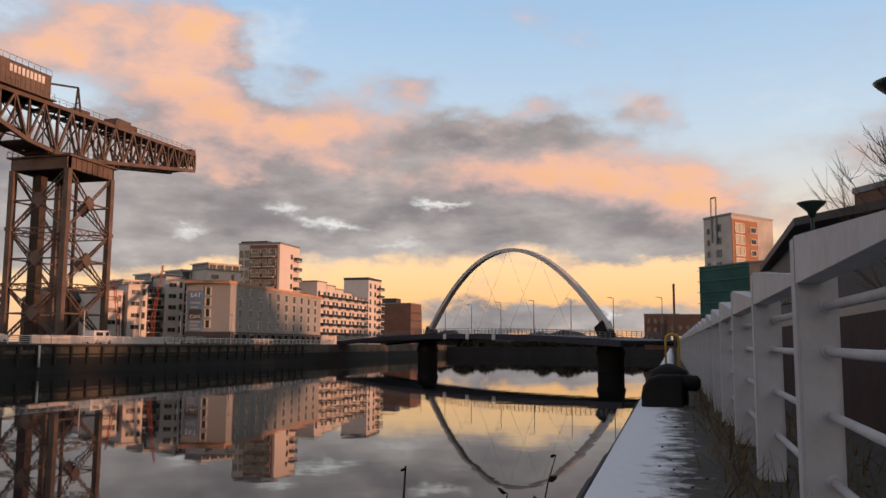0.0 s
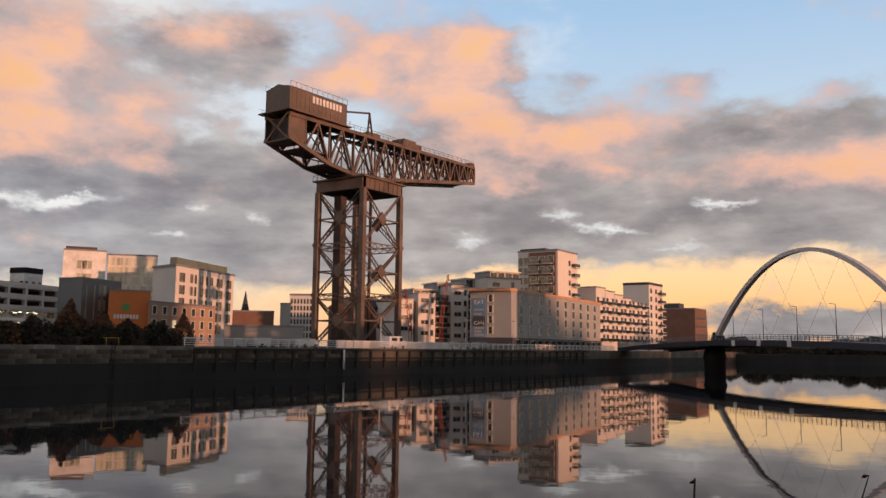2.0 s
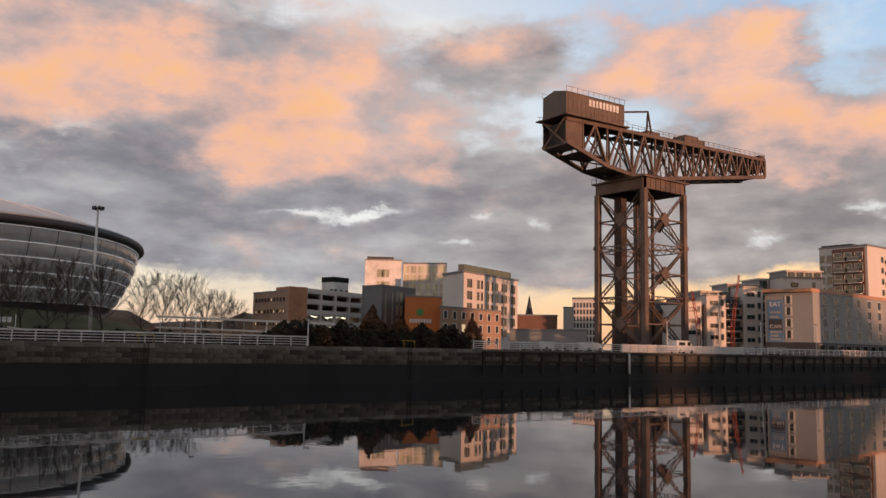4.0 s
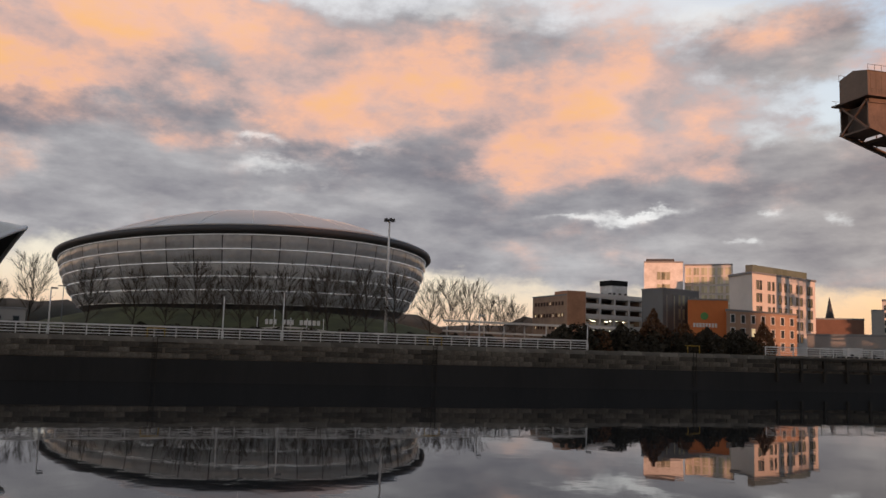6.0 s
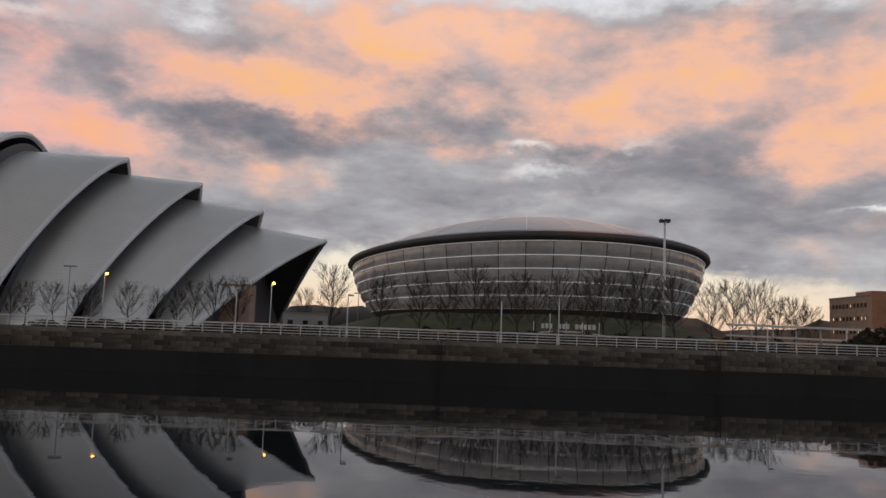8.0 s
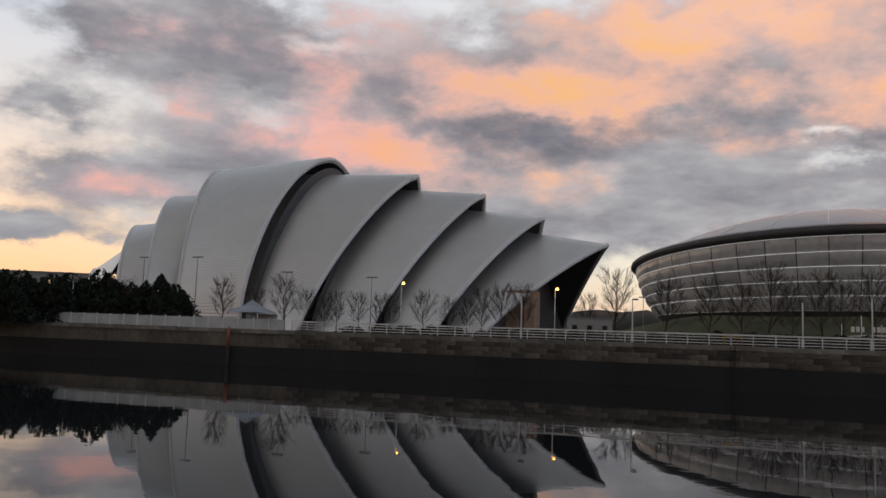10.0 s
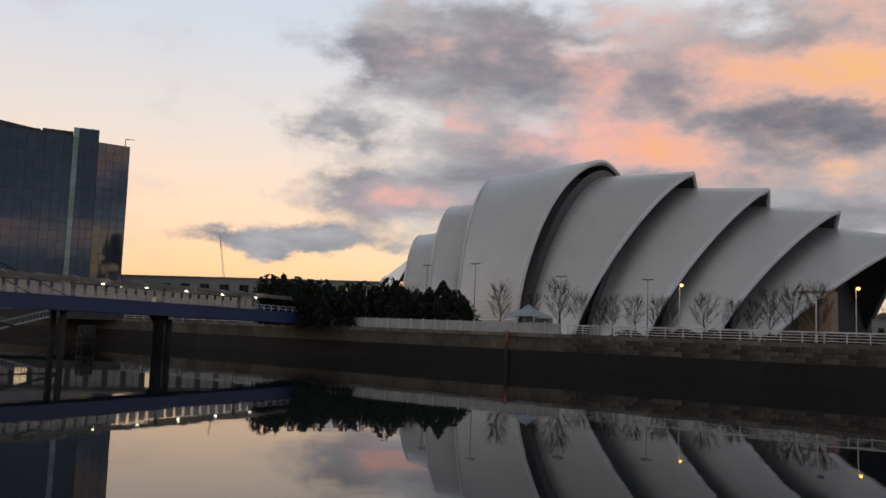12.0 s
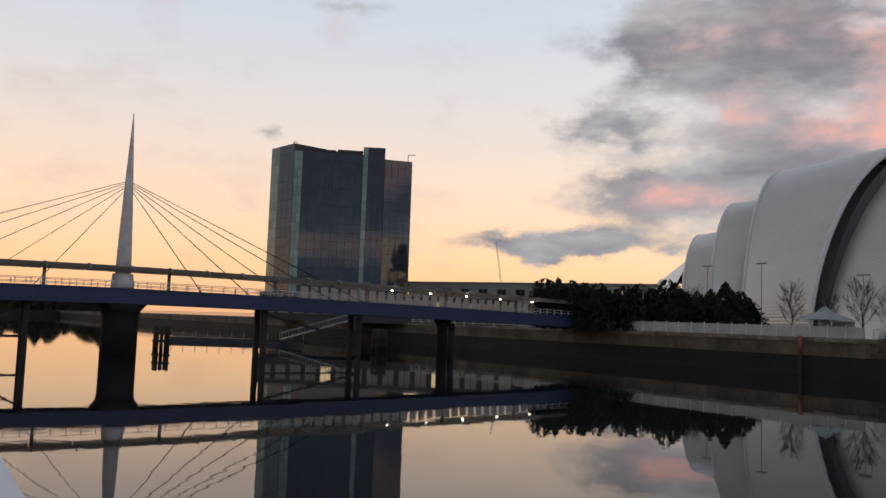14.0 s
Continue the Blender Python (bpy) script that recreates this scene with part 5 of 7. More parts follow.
def footbridge():
    y0, x0, x1 = -93.0, 14.0, -86.0  # the line across the river
    ob = thing("footbridge", "navy steel cable-stayed footbridge with a curved translucent canopy", "footbridge", Matrix.Translation((-18.6, y0, 0)))
    inv = ob.matrix_basis.inverted()
    ux = lambda x: -93.0 - 4.0 * max(0.0, (-18.6 - x) / 67.4)  # a slight skew
    deck_z = lambda x: 6.95 - 0.95 * (abs(x + 18.6) / 67.4) ** 1.6
    xs = [x0 + (x1 - x0) * k / 24 for k in range(25)]
    bm = bmesh.new()
    for a, b in zip(xs, xs[1:]):
        beam(bm, (a, ux(a), deck_z(a) - 0.6), (b, ux(b), deck_z(b) - 0.6), 4.05, 0.25)
    bmesh.ops.remove_doubles(bm, verts=bm.verts, dist=0.03)
    part("deck_plate", bm, NAVY, ob, at=inv)
    for s, w, h, dz, name in ((-2.2, 0.3, 1.5, -0.75, "deck_girder"), (2.2, 0.3, 1.5, -0.75, "deck_girder"), (2.2, 0.45, 0.12, 0.06, "edge_flange")):
        bm = bmesh.new()
        for a, b in zip(xs, xs[1:]):
            beam(bm, (a, ux(a) + s, deck_z(a) + dz), (b, ux(b) + s, deck_z(b) + dz), w, h)
        bmesh.ops.remove_doubles(bm, verts=bm.verts, dist=0.03)
        part(name, bm, NAVY, ob, "long navy painted deck girder" if h > 1 else "", at=inv)
    for s in (-2.2, 2.2):
        bm = bmesh.new()
        for a, b in zip(xs, xs[1:]):
            for k in range(3):
                x = a + (b - a) * k / 3
                beam(bm, (x, ux(x) + s, deck_z(x)), (x, ux(x) + s, deck_z(x) + 0.85), 0.07)
            for h in (0.45, 0.85):
                beam(bm, (a, ux(a) + s, deck_z(a) + h), (b, ux(b) + s, deck_z(b) + h), 0.06)
        part("handrail", bm, WHITE, ob, "pale slim handrail", at=inv)
    # canopy: curved sheets on posts, side screens towards the far bank
    for n, (a, b) in enumerate(zip(xs[:-1], xs[1:])):
        wide = 0.95
        bm = bmesh.new()
        rows = []
        for x in (a, b - (b - a) * 0.03):
            rows.append([bm.verts.new((x, ux(x) + 1.9 * math.sin(t), deck_z(x) + 0.5 + 2.05 * math.cos(t) ** 0.7)) for t in [(-1 + 2 * k / 8) * wide for k in range(9)]])
        for k in range(8):
            bm.faces.new((rows[0][k], rows[0][k + 1], rows[1][k + 1], rows[1][k])).smooth = True
        bmesh.ops.solidify(bm, geom=bm.faces[:], thickness=0.06)
        part("canopy_sheet", bm, CANOPY, ob, at=inv)
        bm = bmesh.new()
        pts = [(a, ux(a) + 1.95 * math.sin(t), deck_z(a) + 0.5 + 2.1 * math.cos(t) ** 0.7) for t in [(-1 + 2 * k / 8) * wide for k in range(9)]]
        tube(bm, pts, 0.07, 6)
        if n % 3 == 0:
            beam(bm, (a, ux(a), deck_z(a)), (a, ux(a), deck_z(a) + 2.55), 0.3)
        part("canopy_rib", bm, ROOF, ob, at=inv)
    for n, (a, b) in enumerate(zip(xs[13:], xs[14:])):
        for k in range(3):
            x = a + (b - a) * (k + 0.12) / 3
            w = (b - a) / 3 * 0.72
            bm = bmesh.new()
            v = [bm.verts.new(p) for p in ((x, ux(x) - 2.1, deck_z(x) + 0.25), (x + w, ux(x + w) - 2.1, deck_z(x + w) + 0.25), (x + w * 0.55, ux(x + w) - 1.3, deck_z(x + w) + 1.75), (x - w * 0.45, ux(x) - 1.3, deck_z(x) + 1.75))]
            bm.faces.new(v)
            bmesh.ops.solidify(bm, geom=bm.faces[:], thickness=0.04)
            part("side_screen", bm, CANOPY, ob, at=inv)
    bm = bmesh.new()
    for x in (-52, -58, -64, -70, -76):
        tube(bm, [(x, ux(x) + 0.6, deck_z(x) + 1.8), (x, ux(x) + 0.6, deck_z(x) + 1.95)], 0.16, 8)
    part("deck_lamp", bm, LAMP_COOL, ob, "small white deck lamps", at=inv)
    # pylon, cables, pier
    bm = bmesh.new()
    tube(bm, [(-18.6, y0, 6.9), (-18.6, y0, 12), (-18.6, y0, 18.7), (-18.6, y0, 22.5), (-18.6, y0, 26.0)], [0.86, 0.72, 0.42, 0.22, 0.04], 16)
    tube(bm, [(-18.6, y0, 6.7), (-18.6, y0, 8.6)], [1.25, 1.05], 16)
    part("pylon", bm, WHITE, ob, "tapering white needle pylon", at=inv)
    for s, reaches in ((1, (-27.3, -33, -38, -44, -48.5)), (-1, (-10, -4.5, 1, 7, 12))):
        for k, x in enumerate(reaches):
            for side in (-0.1, 0.1):
                bm = bmesh.new()
                tube(bm, [(-18.6, y0 + side * 0.06, 18.0 + 0.3 * k * 0.5), (x, ux(x) + side, deck_z(x))], 0.035, 6)
                part("stay_cable", bm, BLACK, ob, at=inv)
    bm = bmesh.new()
    tube(bm, [(-18.6, y0, -1.5), (-18.6, y0, 3.9), (-18.6, y0, 4.7), (-18.6, y0, 5.5)], [1.85, 1.85, 2.0, 2.7], 20)
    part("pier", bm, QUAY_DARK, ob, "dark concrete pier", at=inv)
    # braced approach trestle
    for (xa, xb) in ((-34.4, -47.0), (-9.5, -4.0)):
        for x in (xa, xb):
            for s in (-1.2, 1.2):
                bm = bmesh.new()
                beam(bm, (x, ux(x) + s, -1.5), (x, ux(x) + s, deck_z(x) - 1.4), 0.55)
                part("trestle_leg", bm, TIMBER, ob, at=inv)
        for za, zb in ((4.9, 2.0), (1.9, 1.9)):
            bm = bmesh.new()
            beam(bm, (xa, ux(xa) + 1.2, za), (xb, ux(xb) + 1.2, zb), 0.25)
            part("trestle_brace", bm, TIMBER, ob, at=inv)
    bm = bmesh.new()
    tube(bm, [(-60.5, ux(-60.5), -1.5), (-60.5, ux(-60.5), 4.0), (-60.5, ux(-60.5), 5.0)], [0.7, 0.7, 1.3], 14)
    tube(bm, [(-62.0, ux(-62), -1.5), (-62.0, ux(-62), 4.6)], 0.45, 10)
    part("pier", bm, QUAY_DARK, ob, at=inv)


footbridge()


def dolphin(x, y, top=2.6):
    """A cluster of timber mooring piles."""
    ob = thing("mooring_dolphin", "cluster of dark timber piles standing in the river", "piles", Matrix.Translation((x, y, 0)), "mooring piles")
    for dx, dy in ((-0.75, -0.6), (0.75, -0.6), (-0.75, 0.6), (0.75, 0.6), (0, 0)):
        part("pile", (lambda b: (tube(b, [(dx, dy, -1.5), (dx * 0.92, dy * 0.92, top)], 0.24, 8), b)[1])(bmesh.new()), TIMBER, ob)
    for z in (0.9, 2.0):
        bm = bmesh.new()
        for s in (-0.85, 0.85):
            beam(bm, (-1.0, s, z), (1.0, s, z), 0.2, 0.3)
            beam(bm, (s, -0.85, z), (s, 0.85, z), 0.2, 0.3)
        part("waling", bm, TIMBER, ob)
    return ob


for b, d, t in ((166.1, 118, 3.0), (151.9, 125, 3.4), (176, 100, 3.0), (179, 104, 3.0)):
    p = spot(b, d)
    dolphin(p.x, p.y, t)

# ---- road bridge with a skewed arch ----
def arch_bridge():
    A, B = spot(16.24, 205), spot(3.92, 150)
    ob = thing("arch_bridge", "road bridge with a slender white steel arch over its deck", "bridge", Matrix.Translation((A.x, A.y, 0)))
    inv = ob.matrix_basis.inverted()
    ud = (B - A).normalized()
    nd = Vector((-ud.y, ud.x, 0))
    L = (B - A).length
    lean = lambda s: nd * (6.5 * (2 * s - 1))  # the arch crosses the deck on the skew
    bm = bmesh.new()
    pts = []
    for k in range(49):
        s = k / 48
        pts.append(A + ud * (L * s) + Vector((0, 0, 6.2 + s * 0.9 + 17.7 * 4 * s * (1 - s))))
    for k, (p, q) in enumerate(zip(pts, pts[1:])):
        w = 0.85 + 0.35 * abs(2 * k / 48 - 1)
        beam(bm, p, q + (q - p).normalized() * 0.03, w, w * 0.85)
    bmesh.ops.remove_doubles(bm, verts=bm.verts, dist=0.02)
    part("arch_rib", bm, material("pale_arch_paint", (0.50, 0.47, 0.46), 0.4, 0.0, 0.1, 0.3, 0.02), ob, at=inv)
    z_of = lambda s: 5.3 + 1.55 * (1 - (2 * min(1, max(0, (s + 0.55) / 1.75)) - 1) ** 2)
    ss = [-0.58 + k * (1.75 / 30) for k in range(31)]
    bm = bmesh.new()
    for a, b in zip(ss, ss[1:]):
        p, q = A + ud * L * a + Vector((0, 0, z_of(a) - 0.7)), A + ud * L * b + Vector((0, 0, z_of(b) - 0.7))
        for s in (-7.5, 7.5):
            beam(bm, p + nd * s + Vector((0, 0, 0.15)), q + nd * s + Vector((0, 0, 0.15)), 0.6, 1.1)
        beam(bm, p + Vector((0, 0, 0.4)), q + Vector((0, 0, 0.4)), 15.0, 0.5)
    part("deck", bm, material("dark_blue_deck", (0.02, 0.024, 0.04), 0.6), ob, "dark steel bridge deck", at=inv)
    bm = bmesh.new()
    for a, b in zip(ss, ss[1:]):
        for s in (-7.6, 7.6):
            p, q = A + ud * L * a + nd * s + Vector((0, 0, z_of(a))), A + ud * L * b + nd * s + Vector((0, 0, z_of(b)))
            for h in (0.35, 0.7, 1.1):
                beam(bm, p + Vector((0, 0, h)), q + Vector((0, 0, h)), 0.07)
            for k in range(3):
                c = p.lerp(q, k / 3)
                beam(bm, c, c + Vector((0, 0, 1.1)), 0.1)
    part("parapet_rail", bm, ROOF, ob, at=inv)
    for k in range(9, 42, 8):
        bm = bmesh.new()
        s = k / 48
        for side in (-1, 1):
            q = A + ud * L * (s + 0.015 * side) + nd * side * 7 + Vector((0, 0, z_of(s)))
            tube(bm, [pts[k], q], 0.022, 5)
        part("hanger", bm, ROOF, ob, at=inv)
    for k in range(8):
        s = -0.25 + k * 0.19
        bm = bmesh.new()
        p = A + ud * L * s + nd * 7.2 + Vector((0, 0, z_of(s)))
        tube(bm, [p, p + Vector((0, 0, 7.2))], [0.1, 0.06], 6)
        tube(bm, [p + Vector((0, 0, 7.2)), p + Vector((0, 0, 7.3)) + nd * -1.4], 0.06, 6)
        part("lamp_post", bm, ROOF, ob, at=inv)
    for s, r in ((0.0, 2.4), (1.0, 2.3)):
        c = A + ud * L * s
        bm = bmesh.new()
        tube(bm, [c + Vector((0, 0, z)) for z in (-1.5, 2.6, 3.0, 5.2)], [r, r, r * 1.12, r * 0.9], 18)
        part("pier", bm, QUAY_DARK, ob, at=inv)
        bm = bmesh.new()
        beam(bm, c + Vector((0, 0, 4.6)), c + ud * (-2.2 if s else 2.2) + Vector((0, 0, 8.3)), 2.0, 2.4)
        part("arch_foot", bm, BLACK, ob, at=inv)
    bm = bmesh.new()
    for s in (0.33, 0.47, 0.62):
        c = A + ud * L * s - nd * 7.85 + Vector((0, 0, z_of(s) - 0.6))
        m = Matrix.Identity(4)
        m.col[0][:3], m.col[1][:3], m.col[3][:3] = ud, nd, c
        box(bm, (-0.55, -0.1, -0.55), (0.55, 0.1, 0.55), 0, m)
    part("navigation_board", bm, WHITE, ob, "square white navigation boards", at=inv)


arch_bridge()

# ---- far quay: railing, lamps, trees, shrubs, vehicles ----
def railing(name, label, x, y0, y1, z, height=1.15, bay=2.1, rails=4, mat=None, thick=0.11):
    ob = thing(name, label, "railing", Matrix.Translation((x, y0, z)), "quay railings")
    n = max(1, round((y1 - y0) / bay))
    bay = (y1 - y0) / n
    bm = bmesh.new()
    box(bm, (-0.05, -0.05, 0), (0.05, 0.05, height))
    post = mesh_of("post", bm, mat or WHITE)
    for k in range(n + 1):
        o = new("post", post)
        o.parent = ob
        o.matrix_basis = Matrix.Translation((0, k * bay, 0))
    for r in range(rails):
        bm = bmesh.new()
        h = height * (1 - r / rails) - 0.02
        w = thick * (1.5 if r == 0 else 0.75)
        beam(bm, (0, 0, h), (0, y1 - y0, h), w)
        part("rail", bm, mat or WHITE, ob)
    return ob


RX = FAR_EDGE - 0.5
railing("quay_railing", "long white painted tubular railing on the quay edge", RX, -52, 46, FAR_TOP)
railing("quay_railing", "white painted tubular railing on the quay edge", RX, 71, 212, FAR_TOP)
bm = bmesh.new()
box(bm, (FAR_EDGE - 9, 110, FAR_TOP - 0.2), (FAR_EDGE - 8.6, 152, FAR_TOP + 1.35))
tagged(part("trim", bm, PALE), "long pale hoarding wall behind the railing", "hoarding", kind="structure")
# white panel fence by the footbridge
fence = thing("panel_fence", "white panelled fence along the quay beside the footbridge", "fence", Matrix.Translation((RX, -97, FAR_TOP)))
for k in range(20):
    part("panel", box(bmesh.new(), (-0.03, k * 2.2 + 0.08, 0.1), (0.03, k * 2.2 + 2.1, 1.5 - 0.01 * k)), material("pale_fence_panel", (0.45, 0.47, 0.47), 0.6) if k == 0 else bpy.data.materials["pale_fence_panel"], fence)
    part("post", box(bmesh.new(), (-0.06, k * 2.2 - 0.06, 0), (0.06, k * 2.2 + 0.06, 1.55)), WHITE, fence)

# coping stones and timber fenders
coping = thing("quay_coping", "row of weathered stone coping blocks on the quay edge", "coping", Matrix.Translation((FAR_EDGE, -200, FAR_TOP)))
bm = bmesh.new()
box(bm, (-1.1, 0.02, -0.42), (0.14, 2.46, 0.06))
stone = mesh_of("coping_stone", bm, material("coping_stone", (0.20, 0.185, 0.16), 0.9, 0, 0.4, 1.0, 0.4, random_tone=0.35))
for k in range(112):
    o = new("coping_stone", stone)
    o.parent = coping
    o.matrix_basis = Matrix.Translation((random.uniform(-0.03, 0.03), k * 2.48, random.uniform(-0.02, 0.02)))
courses = thing("wall_facing", "courses of rough dark stone facing the quay", "stonework", Matrix.Translation((FAR_EDGE, -52, 2.35)))
bm = bmesh.new()
box(bm, (-0.2, 0.025, 0.02), (0.1, 1.6, 0.5))
facing = mesh_of("facing_stone", bm, material("facing_stone", (0.105, 0.092, 0.075), 0.95, 0, 0.75, 1.6, 0.8, random_tone=0.55))
for r in range(3):
    for k in range(96):
        o = new("facing_stone", facing)
        o.parent = courses
        o.matrix_basis = Matrix.Translation((random.uniform(-0.06, 0.05), k * 1.62 + (r % 2) * 0.8 + random.uniform(-0.15, 0.15), r * 0.53))
fender = thing("timber_fender", "row of upright timber fenders on the quay wall", "fenders", Matrix.Translation((FAR_EDGE, 72, 0)))
for k in range(34):
    bm = bmesh.new()
    box(bm, (0.1, k * 3.6, 1.2), (0.45, k * 3.6 + 0.34, 4.15 - 0.15 * (k % 3)))
    part("fender_post", bm, TIMBER, fender)
for z in (2.6, 3.9):
    part("waler", box(bmesh.new(), (0.1, 0, z), (0.3, 34 * 3.6, z + 0.28)), TIMBER, fender)
for y, h in ((102, 4.9),):
    bm = bmesh.new()
    tube(bm, [(FAR_EDGE + 0.7, 101.0, -1.6), (FAR_EDGE + 0.7, 101.0, 1.0)], 0.17, 8, 1)
    tube(bm, [(FAR_EDGE + 0.7, 101.0, 1.0), (FAR_EDGE + 0.7, 101.0, 4.1)], 0.16, 8, 0)
    tagged(part("marker_post", bm, [WHITE, TIMBER]), "white marker post fixed to the quay wall", "post")
bm = bmesh.new()
tube(bm, [(FAR_EDGE + 0.5, -60.2, -1.6), (FAR_EDGE + 0.5, -60.2, 2.2)], 0.23, 8, 1)
tube(bm, [(FAR_EDGE + 0.5, -60.2, 2.2), (FAR_EDGE + 0.5, -60.2, 4.55)], 0.22, 8, 0)
tagged(part("marker_post", bm, [material("faded_red_paint", (0.26, 0.09, 0.06), 0.7), TIMBER]), "faded red marker post on the quay wall", "post")
for y in (27, -2, 60):
    lad = thing("quay_ladder", "thin steel ladder down the quay wall with a yellow hoop", "ladder", Matrix.Translation((FAR_EDGE + 0.2, y, 0)), "quay ladders")
    bm = bmesh.new()
    for s in (0, 0.45):
        beam(bm, (0, s, 0.4), (0, s, FAR_TOP + 0.1), 0.06)
    for k in range(13):
        beam(bm, (0, 0, 0.6 + k * 0.3), (0, 0.45, 0.6 + k * 0.3), 0.04)
    part("ladder_frame", bm, TIMBER, lad)
    bm = bmesh.new()
    for s in (-0.6, 1.05):
        tube(bm, [(-0.3, s, FAR_TOP), (-0.3, s, FAR_TOP + 0.95), (-0.8, s, FAR_TOP + 0.95)], 0.05, 6)
    beam(bm, (-0.3, -0.6, FAR_TOP + 0.95), (-0.3, 1.05, FAR_TOP + 0.95), 0.08)
    part("hoop", bm, material("yellow_paint", (0.45, 0.28, 0.03), 0.6) if y == 27 else bpy.data.materials["yellow_paint"], lad, "yellow handrail hoop")


def street_lamp(x, y, z, height, label, arm=1.0, lit=None, r=0.09, mat=None, twin=False):
    ob = thing("street_lamp", label, "street lamp", Matrix.Translation((x, y, z)), "quay lamps")
    bm = bmesh.new()
    tube(bm, [(0, 0, 0), (0, 0, height)], [r, r * 0.6], 8)
    tube(bm, [(0, 0, 0), (0, 0, 0.9)], r * 1.5, 8)
    part("pole", bm, mat or WHITE, ob)
    for s in ((1, -1) if twin else (1,)):
        bm = bmesh.new()
        box(bm, (-0.2, min(0, s * arm), height - 0.02), (0.2, max(0, s * arm), height + 0.14))
        part("lamp_head", bm, ROOF, ob)
        if lit:
            bm = bmesh.new()
            bmesh.ops.create_uvsphere(bm, u_segments=10, v_segments=6, radius=0.2, matrix=Matrix.Translation((0.1, s * arm * 0.6, height - 0.12)))
            part("bulb", bm, lit, ob, "glowing lamp bulb")
    return ob


def by(b, x):
    """The place on the line x = const at that bearing."""
    return (x, -x / math.tan(radians(b)))


for b, top in ((134.2, 0.0246), (104.9, 0.03), (87, 0.03), (97.5, 0.028), (83.1, 0.0538), (69.8, 0.035), (38.4, 0.035), (62.5, 0.03), (32.6, 0.035), (29.4, 0.032)):
    x, y = by(b, -91.5)
    top_z = H + math.hypot(x, y) * (0.0435 if b == 134.2 else 0.047 if b in (104.9, 87, 97.5) else top)
    street_lamp(x, y, FAR_TOP, top_z - FAR_TOP, "slim white lamp post beside the quay railing", 0.6)
p = spot(102.65, 111)
street_lamp(p.x, p.y, FAR_TOP, 6.75, "grey lamp post with a glowing orange lamp", 0.5, LAMP_WARM)
p = spot(113.15, 113)
street_lamp(p.x, p.y, FAR_TOP, 7.0, "grey lamp post with a glowing yellow lamp", 0.5, LAMP_WARM)
for b, e, d in ((120.95, 0.0659, 118), (126.8, 0.0782, 128), (115.2, 0.064, 120), (130.1, 0.0745, 140), (96.8, 0.05, 150)):
    p = spot(b, d)
    street_lamp(p.x, p.y, FAR_TOP, H + e * d - FAR_TOP, "tall grey twin-headed floodlight post", 0.8, None, 0.08, ROOF, True)
# tall white floodlight mast before the arena
p = spot(76.2, 200)
mast = thing("floodlight_mast", "very tall white floodlight mast with a ring of lamps", "mast", Matrix.Translation((p.x, p.y, FAR_TOP)))
bm = bmesh.new()
tube(bm, [(0, 0, -0.2), (0, 0, 29.5)], [0.42, 0.22], 12)
part("pole", bm, WHITE, mast)
bm = bmesh.new()
for k in range(6):
    a = k * math.pi / 3
    box(bm, (1.0 * math.cos(a) - 0.3, 1.0 * math.sin(a) - 0.3, 29.2), (1.0 * math.cos(a) + 0.3, 1.0 * math.sin(a) + 0.3, 29.9))
    beam(bm, (0, 0, 29.5), (math.cos(a), math.sin(a), 29.5), 0.12)
part("lamp_ring", bm, DARK, mast)


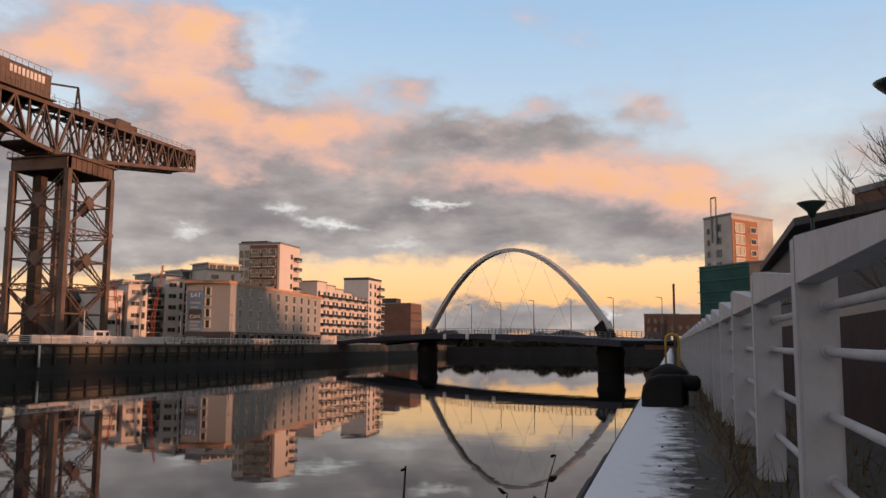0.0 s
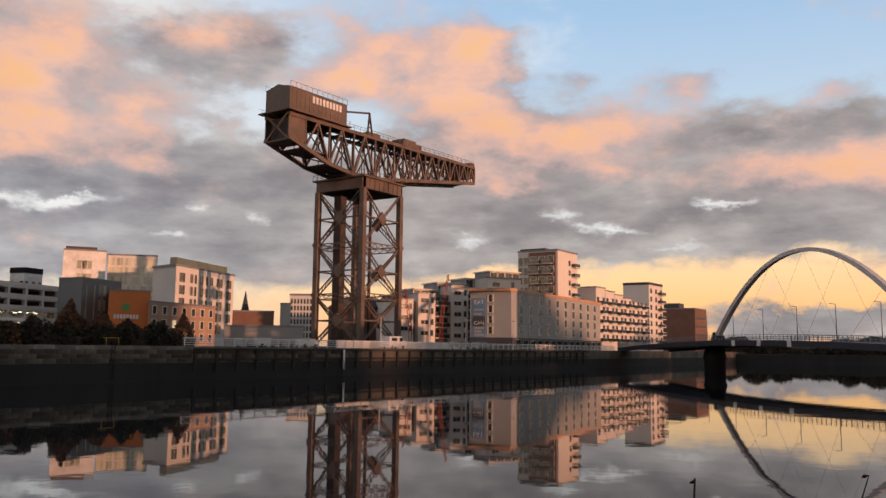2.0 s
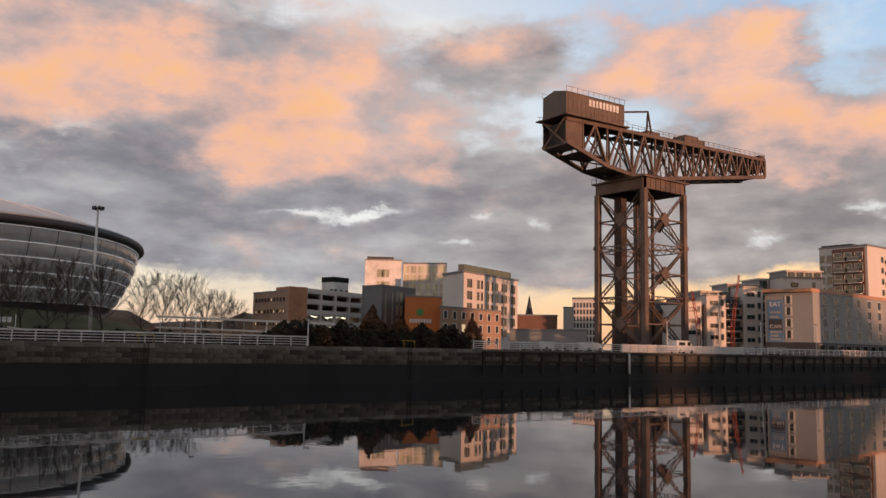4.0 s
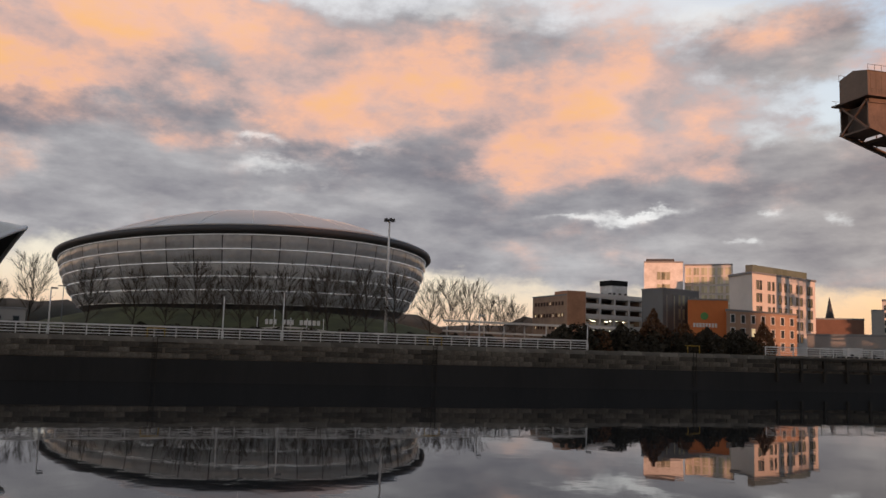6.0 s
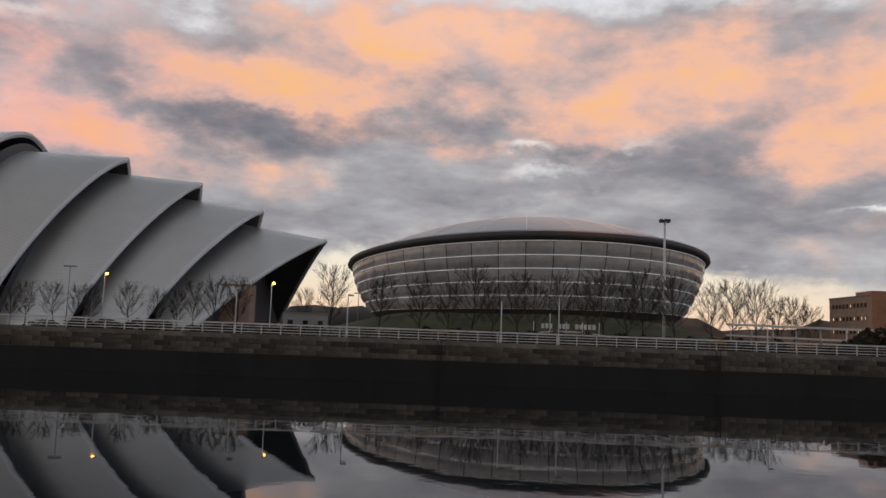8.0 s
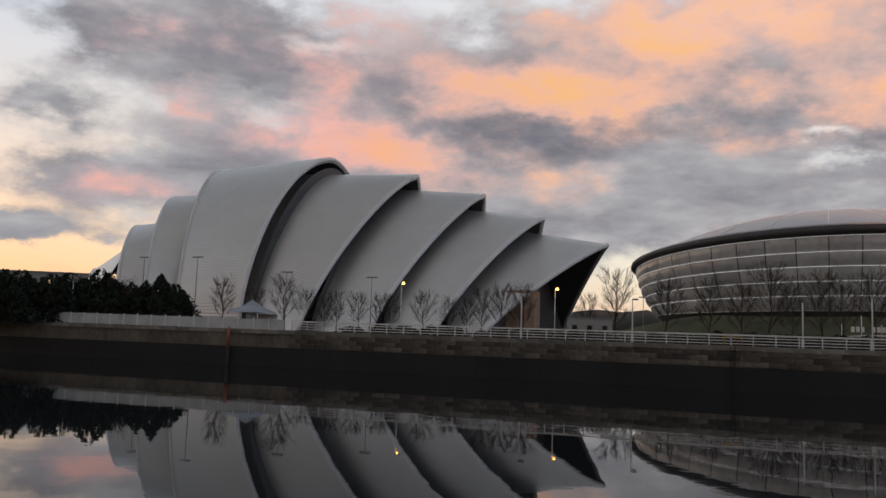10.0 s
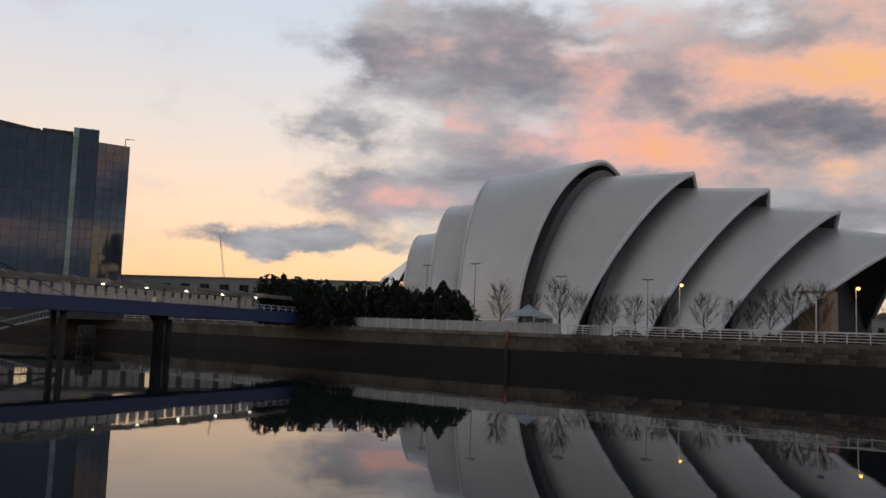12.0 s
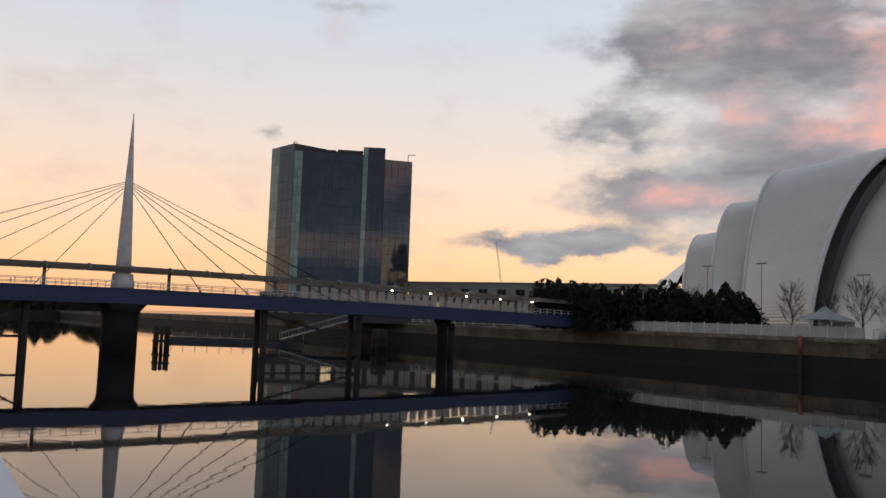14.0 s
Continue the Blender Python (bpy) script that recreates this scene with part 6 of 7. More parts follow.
# trees
def bare_tree(name, h, seed, spread=0.36, mat=None):
    """A winter tree: tapered trunk, forking limbs and a haze of fine twigs."""
    rng = random.Random(seed)
    ob = thing(name, "leafless winter tree with a fine dark crown", "tree", None, "bare quay trees")
    limbs, twigs, trunk = bmesh.new(), bmesh.new(), bmesh.new()
    lean = [(rng.uniform(-.015, .015) * h * k, rng.uniform(-.015, .015) * h * k, h * 0.2 * k) for k in range(5)]
    tube(trunk, [(0, 0, -0.2)] + lean[1:], [h * 0.018, h * 0.014, h * 0.011, h * 0.007, h * 0.003], 7)

    def bough(bm, p, d, length, r, sides):
        """One bent branch; gives back the points along it."""
        sway = Vector((rng.uniform(-1, 1), rng.uniform(-1, 1), rng.uniform(-1, 0.2))) * length * 0.07
        pts = [p, p + d * length * 0.5 + sway, p + d * length + Vector((0, 0, length * 0.12))]
        tube(bm, pts, [r, r * 0.75, r * 0.45], sides, caps=False)
        return pts

    def along(pts, k):
        return pts[0].lerp(pts[1], k * 2) if k < 0.5 else pts[1].lerp(pts[2], k * 2 - 1)

    def turned(d, amount, up):
        return (d + Vector((rng.gauss(0, amount), rng.gauss(0, amount), rng.gauss(up, amount * 0.6)))).normalized()

    for k in range(19):
        f = 0.2 + 0.034 * k
        z, w = h * f, max(0.12, 1 - ((f - 0.42) / 0.62) ** 2)
        j = min(3, int(f / 0.2))
        p = Vector(lean[j]).lerp(Vector(lean[min(4, j + 1)]), (f - 0.2 * j) / 0.2)
        ang, rise = k * 2.4 + rng.uniform(-.4, .4), 0.7 + 1.1 * f + rng.uniform(-.15, .15)
        d = Vector((math.cos(ang), math.sin(ang), rise)).normalized()
        limb = bough(limbs, p, d, h * spread * w * rng.uniform(0.8, 1.1), h * 0.0055 * (1.2 - f), 5)
        size = (limb[2] - limb[0]).length
        for _ in range(8):
            q = rng.uniform(0.22, 1.0)
            sub = bough(limbs, along(limb, q), turned(d, 0.42, 0.15), size * rng.uniform(0.3, 0.5), h * 0.0018, 4)
            for _ in range(8):
                bough(twigs, along(sub, rng.uniform(0.15, 1.0)), turned((sub[2] - sub[0]).normalized(), 0.45, 0.1), size * rng.uniform(0.14, 0.3), h * 0.0013, 3)
    top = max(v.co.z for v in twigs.verts)
    for b in (trunk, limbs, twigs):
        b.transform(Matrix.Scale(h / top, 4))
    part("trunk", trunk, mat or BARK, ob)
    part("branchwork", limbs, mat or BARK, ob)
    part("twig_crown", twigs, mat or BARK, ob)
    return ob


kinds = [bare_tree("bare_tree", 10.0, s) for s in (1, 2, 3)]
spots = [(98.6, 175, 12.5), (95.3, 165, 10.5), (92.6, 172, 11.5), (90.6, 160, 9.5), (88.9, 166, 12.8), (87.6, 160, 10), (85.9, 170, 12), (84.7, 162, 10.5), (82.9, 168, 12.5), (81.2, 160, 10.5), (80.2, 172, 13), (78.6, 165, 11), (77.6, 160, 12), (75.6, 170, 12.5), (73.2, 190, 16), (71.9, 200, 17), (70.5, 195, 16.5), (69.2, 205, 14), (68.2, 190, 12.5), (67.4, 200, 11),
         (125.0, 124, 8.2), (122.8, 128, 6.5), (121.0, 120, 8.4), (118.3, 124, 6.0), (117.5, 128, 6.6), (116.0, 122, 6.4), (114.6, 124, 6.4), (113.9, 130, 6.6), (111.6, 122, 7.0), (109.9, 126, 6.5), (107.6, 122, 7.6), (106.3, 128, 8.8), (104.8, 124, 9.0), (108.6, 130, 6.5), (119.6, 150, 8.0), (131.0, 128, 7.4), (100.4, 170, 10)]
for k, (b, d, h) in enumerate(spots):
    p = spot(b, d)
    base_z = FAR_TOP + (1.2 if 73 < b < 97 and d > 164 else 0.0)
    h *= 1.28 if k < 14 else 1.0
    m = Matrix.Translation((p.x, p.y, FAR_TOP)) @ Matrix.Rotation(k * 1.7, 4, "Z") @ Matrix.Scale(h / 10.0, 4)
    src = kinds[k % 3]
    if k < 3:
        src.matrix_basis = m
    else:
        t = copy_thing(src, m)
        t.scale = (h / 10.0,) * 3


def clump(name, label, pts, mat, seed, leaf=0.5, kind=""):
    """Heaps of many small leaves: each row is x, y, z, radius across, height."""
    rng = np.random.default_rng(seed)
    verts, faces = [], []
    for x, y, z, r, h in pts:
        n = int(90 * r * h / leaf / 2)
        for _ in range(n):
            a, e = rng.uniform(0, 2 * math.pi), rng.uniform(0, 1)
            k = rng.uniform(0.55, 1.05) * (1 + 0.2 * math.sin(a * 3 + x) + 0.15 * math.sin(a * 7 + y))
            rr = r * k * math.sqrt(max(0, 1 - e ** 3))
            c = np.array([x + rr * math.cos(a), y + rr * math.sin(a), z + e * h * (0.85 + 0.2 * math.sin(a * 2 + y))])
            u, v = rng.normal(size=3), rng.normal(size=3)
            u, v = u / np.linalg.norm(u) * leaf * rng.uniform(0.5, 1.2), v / np.linalg.norm(v) * leaf * rng.uniform(0.4, 0.9)
            i = len(verts)
            verts += [tuple(c - u), tuple(c + v), tuple(c + u), tuple(c - v)]
            faces.append((i, i + 1, i + 2, i + 3))
    me = bpy.data.meshes.new(name)
    me.from_pydata(verts, [], faces)
    me.materials.append(mat)
    return tagged(new(name, me), label, "shrub" if "shrub" in name else "tree", kind=kind)


rng = random.Random(5)
# evergreen belt beside the auditorium
for k in range(15):
    b = 140.3 - k * 0.9
    p = spot(b, 127 + (k % 3) * 4 + rng.uniform(-1, 1))
    h = 7.0 + rng.uniform(-0.8, 0.9)
    tree = thing("evergreen_tree", "dense dark evergreen tree in a belt", "tree", None, "evergreen belt")
    bm = bmesh.new()
    tube(bm, [(p.x, p.y, FAR_TOP - 0.1), (p.x, p.y, FAR_TOP + h * 0.8)], [0.18, 0.05], 6)
    part("trunk", bm, BARK, tree)
    crown = clump("crown", "", [(p.x, p.y, FAR_TOP + 0.1, 2.7, h * 0.8), (p.x + 0.8, p.y - 0.5, FAR_TOP + h * 0.35, 2.2, h * 0.62)], LEAF, k, 0.3)
    for key in list(crown.keys()):
        del crown[key]
    crown.parent = tree
# thickets on the quay between the railings
clump("shrub_thicket", "dark leafless thicket on the quay edge", [(-92.5 - 3 * abs(math.sin(k * 1.3)), 44.5 + 1.75 * k, FAR_TOP - 0.2, 2.4, 2.2 + 1.3 * abs(math.sin(k * 0.9))) for k in range(17)], SHRUB, 3, 0.26, "stuff")
for k, (b, d, h, r) in enumerate(((58.2, 112, 5.4, 2.2), (56.2, 116, 3.8, 2.2), (51.4, 126, 4.6, 1.8), (61.6, 106, 2.4, 1.5))):
    p = spot(b, d)
    clump("russet_shrub", "rounded russet shrub with winter leaves", [(p.x, p.y, FAR_TOP, r, h)], RUSSET, 20 + k, 0.22)
clump("shrub_border", "low brown shrub border behind the railing", [(-97 - 3 * math.sin(k), -48 + k * 2.9, FAR_TOP - 0.1, 1.8, 0.9 + 0.5 * abs(math.sin(k * 2.1))) for k in range(42)], SHRUB, 8, 0.2, "stuff")
clump("shrub_border", "russet shrub border below the grass bank", [(-150 + 5 * math.sin(k), -8 + k * 2.6, FAR_TOP - 0.1, 2.2, 1.6 + 0.8 * abs(math.sin(k * 1.7))) for k in range(26)], SHRUB, 9, 0.26, "stuff")
clump("tree_line", "distant leafless trees downstream", [(-130 + 9 * k, -665 + 8 * math.sin(k), 3, 9, 13 + 5 * math.sin(k * 1.4)) for k in range(22)], SHRUB, 10, 1.4, "stuff")
clump("tree_line", "distant trees beyond the road bridge", [(-96 + 9 * k, 350 + 6 * math.sin(k), 3.4, 6, 3.5 + 1.5 * math.sin(k * 1.4)) for k in range(15)], SHRUB, 11, 0.9, "stuff")


def van(x, y, mat, label, length=5.0, height=2.2, turn=0):
    ob = thing("van", label, "van", Matrix.Translation((x, y, FAR_TOP)) @ Matrix.Rotation(radians(turn), 4, "Z"))
    bm = bmesh.new()
    prof = [(-length / 2, 0.35), (length / 2, 0.35), (length / 2, 1.15), (length * 0.36, 1.3), (length * 0.22, height), (-length / 2, height)]
    a = [bm.verts.new((0.95, p, q)) for p, q in prof]
    b = [bm.verts.new((-0.95, p, q)) for p, q in prof]
    for i in range(6):
        bm.faces.new((a[i], a[(i + 1) % 6], b[(i + 1) % 6], b[i]))
    bm.faces.new(a)
    bm.faces.new(b[::-1])
    bmesh.ops.recalc_face_normals(bm, faces=bm.faces)
    part("body", bm, mat, ob)
    bm = bmesh.new()
    box(bm, (0.94, length * 0.1, 1.3), (0.97, length * 0.27, height - 0.25))
    box(bm, (0.94, -length * 0.38, 1.35), (0.97, -length * 0.05, height - 0.3))
    part("window", bm, GLASS, ob)
    for s in (-1, 1):
        for y2 in (-length * 0.3, length * 0.32):
            bm = bmesh.new()
            tube(bm, [(s * 0.75, y2, 0.35), (s * 0.98, y2, 0.35)], 0.35, 12)
            part("wheel", bm, BLACK, ob)
    return ob


x, y = by(31.0 + 6.5, -93)
van(x, y, WHITE, "white van parked behind the quay railing")
for b, d in ((51.4, 150), (47.2, 140), (46.2, 141), (45.0, 142), (43.4, 146), (62.9, 128), (65.6, 122), (101, 150), (33, 170), (31.6, 172)):
    p = spot(b, d)
    van(p.x, p.y, WHITE if b in (62.9, 46.2, 43.4) else GREY_CLAD, "small parked car on the quay road", 4.2, 1.5 if b != 62.9 else 2.2)
# blue kiosk and white marquee
p = spot(64.6, 118, FAR_TOP)
kiosk = thing("kiosk", "small bright blue kiosk on the quay", "kiosk", Matrix.Translation(p))
part("body", box(bmesh.new(), (-0.9, -0.9, 0), (0.9, 0.9, 1.9)), material("bright_blue_paint", (0.02, 0.13, 0.36), 0.5), kiosk)
part("roof", box(bmesh.new(), (-1.0, -1.0, 1.9), (1.0, 1.0, 2.05)), NAVY, kiosk)
p = spot(123.1, 118, FAR_TOP)
tent = thing("marquee", "small grey-white marquee with a peaked roof", "marquee", Matrix.Translation(p))
bm = bmesh.new()
v = [bm.verts.new(c) for c in ((-2.6, -2.6, 2.3), (2.6, -2.6, 2.3), (2.6, 2.6, 2.3), (-2.6, 2.6, 2.3))]
t = [bm.verts.new(c) for c in ((-0.9, -0.9, 3.2), (0.9, -0.9, 3.2), (0.9, 0.9, 3.2), (-0.9, 0.9, 3.2))]
for i in range(4):
    bm.faces.new((v[i], v[(i + 1) % 4], t[(i + 1) % 4], t[i]))
top = bm.verts.new((0, 0, 4.1))
for i in range(4):
    bm.faces.new((t[i], t[(i + 1) % 4], top))
part("canopy", bm, material("grey_canvas", (0.30, 0.33, 0.37), 0.8), tent)
for sx in (-2.5, 2.5):
    for sy in (-2.5, 2.5):
        part("pole", (lambda q: (tube(q, [(sx, sy, 0), (sx, sy, 2.3)], 0.06, 6), q)[1])(bmesh.new()), WHITE, tent)
part("side_sheet", box(bmesh.new(), (-2.5, -2.5, 0.1), (-2.45, 2.5, 2.2)), WHITE, tent)
# exhibition hall behind the evergreens, low kiosks
p0, p1 = spot(165, 240), spot(131.5, 250)
hall = block("exhibition_hall", "long low grey exhibition hall with a flat roof", [spot(150, 262)[:2], spot(132.5, 235)[:2], spot(132.5, 270)[:2], spot(150, 300)[:2]], 17.2, GREY_CLAD, roof=ROOF, slab=0.5, overhang=0.5)
windows(hall, spot(150, 262), spot(132.5, 235), 13.0, 12, 1, 3.0, 2.2, 3, 6.0, lit=0.3)
low = block("terminal", "low glazed hall with sloping roof lights", [spot(160, 190)[:2], spot(142.5, 170)[:2], spot(142.5, 186)[:2], spot(160, 206)[:2]], 10.2, DARK, slab=0.4)
windows(low, spot(160, 190), spot(142.5, 170), 5.6, 16, 1, 2.6, 3.2, 3, 1.0, glass=CANOPY, lit=0.1)
hut = block("entrance_lodge", "low grey service hut with a red door", [spot(101.8, 120)[:2], spot(98.8, 120)[:2], spot(98.8, 126)[:2], spot(101.8, 126)[:2]], 7.6, GREY_CLAD, slab=0.25)
windows(hut, spot(101.8, 120), spot(98.8, 120), 4.6, 3, 1, 0.9, 2.0, 3, 0.6, lit=0.0)
# entrance canopy with its sign, below the arena
p = spot(82.6, 158, FAR_TOP)
sign = thing("arena_sign", "low curved white entrance canopy with raised white lettering", "sign", Matrix.Translation(p) @ Matrix.Rotation(radians(82.6), 4, "Z"))
bm = bmesh.new()
pts = [(-9 + 18 * k / 16, -0.5, 1.5 + 0.9 * math.sin(math.pi * k / 16)) for k in range(17)]
for a, b in zip(pts, pts[1:]):
    beam(bm, a, b, 2.4, 0.3)
part("canopy", bm, PALE, sign)
for k in range(5):
    part("flag_pole", (lambda q: (tube(q, [(-6 + 3 * k, -1.2, 0), (-6 + 3 * k, -1.2, 4.2 + (k == 1) * 1.5)], 0.07, 6), q)[1])(bmesh.new()), WHITE, sign)
bm = bmesh.new()
for k, w in enumerate((.7, .7, .6, .0, .7, .7, .6, .0, .75, .75, .7, .75, .75)):
    if w:
        box(bm, (-4.6 + k * 0.78, -1.5, 2.9), (-4.6 + k * 0.78 + w * 0.8, -1.42, 3.8))
part("sign_bar", bm, WHITE, sign, "raised white letters as bars")
# covered walkway before the car park
walkway = thing("covered_walkway", "long pale covered walkway on thin posts", "walkway", Matrix.Translation(spot(66, 140, FAR_TOP)))
inv = walkway.matrix_basis.inverted()
a, b = spot(72, 165, 0), spot(60.5, 140, 0)
bm = bmesh.new()
beam(bm, a + Vector((0, 0, 9.2)), b + Vector((0, 0, 8.0)), 2.5, 0.35)
beam(bm, a + Vector((0, 0, 7.2)), b + Vector((0, 0, 6.3)), 2.5, 0.3)
part("roof", bm, PALE, walkway, at=inv)
for k in range(9):
    c = a.lerp(b, k / 8)
    part("post", (lambda q: (tube(q, [(c.x, c.y, FAR_TOP - 0.1), (c.x, c.y, 8.2)], 0.12, 6), q)[1])(bmesh.new()), WHITE, walkway, at=inv)


def site_crane(b, d, h, lean, mat, label):
    p = spot(b, d, FAR_TOP)
    ob = thing("site_crane", label, "crane", Matrix.Translation(p) @ Matrix.Rotation(radians(b), 4, "Z"))
    for n, (a, c) in enumerate((((0, 0, 0), (0, 0, h * 0.35)), ((0, 0, h * 0.35), (lean, 0, h)))):
        bm = bmesh.new()
        a, c = Vector(a), Vector(c)
        for s in ((-.35, -.35), (.35, -.35), (.35, .35), (-.35, .35)):
            o = Vector((s[0], s[1], 0))
            beam(bm, a + o, c + o * (0.3 if n else 1), 0.14)
        for k in range(10):
            q, r = a.lerp(c, k / 10), a.lerp(c, (k + 1) / 10)
            s = 0.35 if k % 2 else -0.35
            beam(bm, q + Vector((s, -.35, 0)), r + Vector((-s, -.35, 0)), 0.09)
        part("boom" if n else "mast", bm, mat, ob)


RED = material("red_crane_paint", (0.32, 0.06, 0.03), 0.6)
site_crane(36.4, 200, 14.2, -1.4, RED, "slim red lattice crane on a building site")
site_crane(34.3, 205, 18.2, 1.6, RED, "slim rust-red lattice crane on a building site")
site_crane(143.6, 330, 33, -3.0, WHITE, "distant pale luffing crane")

# landing stage with its gangway, beyond the footbridge
stage = thing("landing_stage", "floating landing stage with a sloping steel gangway", "landing stage", Matrix.Translation(spot(161.5, 150, 0)))
inv = stage.matrix_basis.inverted()
a, b = spot(165.5, 150, 0.3), spot(157.0, 146, 0.3)
bm = bmesh.new()
beam(bm, a, b, 3.0, 0.9)
part("pontoon", bm, DARK, stage, at=inv)
for k in range(12):
    c = a.lerp(b, k / 11)
    part("rail_post", (lambda q: (beam(q, c + Vector((0, 0, 0.4)), c + Vector((0, 0, 1.5)), 0.08), q)[1])(bmesh.new()), ROOF, stage, at=inv)
bm = bmesh.new()
p, q = spot(158.5, 144, 0.9), spot(153.8, 152, 4.6)
for h in (0.0, 1.1):
    for s in (-0.6, 0.6):
        beam(bm, p + Vector((0, s, h)), q + Vector((0, s, h)), 0.12)
for k in range(13):
    c = p.lerp(q, k / 12)
    for s in (-0.6, 0.6):
        beam(bm, c + Vector((0, s, 0)), c + Vector((0, s, 1.1)), 0.08)
beam(bm, p, q, 1.2, 0.1)
part("gangway", bm, ROOF, stage, "sloping steel gangway", at=inv)
# a second railing line on the downstream quay
railing("quay_railing", "pale railing on the quay beyond the footbridge", RX, -420, -100, FAR_TOP, 1.15, 3.2, 3)

# ---- near quay ----
def snow_material():
    m = material("snowy_concrete", (0.05, 0.044, 0.036), 0.9, 0, 0.45, 3.0, 0.5)
    nt = m.node_tree
    b = nt.nodes["Principled BSDF"]
    old = b.inputs["Base Color"].links[0].from_socket
    tc, sep, n, add, mr, mix = (nt.nodes.new(k) for k in ("ShaderNodeTexCoord", "ShaderNodeSeparateXYZ", "ShaderNodeTexNoise", "ShaderNodeMath", "ShaderNodeMapRange", "ShaderNodeMix"))
    nt.links.new(tc.outputs["Object"], sep.inputs[0])
    n.inputs["Scale"].default_value, n.inputs["Detail"].default_value, n.inputs["Roughness"].default_value = 5.0, 9, 0.72
    nt.links.new(tc.outputs["Object"], n.inputs["Vector"])
    add.operation = "MULTIPLY_ADD"  # snow lies on the outer part of the ledge
    nt.links.new(sep.outputs["X"], add.inputs[0])
    add.inputs[1].default_value = -0.95
    nt.links.new(n.outputs["Fac"], add.inputs[2])
    mr.inputs["From Min"].default_value, mr.inputs["From Max"].default_value = 0.40, 0.62
    nt.links.new(add.outputs[0], mr.inputs["Value"])
    mix.data_type = "RGBA"
    nt.links.new(mr.outputs[0], mix.inputs["Factor"])
    nt.links.new(old, mix.inputs["A"])
    mix.inputs["B"].default_value = (0.74, 0.77, 0.84, 1)
    nt.links.new(mix.outputs["Result"], b.inputs["Base Color"])
    return m


SNOWY = snow_material()
ledge = bpy.data.objects["pavement"]
ledge.data.materials.clear()
ledge.data.materials.append(SNOWY)
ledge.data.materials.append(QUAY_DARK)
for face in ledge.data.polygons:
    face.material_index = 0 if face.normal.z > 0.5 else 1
rng = random.Random(3)
lip = thing("quay_lip", "worn stone lip along the near quay edge", "coping", Matrix.Translation((NEAR_EDGE, 0, NEAR_TOP)))
for k in range(40):
    bm = bmesh.new()
    y = 0.4 + k * 1.15
    box(bm, (-0.03 + rng.uniform(-.015, .015), y, -0.45), (0.002, y + 1.13, -0.004 + rng.uniform(-.006, .004)))
    bmesh.ops.bevel(bm, geom=bm.edges[:], offset=0.015, segments=1, affect="EDGES")
    part("coping_stone", bm, QUAY_DARK, lip)
# loose dirt, stones and dead grass at the foot of the fence
bm = bmesh.new()
for k in range(160):
    x, y = rng.uniform(-0.1, 1.5), rng.uniform(1.2, 14)
    s = rng.uniform(0.004, 0.016)
    bmesh.ops.create_icosphere(bm, subdivisions=1, radius=s, matrix=Matrix.Translation((x, y, NEAR_TOP + s * 0.4)) @ Matrix.Diagonal((1, 1.3, 0.6, 1)))
tagged(part("gravel", bm, material("dark_gravel", (0.045, 0.04, 0.035), 0.95)), "loose dark stones on the quay edge", "gravel", kind="stuff")
bm = bmesh.new()
for k in range(1500):
    c = rng.choice((0.34, 0.42, 0.60, 0.85, 1.1))
    x, y = c + rng.gauss(0, 0.07), rng.uniform(1.2, 16)
    h, a = rng.uniform(0.05, 0.24), rng.uniform(0, 6.28)
    v = [bm.verts.new((x + math.cos(a) * 0.006, y + math.sin(a) * 0.006, NEAR_TOP)), bm.verts.new((x - math.cos(a) * 0.006, y - math.sin(a) * 0.006, NEAR_TOP)), bm.verts.new((x + rng.gauss(0, 0.09), y + rng.gauss(0, 0.09), NEAR_TOP + h))]
    bm.faces.new(v)
tagged(part("dead_grass", bm, material("dead_grass", (0.11, 0.075, 0.035), 0.95)), "tufts of dead brown grass along the fence", "grass", kind="stuff")


def guard_fence():
    x = 0.56
    ob = thing("guard_fence", "white painted concrete post fence with steel tube rails", "fence", Matrix.Translation((x, 0, NEAR_TOP)))
    step = 1.69
    paint = material("chipped_white_paint", (0.44, 0.45, 0.475), 0.6, 0, 0.15, 2.5, 0.25, second=(0.33, 0.33, 0.35))
    bm = bmesh.new()
    box(bm, (-0.105, -0.06, 0), (0.045, 0.06, 1.17))
    bmesh.ops.bevel(bm, geom=bm.edges[:], offset=0.012, segments=2, affect="EDGES")
    post = mesh_of("post", bm, paint)
    bm = bmesh.new()
    near, far = [[bm.verts.new((px, y, pz)) for px, pz in ((-0.102, 0.985), (-0.01, 0.985), (-0.01, z), (-0.102, z))] for y, z in ((0.055, 1.03), (step - 0.055, 1.166))]
    for i in range(4):
        bm.faces.new((near[i], near[(i + 1) % 4], far[(i + 1) % 4], far[i]))
    bm.faces.new(near[::-1])
    bm.faces.new(far)
    bmesh.ops.recalc_face_normals(bm, faces=bm.faces)
    top = mesh_of("top_rail", bm, paint)
    bm = bmesh.new()
    tube(bm, [(0.0, 0.04, 0), (0.0, step * 0.5, -0.006), (0.0, step - 0.04, 0)], 0.017, 8)
    for y in (0.065, step - 0.065):
        tube(bm, [(0, y - 0.012, 0), (0, y + 0.012, 0)], 0.028, 10)
    pipe = mesh_of("tube_rail", bm, paint)
    for k in range(-1, 30):
        y = 0.05 + k * step
        for name, me, z in [("post", post, 0), ("top_rail", top, 0)] + [("tube_rail", pipe, z) for z in (0.9, 0.73, 0.5, 0.26)]:
            o = new(name, me)
            o.parent = ob
            o.matrix_basis = Matrix.Translation((0, y, z))


guard_fence()


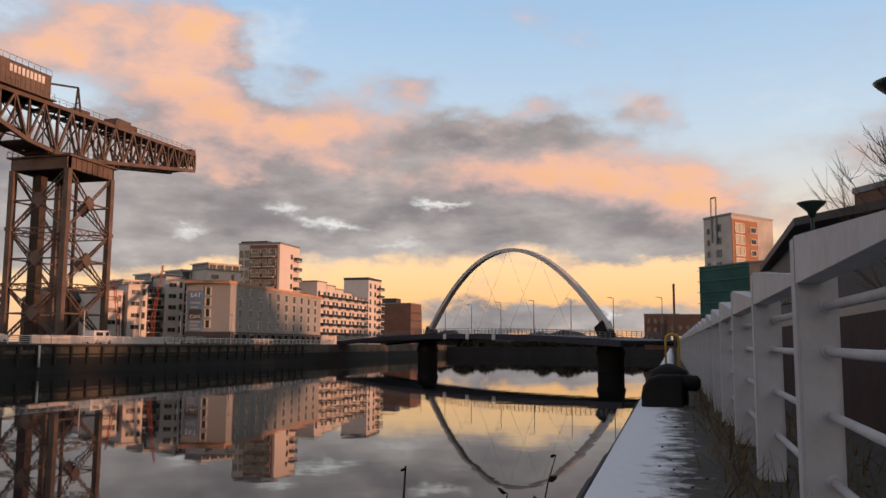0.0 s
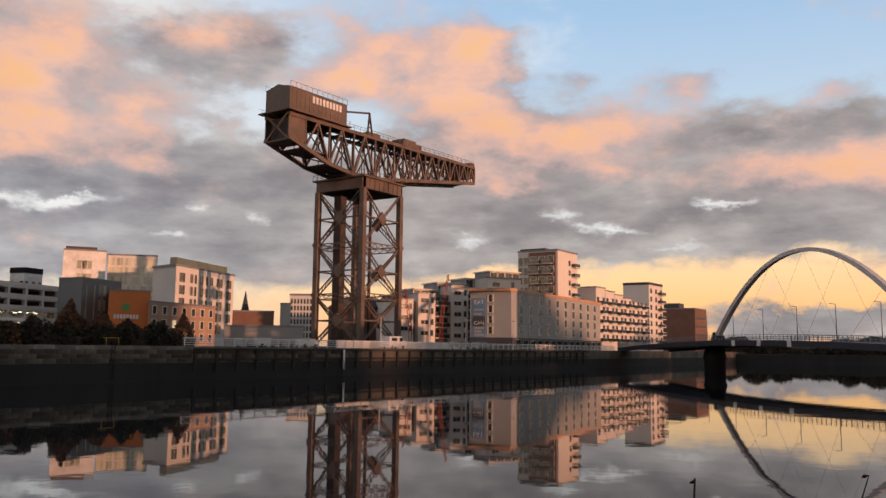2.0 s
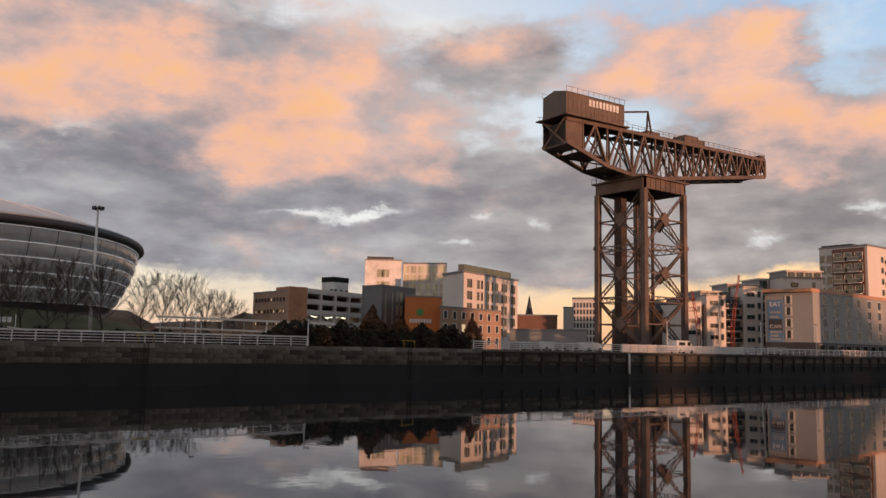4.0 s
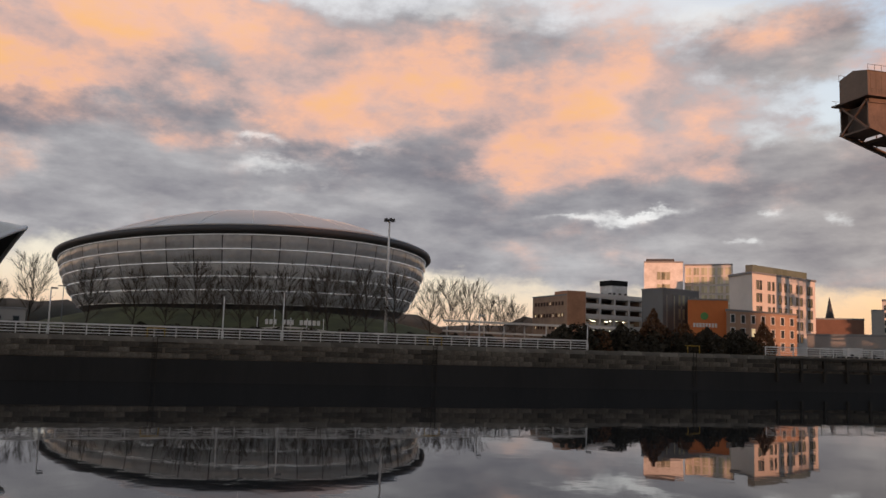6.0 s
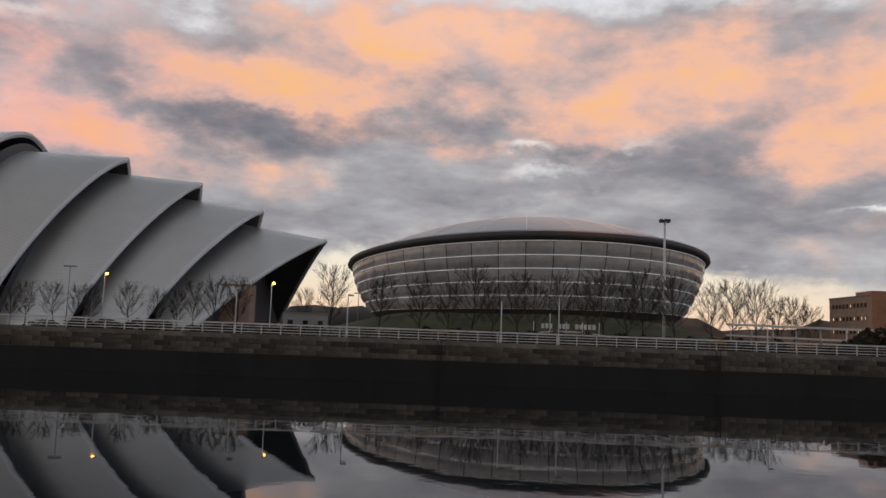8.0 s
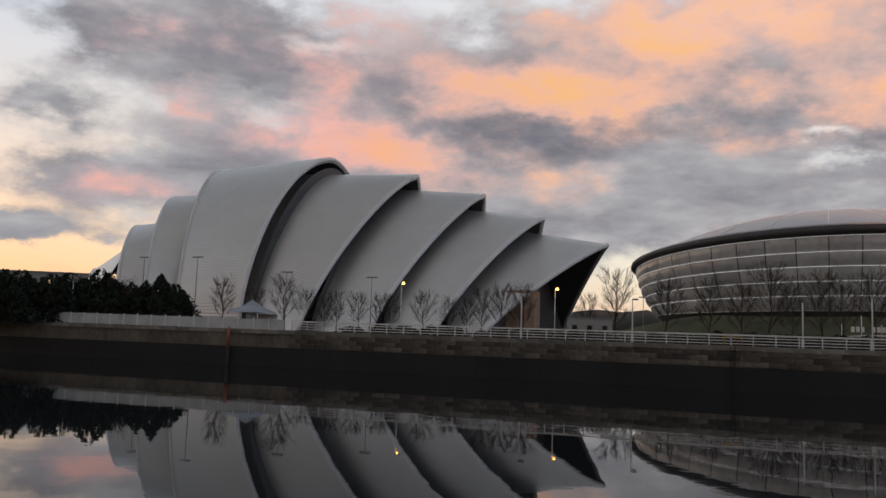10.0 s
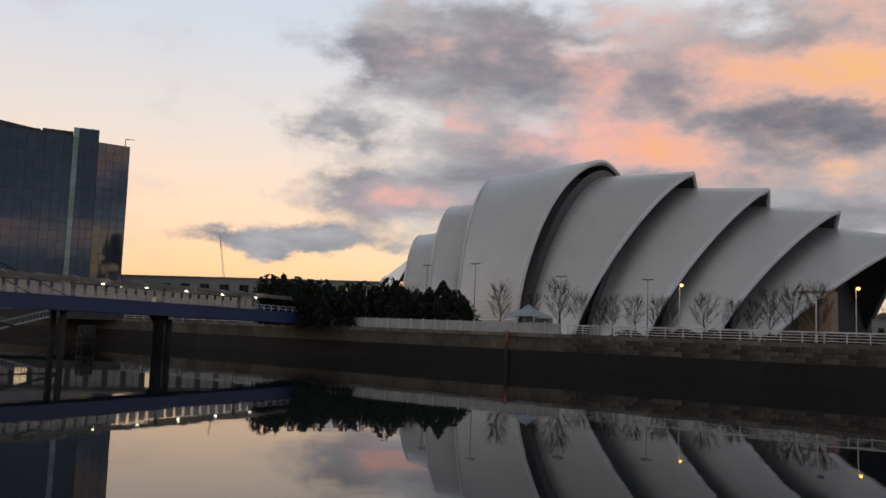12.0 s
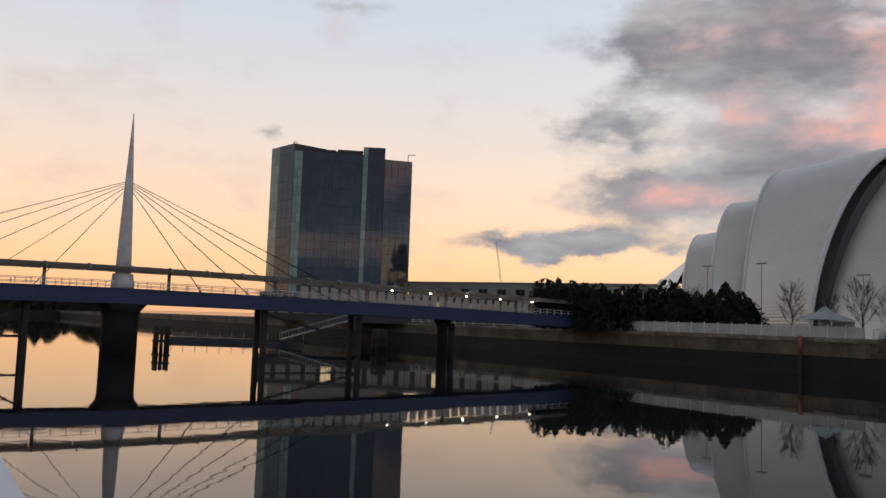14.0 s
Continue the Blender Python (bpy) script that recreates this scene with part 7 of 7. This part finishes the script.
def bollard():
    ob = thing("mooring_bollard", "heavy black cast-iron mooring bollard on the quay edge", "bollard", Matrix.Translation((-0.06, 10.9, NEAR_TOP)))
    bm = bmesh.new()
    prof = [(-0.31, 0.0), (-0.31, 0.16), (-0.29, 0.25), (-0.22, 0.34), (-0.10, 0.385), (0.16, 0.39), (0.18, 0.30), (0.19, 0.0)]
    rows = []
    for y, s in ((-0.22, 0.88), (-0.18, 1.0), (0.18, 1.0), (0.22, 0.88)):
        rows.append([bm.verts.new((px * s, y, pz * (0.5 + s / 2))) for px, pz in prof])
    for A, B in zip(rows, rows[1:]):
        for k in range(len(prof) - 1):
            bm.faces.new((A[k], A[k + 1], B[k + 1], B[k])).smooth = True
    bm.faces.new(rows[0][::-1])
    bm.faces.new(rows[-1])
    bmesh.ops.recalc_face_normals(bm, faces=bm.faces)
    part("casting", bm, BLACK, ob)
    bm = bmesh.new()
    tube(bm, [(0.08, 0, 0.29), (0.26, 0, 0.29), (0.36, 0, 0.285), (0.40, 0, 0.28)], [0.10, 0.10, 0.10, 0.05], 14)
    part("horn", bm, BLACK, ob)
    bm = bmesh.new()
    tube(bm, [(0.02, 0.35, 0.0), (0.02, 0.35, 0.42), (0.02, 0.35, 0.50), (0.02, 0.35, 0.52)], [0.24, 0.24, 0.10, 0.03], 14)
    part("cap", bm, BLACK, ob)


bollard()
hoop = thing("ladder_hoop", "yellow tubular ladder hoop and thin rusty pole", "ladder hoop", Matrix.Translation((-0.02, 19.0, NEAR_TOP)))
bm = bmesh.new()
tube(bm, [(-0.1, 0, 0), (-0.1, 0, 0.88)] + [(-0.1 + 0.14 - 0.14 * math.cos(a), 0, 0.88 + 0.12 * math.sin(a)) for a in (0.6, 1.2, 1.57, 2.0, 2.6)] + [(0.18, 0, 0.88), (0.18, 0, 0)], 0.03, 8)
part("hoop", bm, bpy.data.materials["yellow_paint"], hoop)
bm = bmesh.new()
tube(bm, [(0.1, 0, 0), (0.1, 0, 2.1)], 0.025, 6)
part("pole", bm, STEEL, hoop)


def seedling(b, d, z0, z1, leaf, seed):
    rg = random.Random(seed)
    p = spot(b, d)
    ob = thing("wall_weed", "thin wild plant with a few withered leaves", "plant", Matrix.Translation((p.x, p.y, z0)))
    bm = bmesh.new()
    h = z1 - z0
    pts = [(rg.gauss(0, 0.006) + 0.02 * k, 0, h * k / 5) for k in range(6)]
    tube(bm, pts, [0.004, 0.004, 0.0035, 0.003, 0.0025, 0.0015], 5)
    part("stem", bm, SHRUB, ob)
    for k in range(7):
        bm = bmesh.new()
        q = Vector(pts[min(5, 2 + k % 4)])
        a = rg.uniform(-0.6, 0.6) + (3.14 if k % 2 else 0)
        s = leaf * rg.uniform(0.5, 1.0) * (1.7 if k == 1 else 1)
        m = Matrix.Translation(q) @ Matrix.Rotation(a + rg.uniform(-0.9, 0.9), 4, "Y") @ Matrix.Rotation(radians(90) + rg.uniform(-0.6, 0.6), 4, "X")
        rim = [bm.verts.new(m @ Vector(c)) for c in ((0, 0, 0), (s * 0.3, s * 0.2, 0.004), (s * 0.65, s * 0.22, 0.0), (s, 0, -0.004), (s * 0.65, -s * 0.22, 0.0), (s * 0.3, -s * 0.2, 0.004))]
        bm.faces.new(rim)
        bmesh.ops.solidify(bm, geom=bm.faces[:], thickness=0.001)
        part("leaf", bm, RUSSET if k in (1, 4) else SHRUB, ob)


seedling(9.6, 2.85, 3.8, 4.24, 0.045, 1)
seedling(21.5, 1.30, 3.85, 4.42, 0.02, 2)
seedling(13.6, 2.0, 3.8, 4.26, 0.032, 3)

# ---- buildings of the near bank ----
G = NEAR_TOP - 0.15
p = [spot(-2.26, 176), spot(-4.0, 170), spot(-6.5, 182)]
foot = [p[0][:2], p[1][:2], p[2][:2], (p[2] + (p[0] - p[1]))[:2]]
slabblock = block("apartment_tower", "tall concrete tower block with pale window strips", foot[::-1][::-1], 30.4, material("weathered_concrete", (0.50, 0.48, 0.45), 0.85), slab=0.5, z0=G)
windows(slabblock, foot[0], foot[1], 12, 1, 7, 1.5, 1.5, 2.5, 3.6)
# brick whose colour carries the orange of the low sun
STRIP = material("orange_lit_brick_strip", (0.34, 0.17, 0.09), 0.85, 0, 0.2, 1.0, 0.1)
# reflected sun glow painted into the glass colour
SUNGLOW_GLASS = glass_material("painted_sun_glow_glass", (0.62, 0.55, 0.42), 0.1, 0.3)
mm, LL = face_frame(foot[1], foot[2])
inv = slabblock.matrix_basis.inverted()
part("cladding", box(bmesh.new(), (0.0, 0.0, 10), (LL * 0.6, 0.12, 29.2)), STRIP, slabblock, "brick strip coloured for orange sunlight", at=inv @ mm)
front = [mm @ Vector((x, 0.13, 0)) for x in (0, LL)]
windows(slabblock, front[0], front[1], 10.5, 1, 8, LL * 0.22, 1.9, 2.3, LL * 0.06, frame=WHITE, glass=SUNGLOW_GLASS)
windows(slabblock, front[0], front[1], 10.7, 1, 8, LL * 0.14, 1.2, 2.3, LL * 0.42, frame=WHITE)
windows(slabblock, foot[0], foot[1], 10.7, 1, 8, 0.8, 1.2, 2.3, 1.0, frame=FRAME)
mm, LL = face_frame(foot[0], foot[1])
bm = bmesh.new()
for x in (2.6, 4.0):
    beam(bm, (x, 0.2, 25), (x, 0.2, 34), 0.25)
beam(bm, (2.6, 0.2, 34), (4.0, 0.2, 34), 0.25)
part("roof_frame", bm, ROOF, slabblock, at=slabblock.matrix_basis.inverted() @ mm)
foot = [spot(-1.9, 140)[:2], spot(-5.0, 132)[:2], spot(-8.5, 150)[:2], spot(-4, 160)[:2]]
net = block("scaffolded_building", "building wrapped in green scaffold netting", foot, 17.2, material("green_scaffold_net", (0.02, 0.085, 0.075), 0.85, 0, 0.4, 0.8, 0.3), slab=0.2, z0=G)
mm, LL = face_frame(foot[0], foot[1])
for k in range(8):
    bm = bmesh.new()
    beam(bm, (-0.3, 0.12, G + 0.6 + k * 1.75), (LL + 0.3, 0.12, G + 0.6 + k * 1.75), 0.1)
    part("scaffold_tube", bm, material("teal_scaffold", (0.05, 0.15, 0.13), 0.6) if k == 0 else bpy.data.materials["teal_scaffold"], net, at=net.matrix_basis.inverted() @ mm)
foot = [spot(-5.0, 120)[:2], spot(-6.6, 118)[:2], spot(-8, 130)[:2], spot(-6, 132)[:2]]
mid = block("terrace", "buff brick terrace with balconies", foot, 16.0, TAN, slab=0.3, z0=G)
windows(mid, foot[0], foot[1], 7, 2, 3, 1.0, 1.6, 2.9, 0.4)
# dark modern block with a sloping roof
ob = thing("waterfront_block", "dark modern waterfront block under a wide slanting roof", "building", Matrix.Translation((6.5, 50, G)))
inv = ob.matrix_basis.inverted()
a, b, c, d = spot(-6.2, 70), spot(-8.3, 58.5), spot(-17, 50), spot(-14, 68)
bm = bmesh.new()
prism(bm, [p[:2] for p in (a, b, c, d)], G - 0.2, [10.4, 12.1, 12.1, 10.4])
part("wall", bm, material("pale_block_wall", (0.10, 0.10, 0.105), 0.7), ob, at=inv)
bm = bmesh.new()
ar, br, cr, dr = spot(-5.65, 71), spot(-7.77, 57), spot(-17, 48), spot(-14, 70)
low = [bm.verts.new(p) for p in ((*ar[:2], 10.5), (*br[:2], 12.2), (*cr[:2], 12.2), (*dr[:2], 10.5))]
high = [bm.verts.new(v.co + Vector((0, 0, 0.5))) for v in low]
bm.faces.new(high)
bm.faces.new(low[::-1])
for i in range(4):
    bm.faces.new((low[i], low[(i + 1) % 4], high[(i + 1) % 4], high[i]))
part("roof", bm, DARK, ob, "wide dark slanting roof", at=inv)
windows(ob, a, b, 5.0, 8, 2, 2.0, 1.7, 2.6, 1.0)
far = block("brick_flats", "dark brown brick flats beyond the road bridge", [spot(1.7, 262)[:2], spot(-0.6, 262)[:2], spot(-0.6, 276)[:2], spot(1.7, 276)[:2]], 14.2, BROWN, slab=0.3, z0=G)
windows(far, spot(1.7, 262), spot(-0.6, 262), 6, 5, 3, 1.0, 1.4, 2.6, 0.8)
far = block("brick_flats", "dark brown brick flats with a higher gable", [spot(0.2, 250)[:2], spot(-1.9, 250)[:2], spot(-1.9, 260)[:2], spot(0.2, 260)[:2]], 13.6, BROWN, slab=0.3, z0=G)
windows(far, spot(0.2, 250), spot(-1.9, 250), 6, 4, 2, 1.0, 1.4, 2.9, 0.8, lit=0.3)
# brick block close behind the fence
wall = block("boundary_wall", "low dark red brick wall behind the fence", [(1.62, 2.2), (1.9, 2.2), (1.9, 60), (1.62, 60)], NEAR_TOP + 1.12, material("dark_red_brick", (0.035, 0.014, 0.012), 0.9, 0, 0.3, 4.0, 0.3), slab=0.08, z0=G, category="wall")
near = block("brick_block", "red brick block beside the quay path", [spot(-11.3, 62)[:2], spot(-14.5, 58)[:2], spot(-19, 62)[:2], spot(-16, 70)[:2]], 15.2, BROWN, slab=0.4, z0=G)
windows(near, spot(-11.3, 62), spot(-14.5, 58), 8, 2, 2, 1.2, 1.6, 3, 0.4, frame=WHITE)


def dish_lamp(b, d, top, label):
    p = spot(b, d, G)
    ob = thing("street_lamp", label, "street lamp", Matrix.Translation(p), "dish lamps")
    h = top - G
    bm = bmesh.new()
    tube(bm, [(0, 0, 0), (0, 0, h - 0.5)], [0.09, 0.06], 10)
    part("pole", bm, material("dark_green_paint", (0.02, 0.05, 0.04), 0.4) if "dark_green_paint" not in bpy.data.materials else bpy.data.materials["dark_green_paint"], ob)
    bm = bmesh.new()
    tube(bm, [(0, 0, h - 0.5), (0, 0, h - 0.3), (0, 0, h - 0.06), (0, 0, h), (0, 0, h + 0.04)], [0.08, 0.16, 0.42, 0.47, 0.3], 20)
    part("dish", bm, bpy.data.materials["dark_green_paint"], ob, "wide dish-shaped lamp head")


dish_lamp(-8.85, 30, 9.35, "dark green dish-headed lamp on a slim pole")
dish_lamp(-14.35, 15.5, 9.0, "dark green dish-headed lamp close to the fence")
tree = bare_tree("bare_tree", 10.5, 9, 0.42)
tree.matrix_basis = Matrix.Translation(spot(-14.6, 36, G))
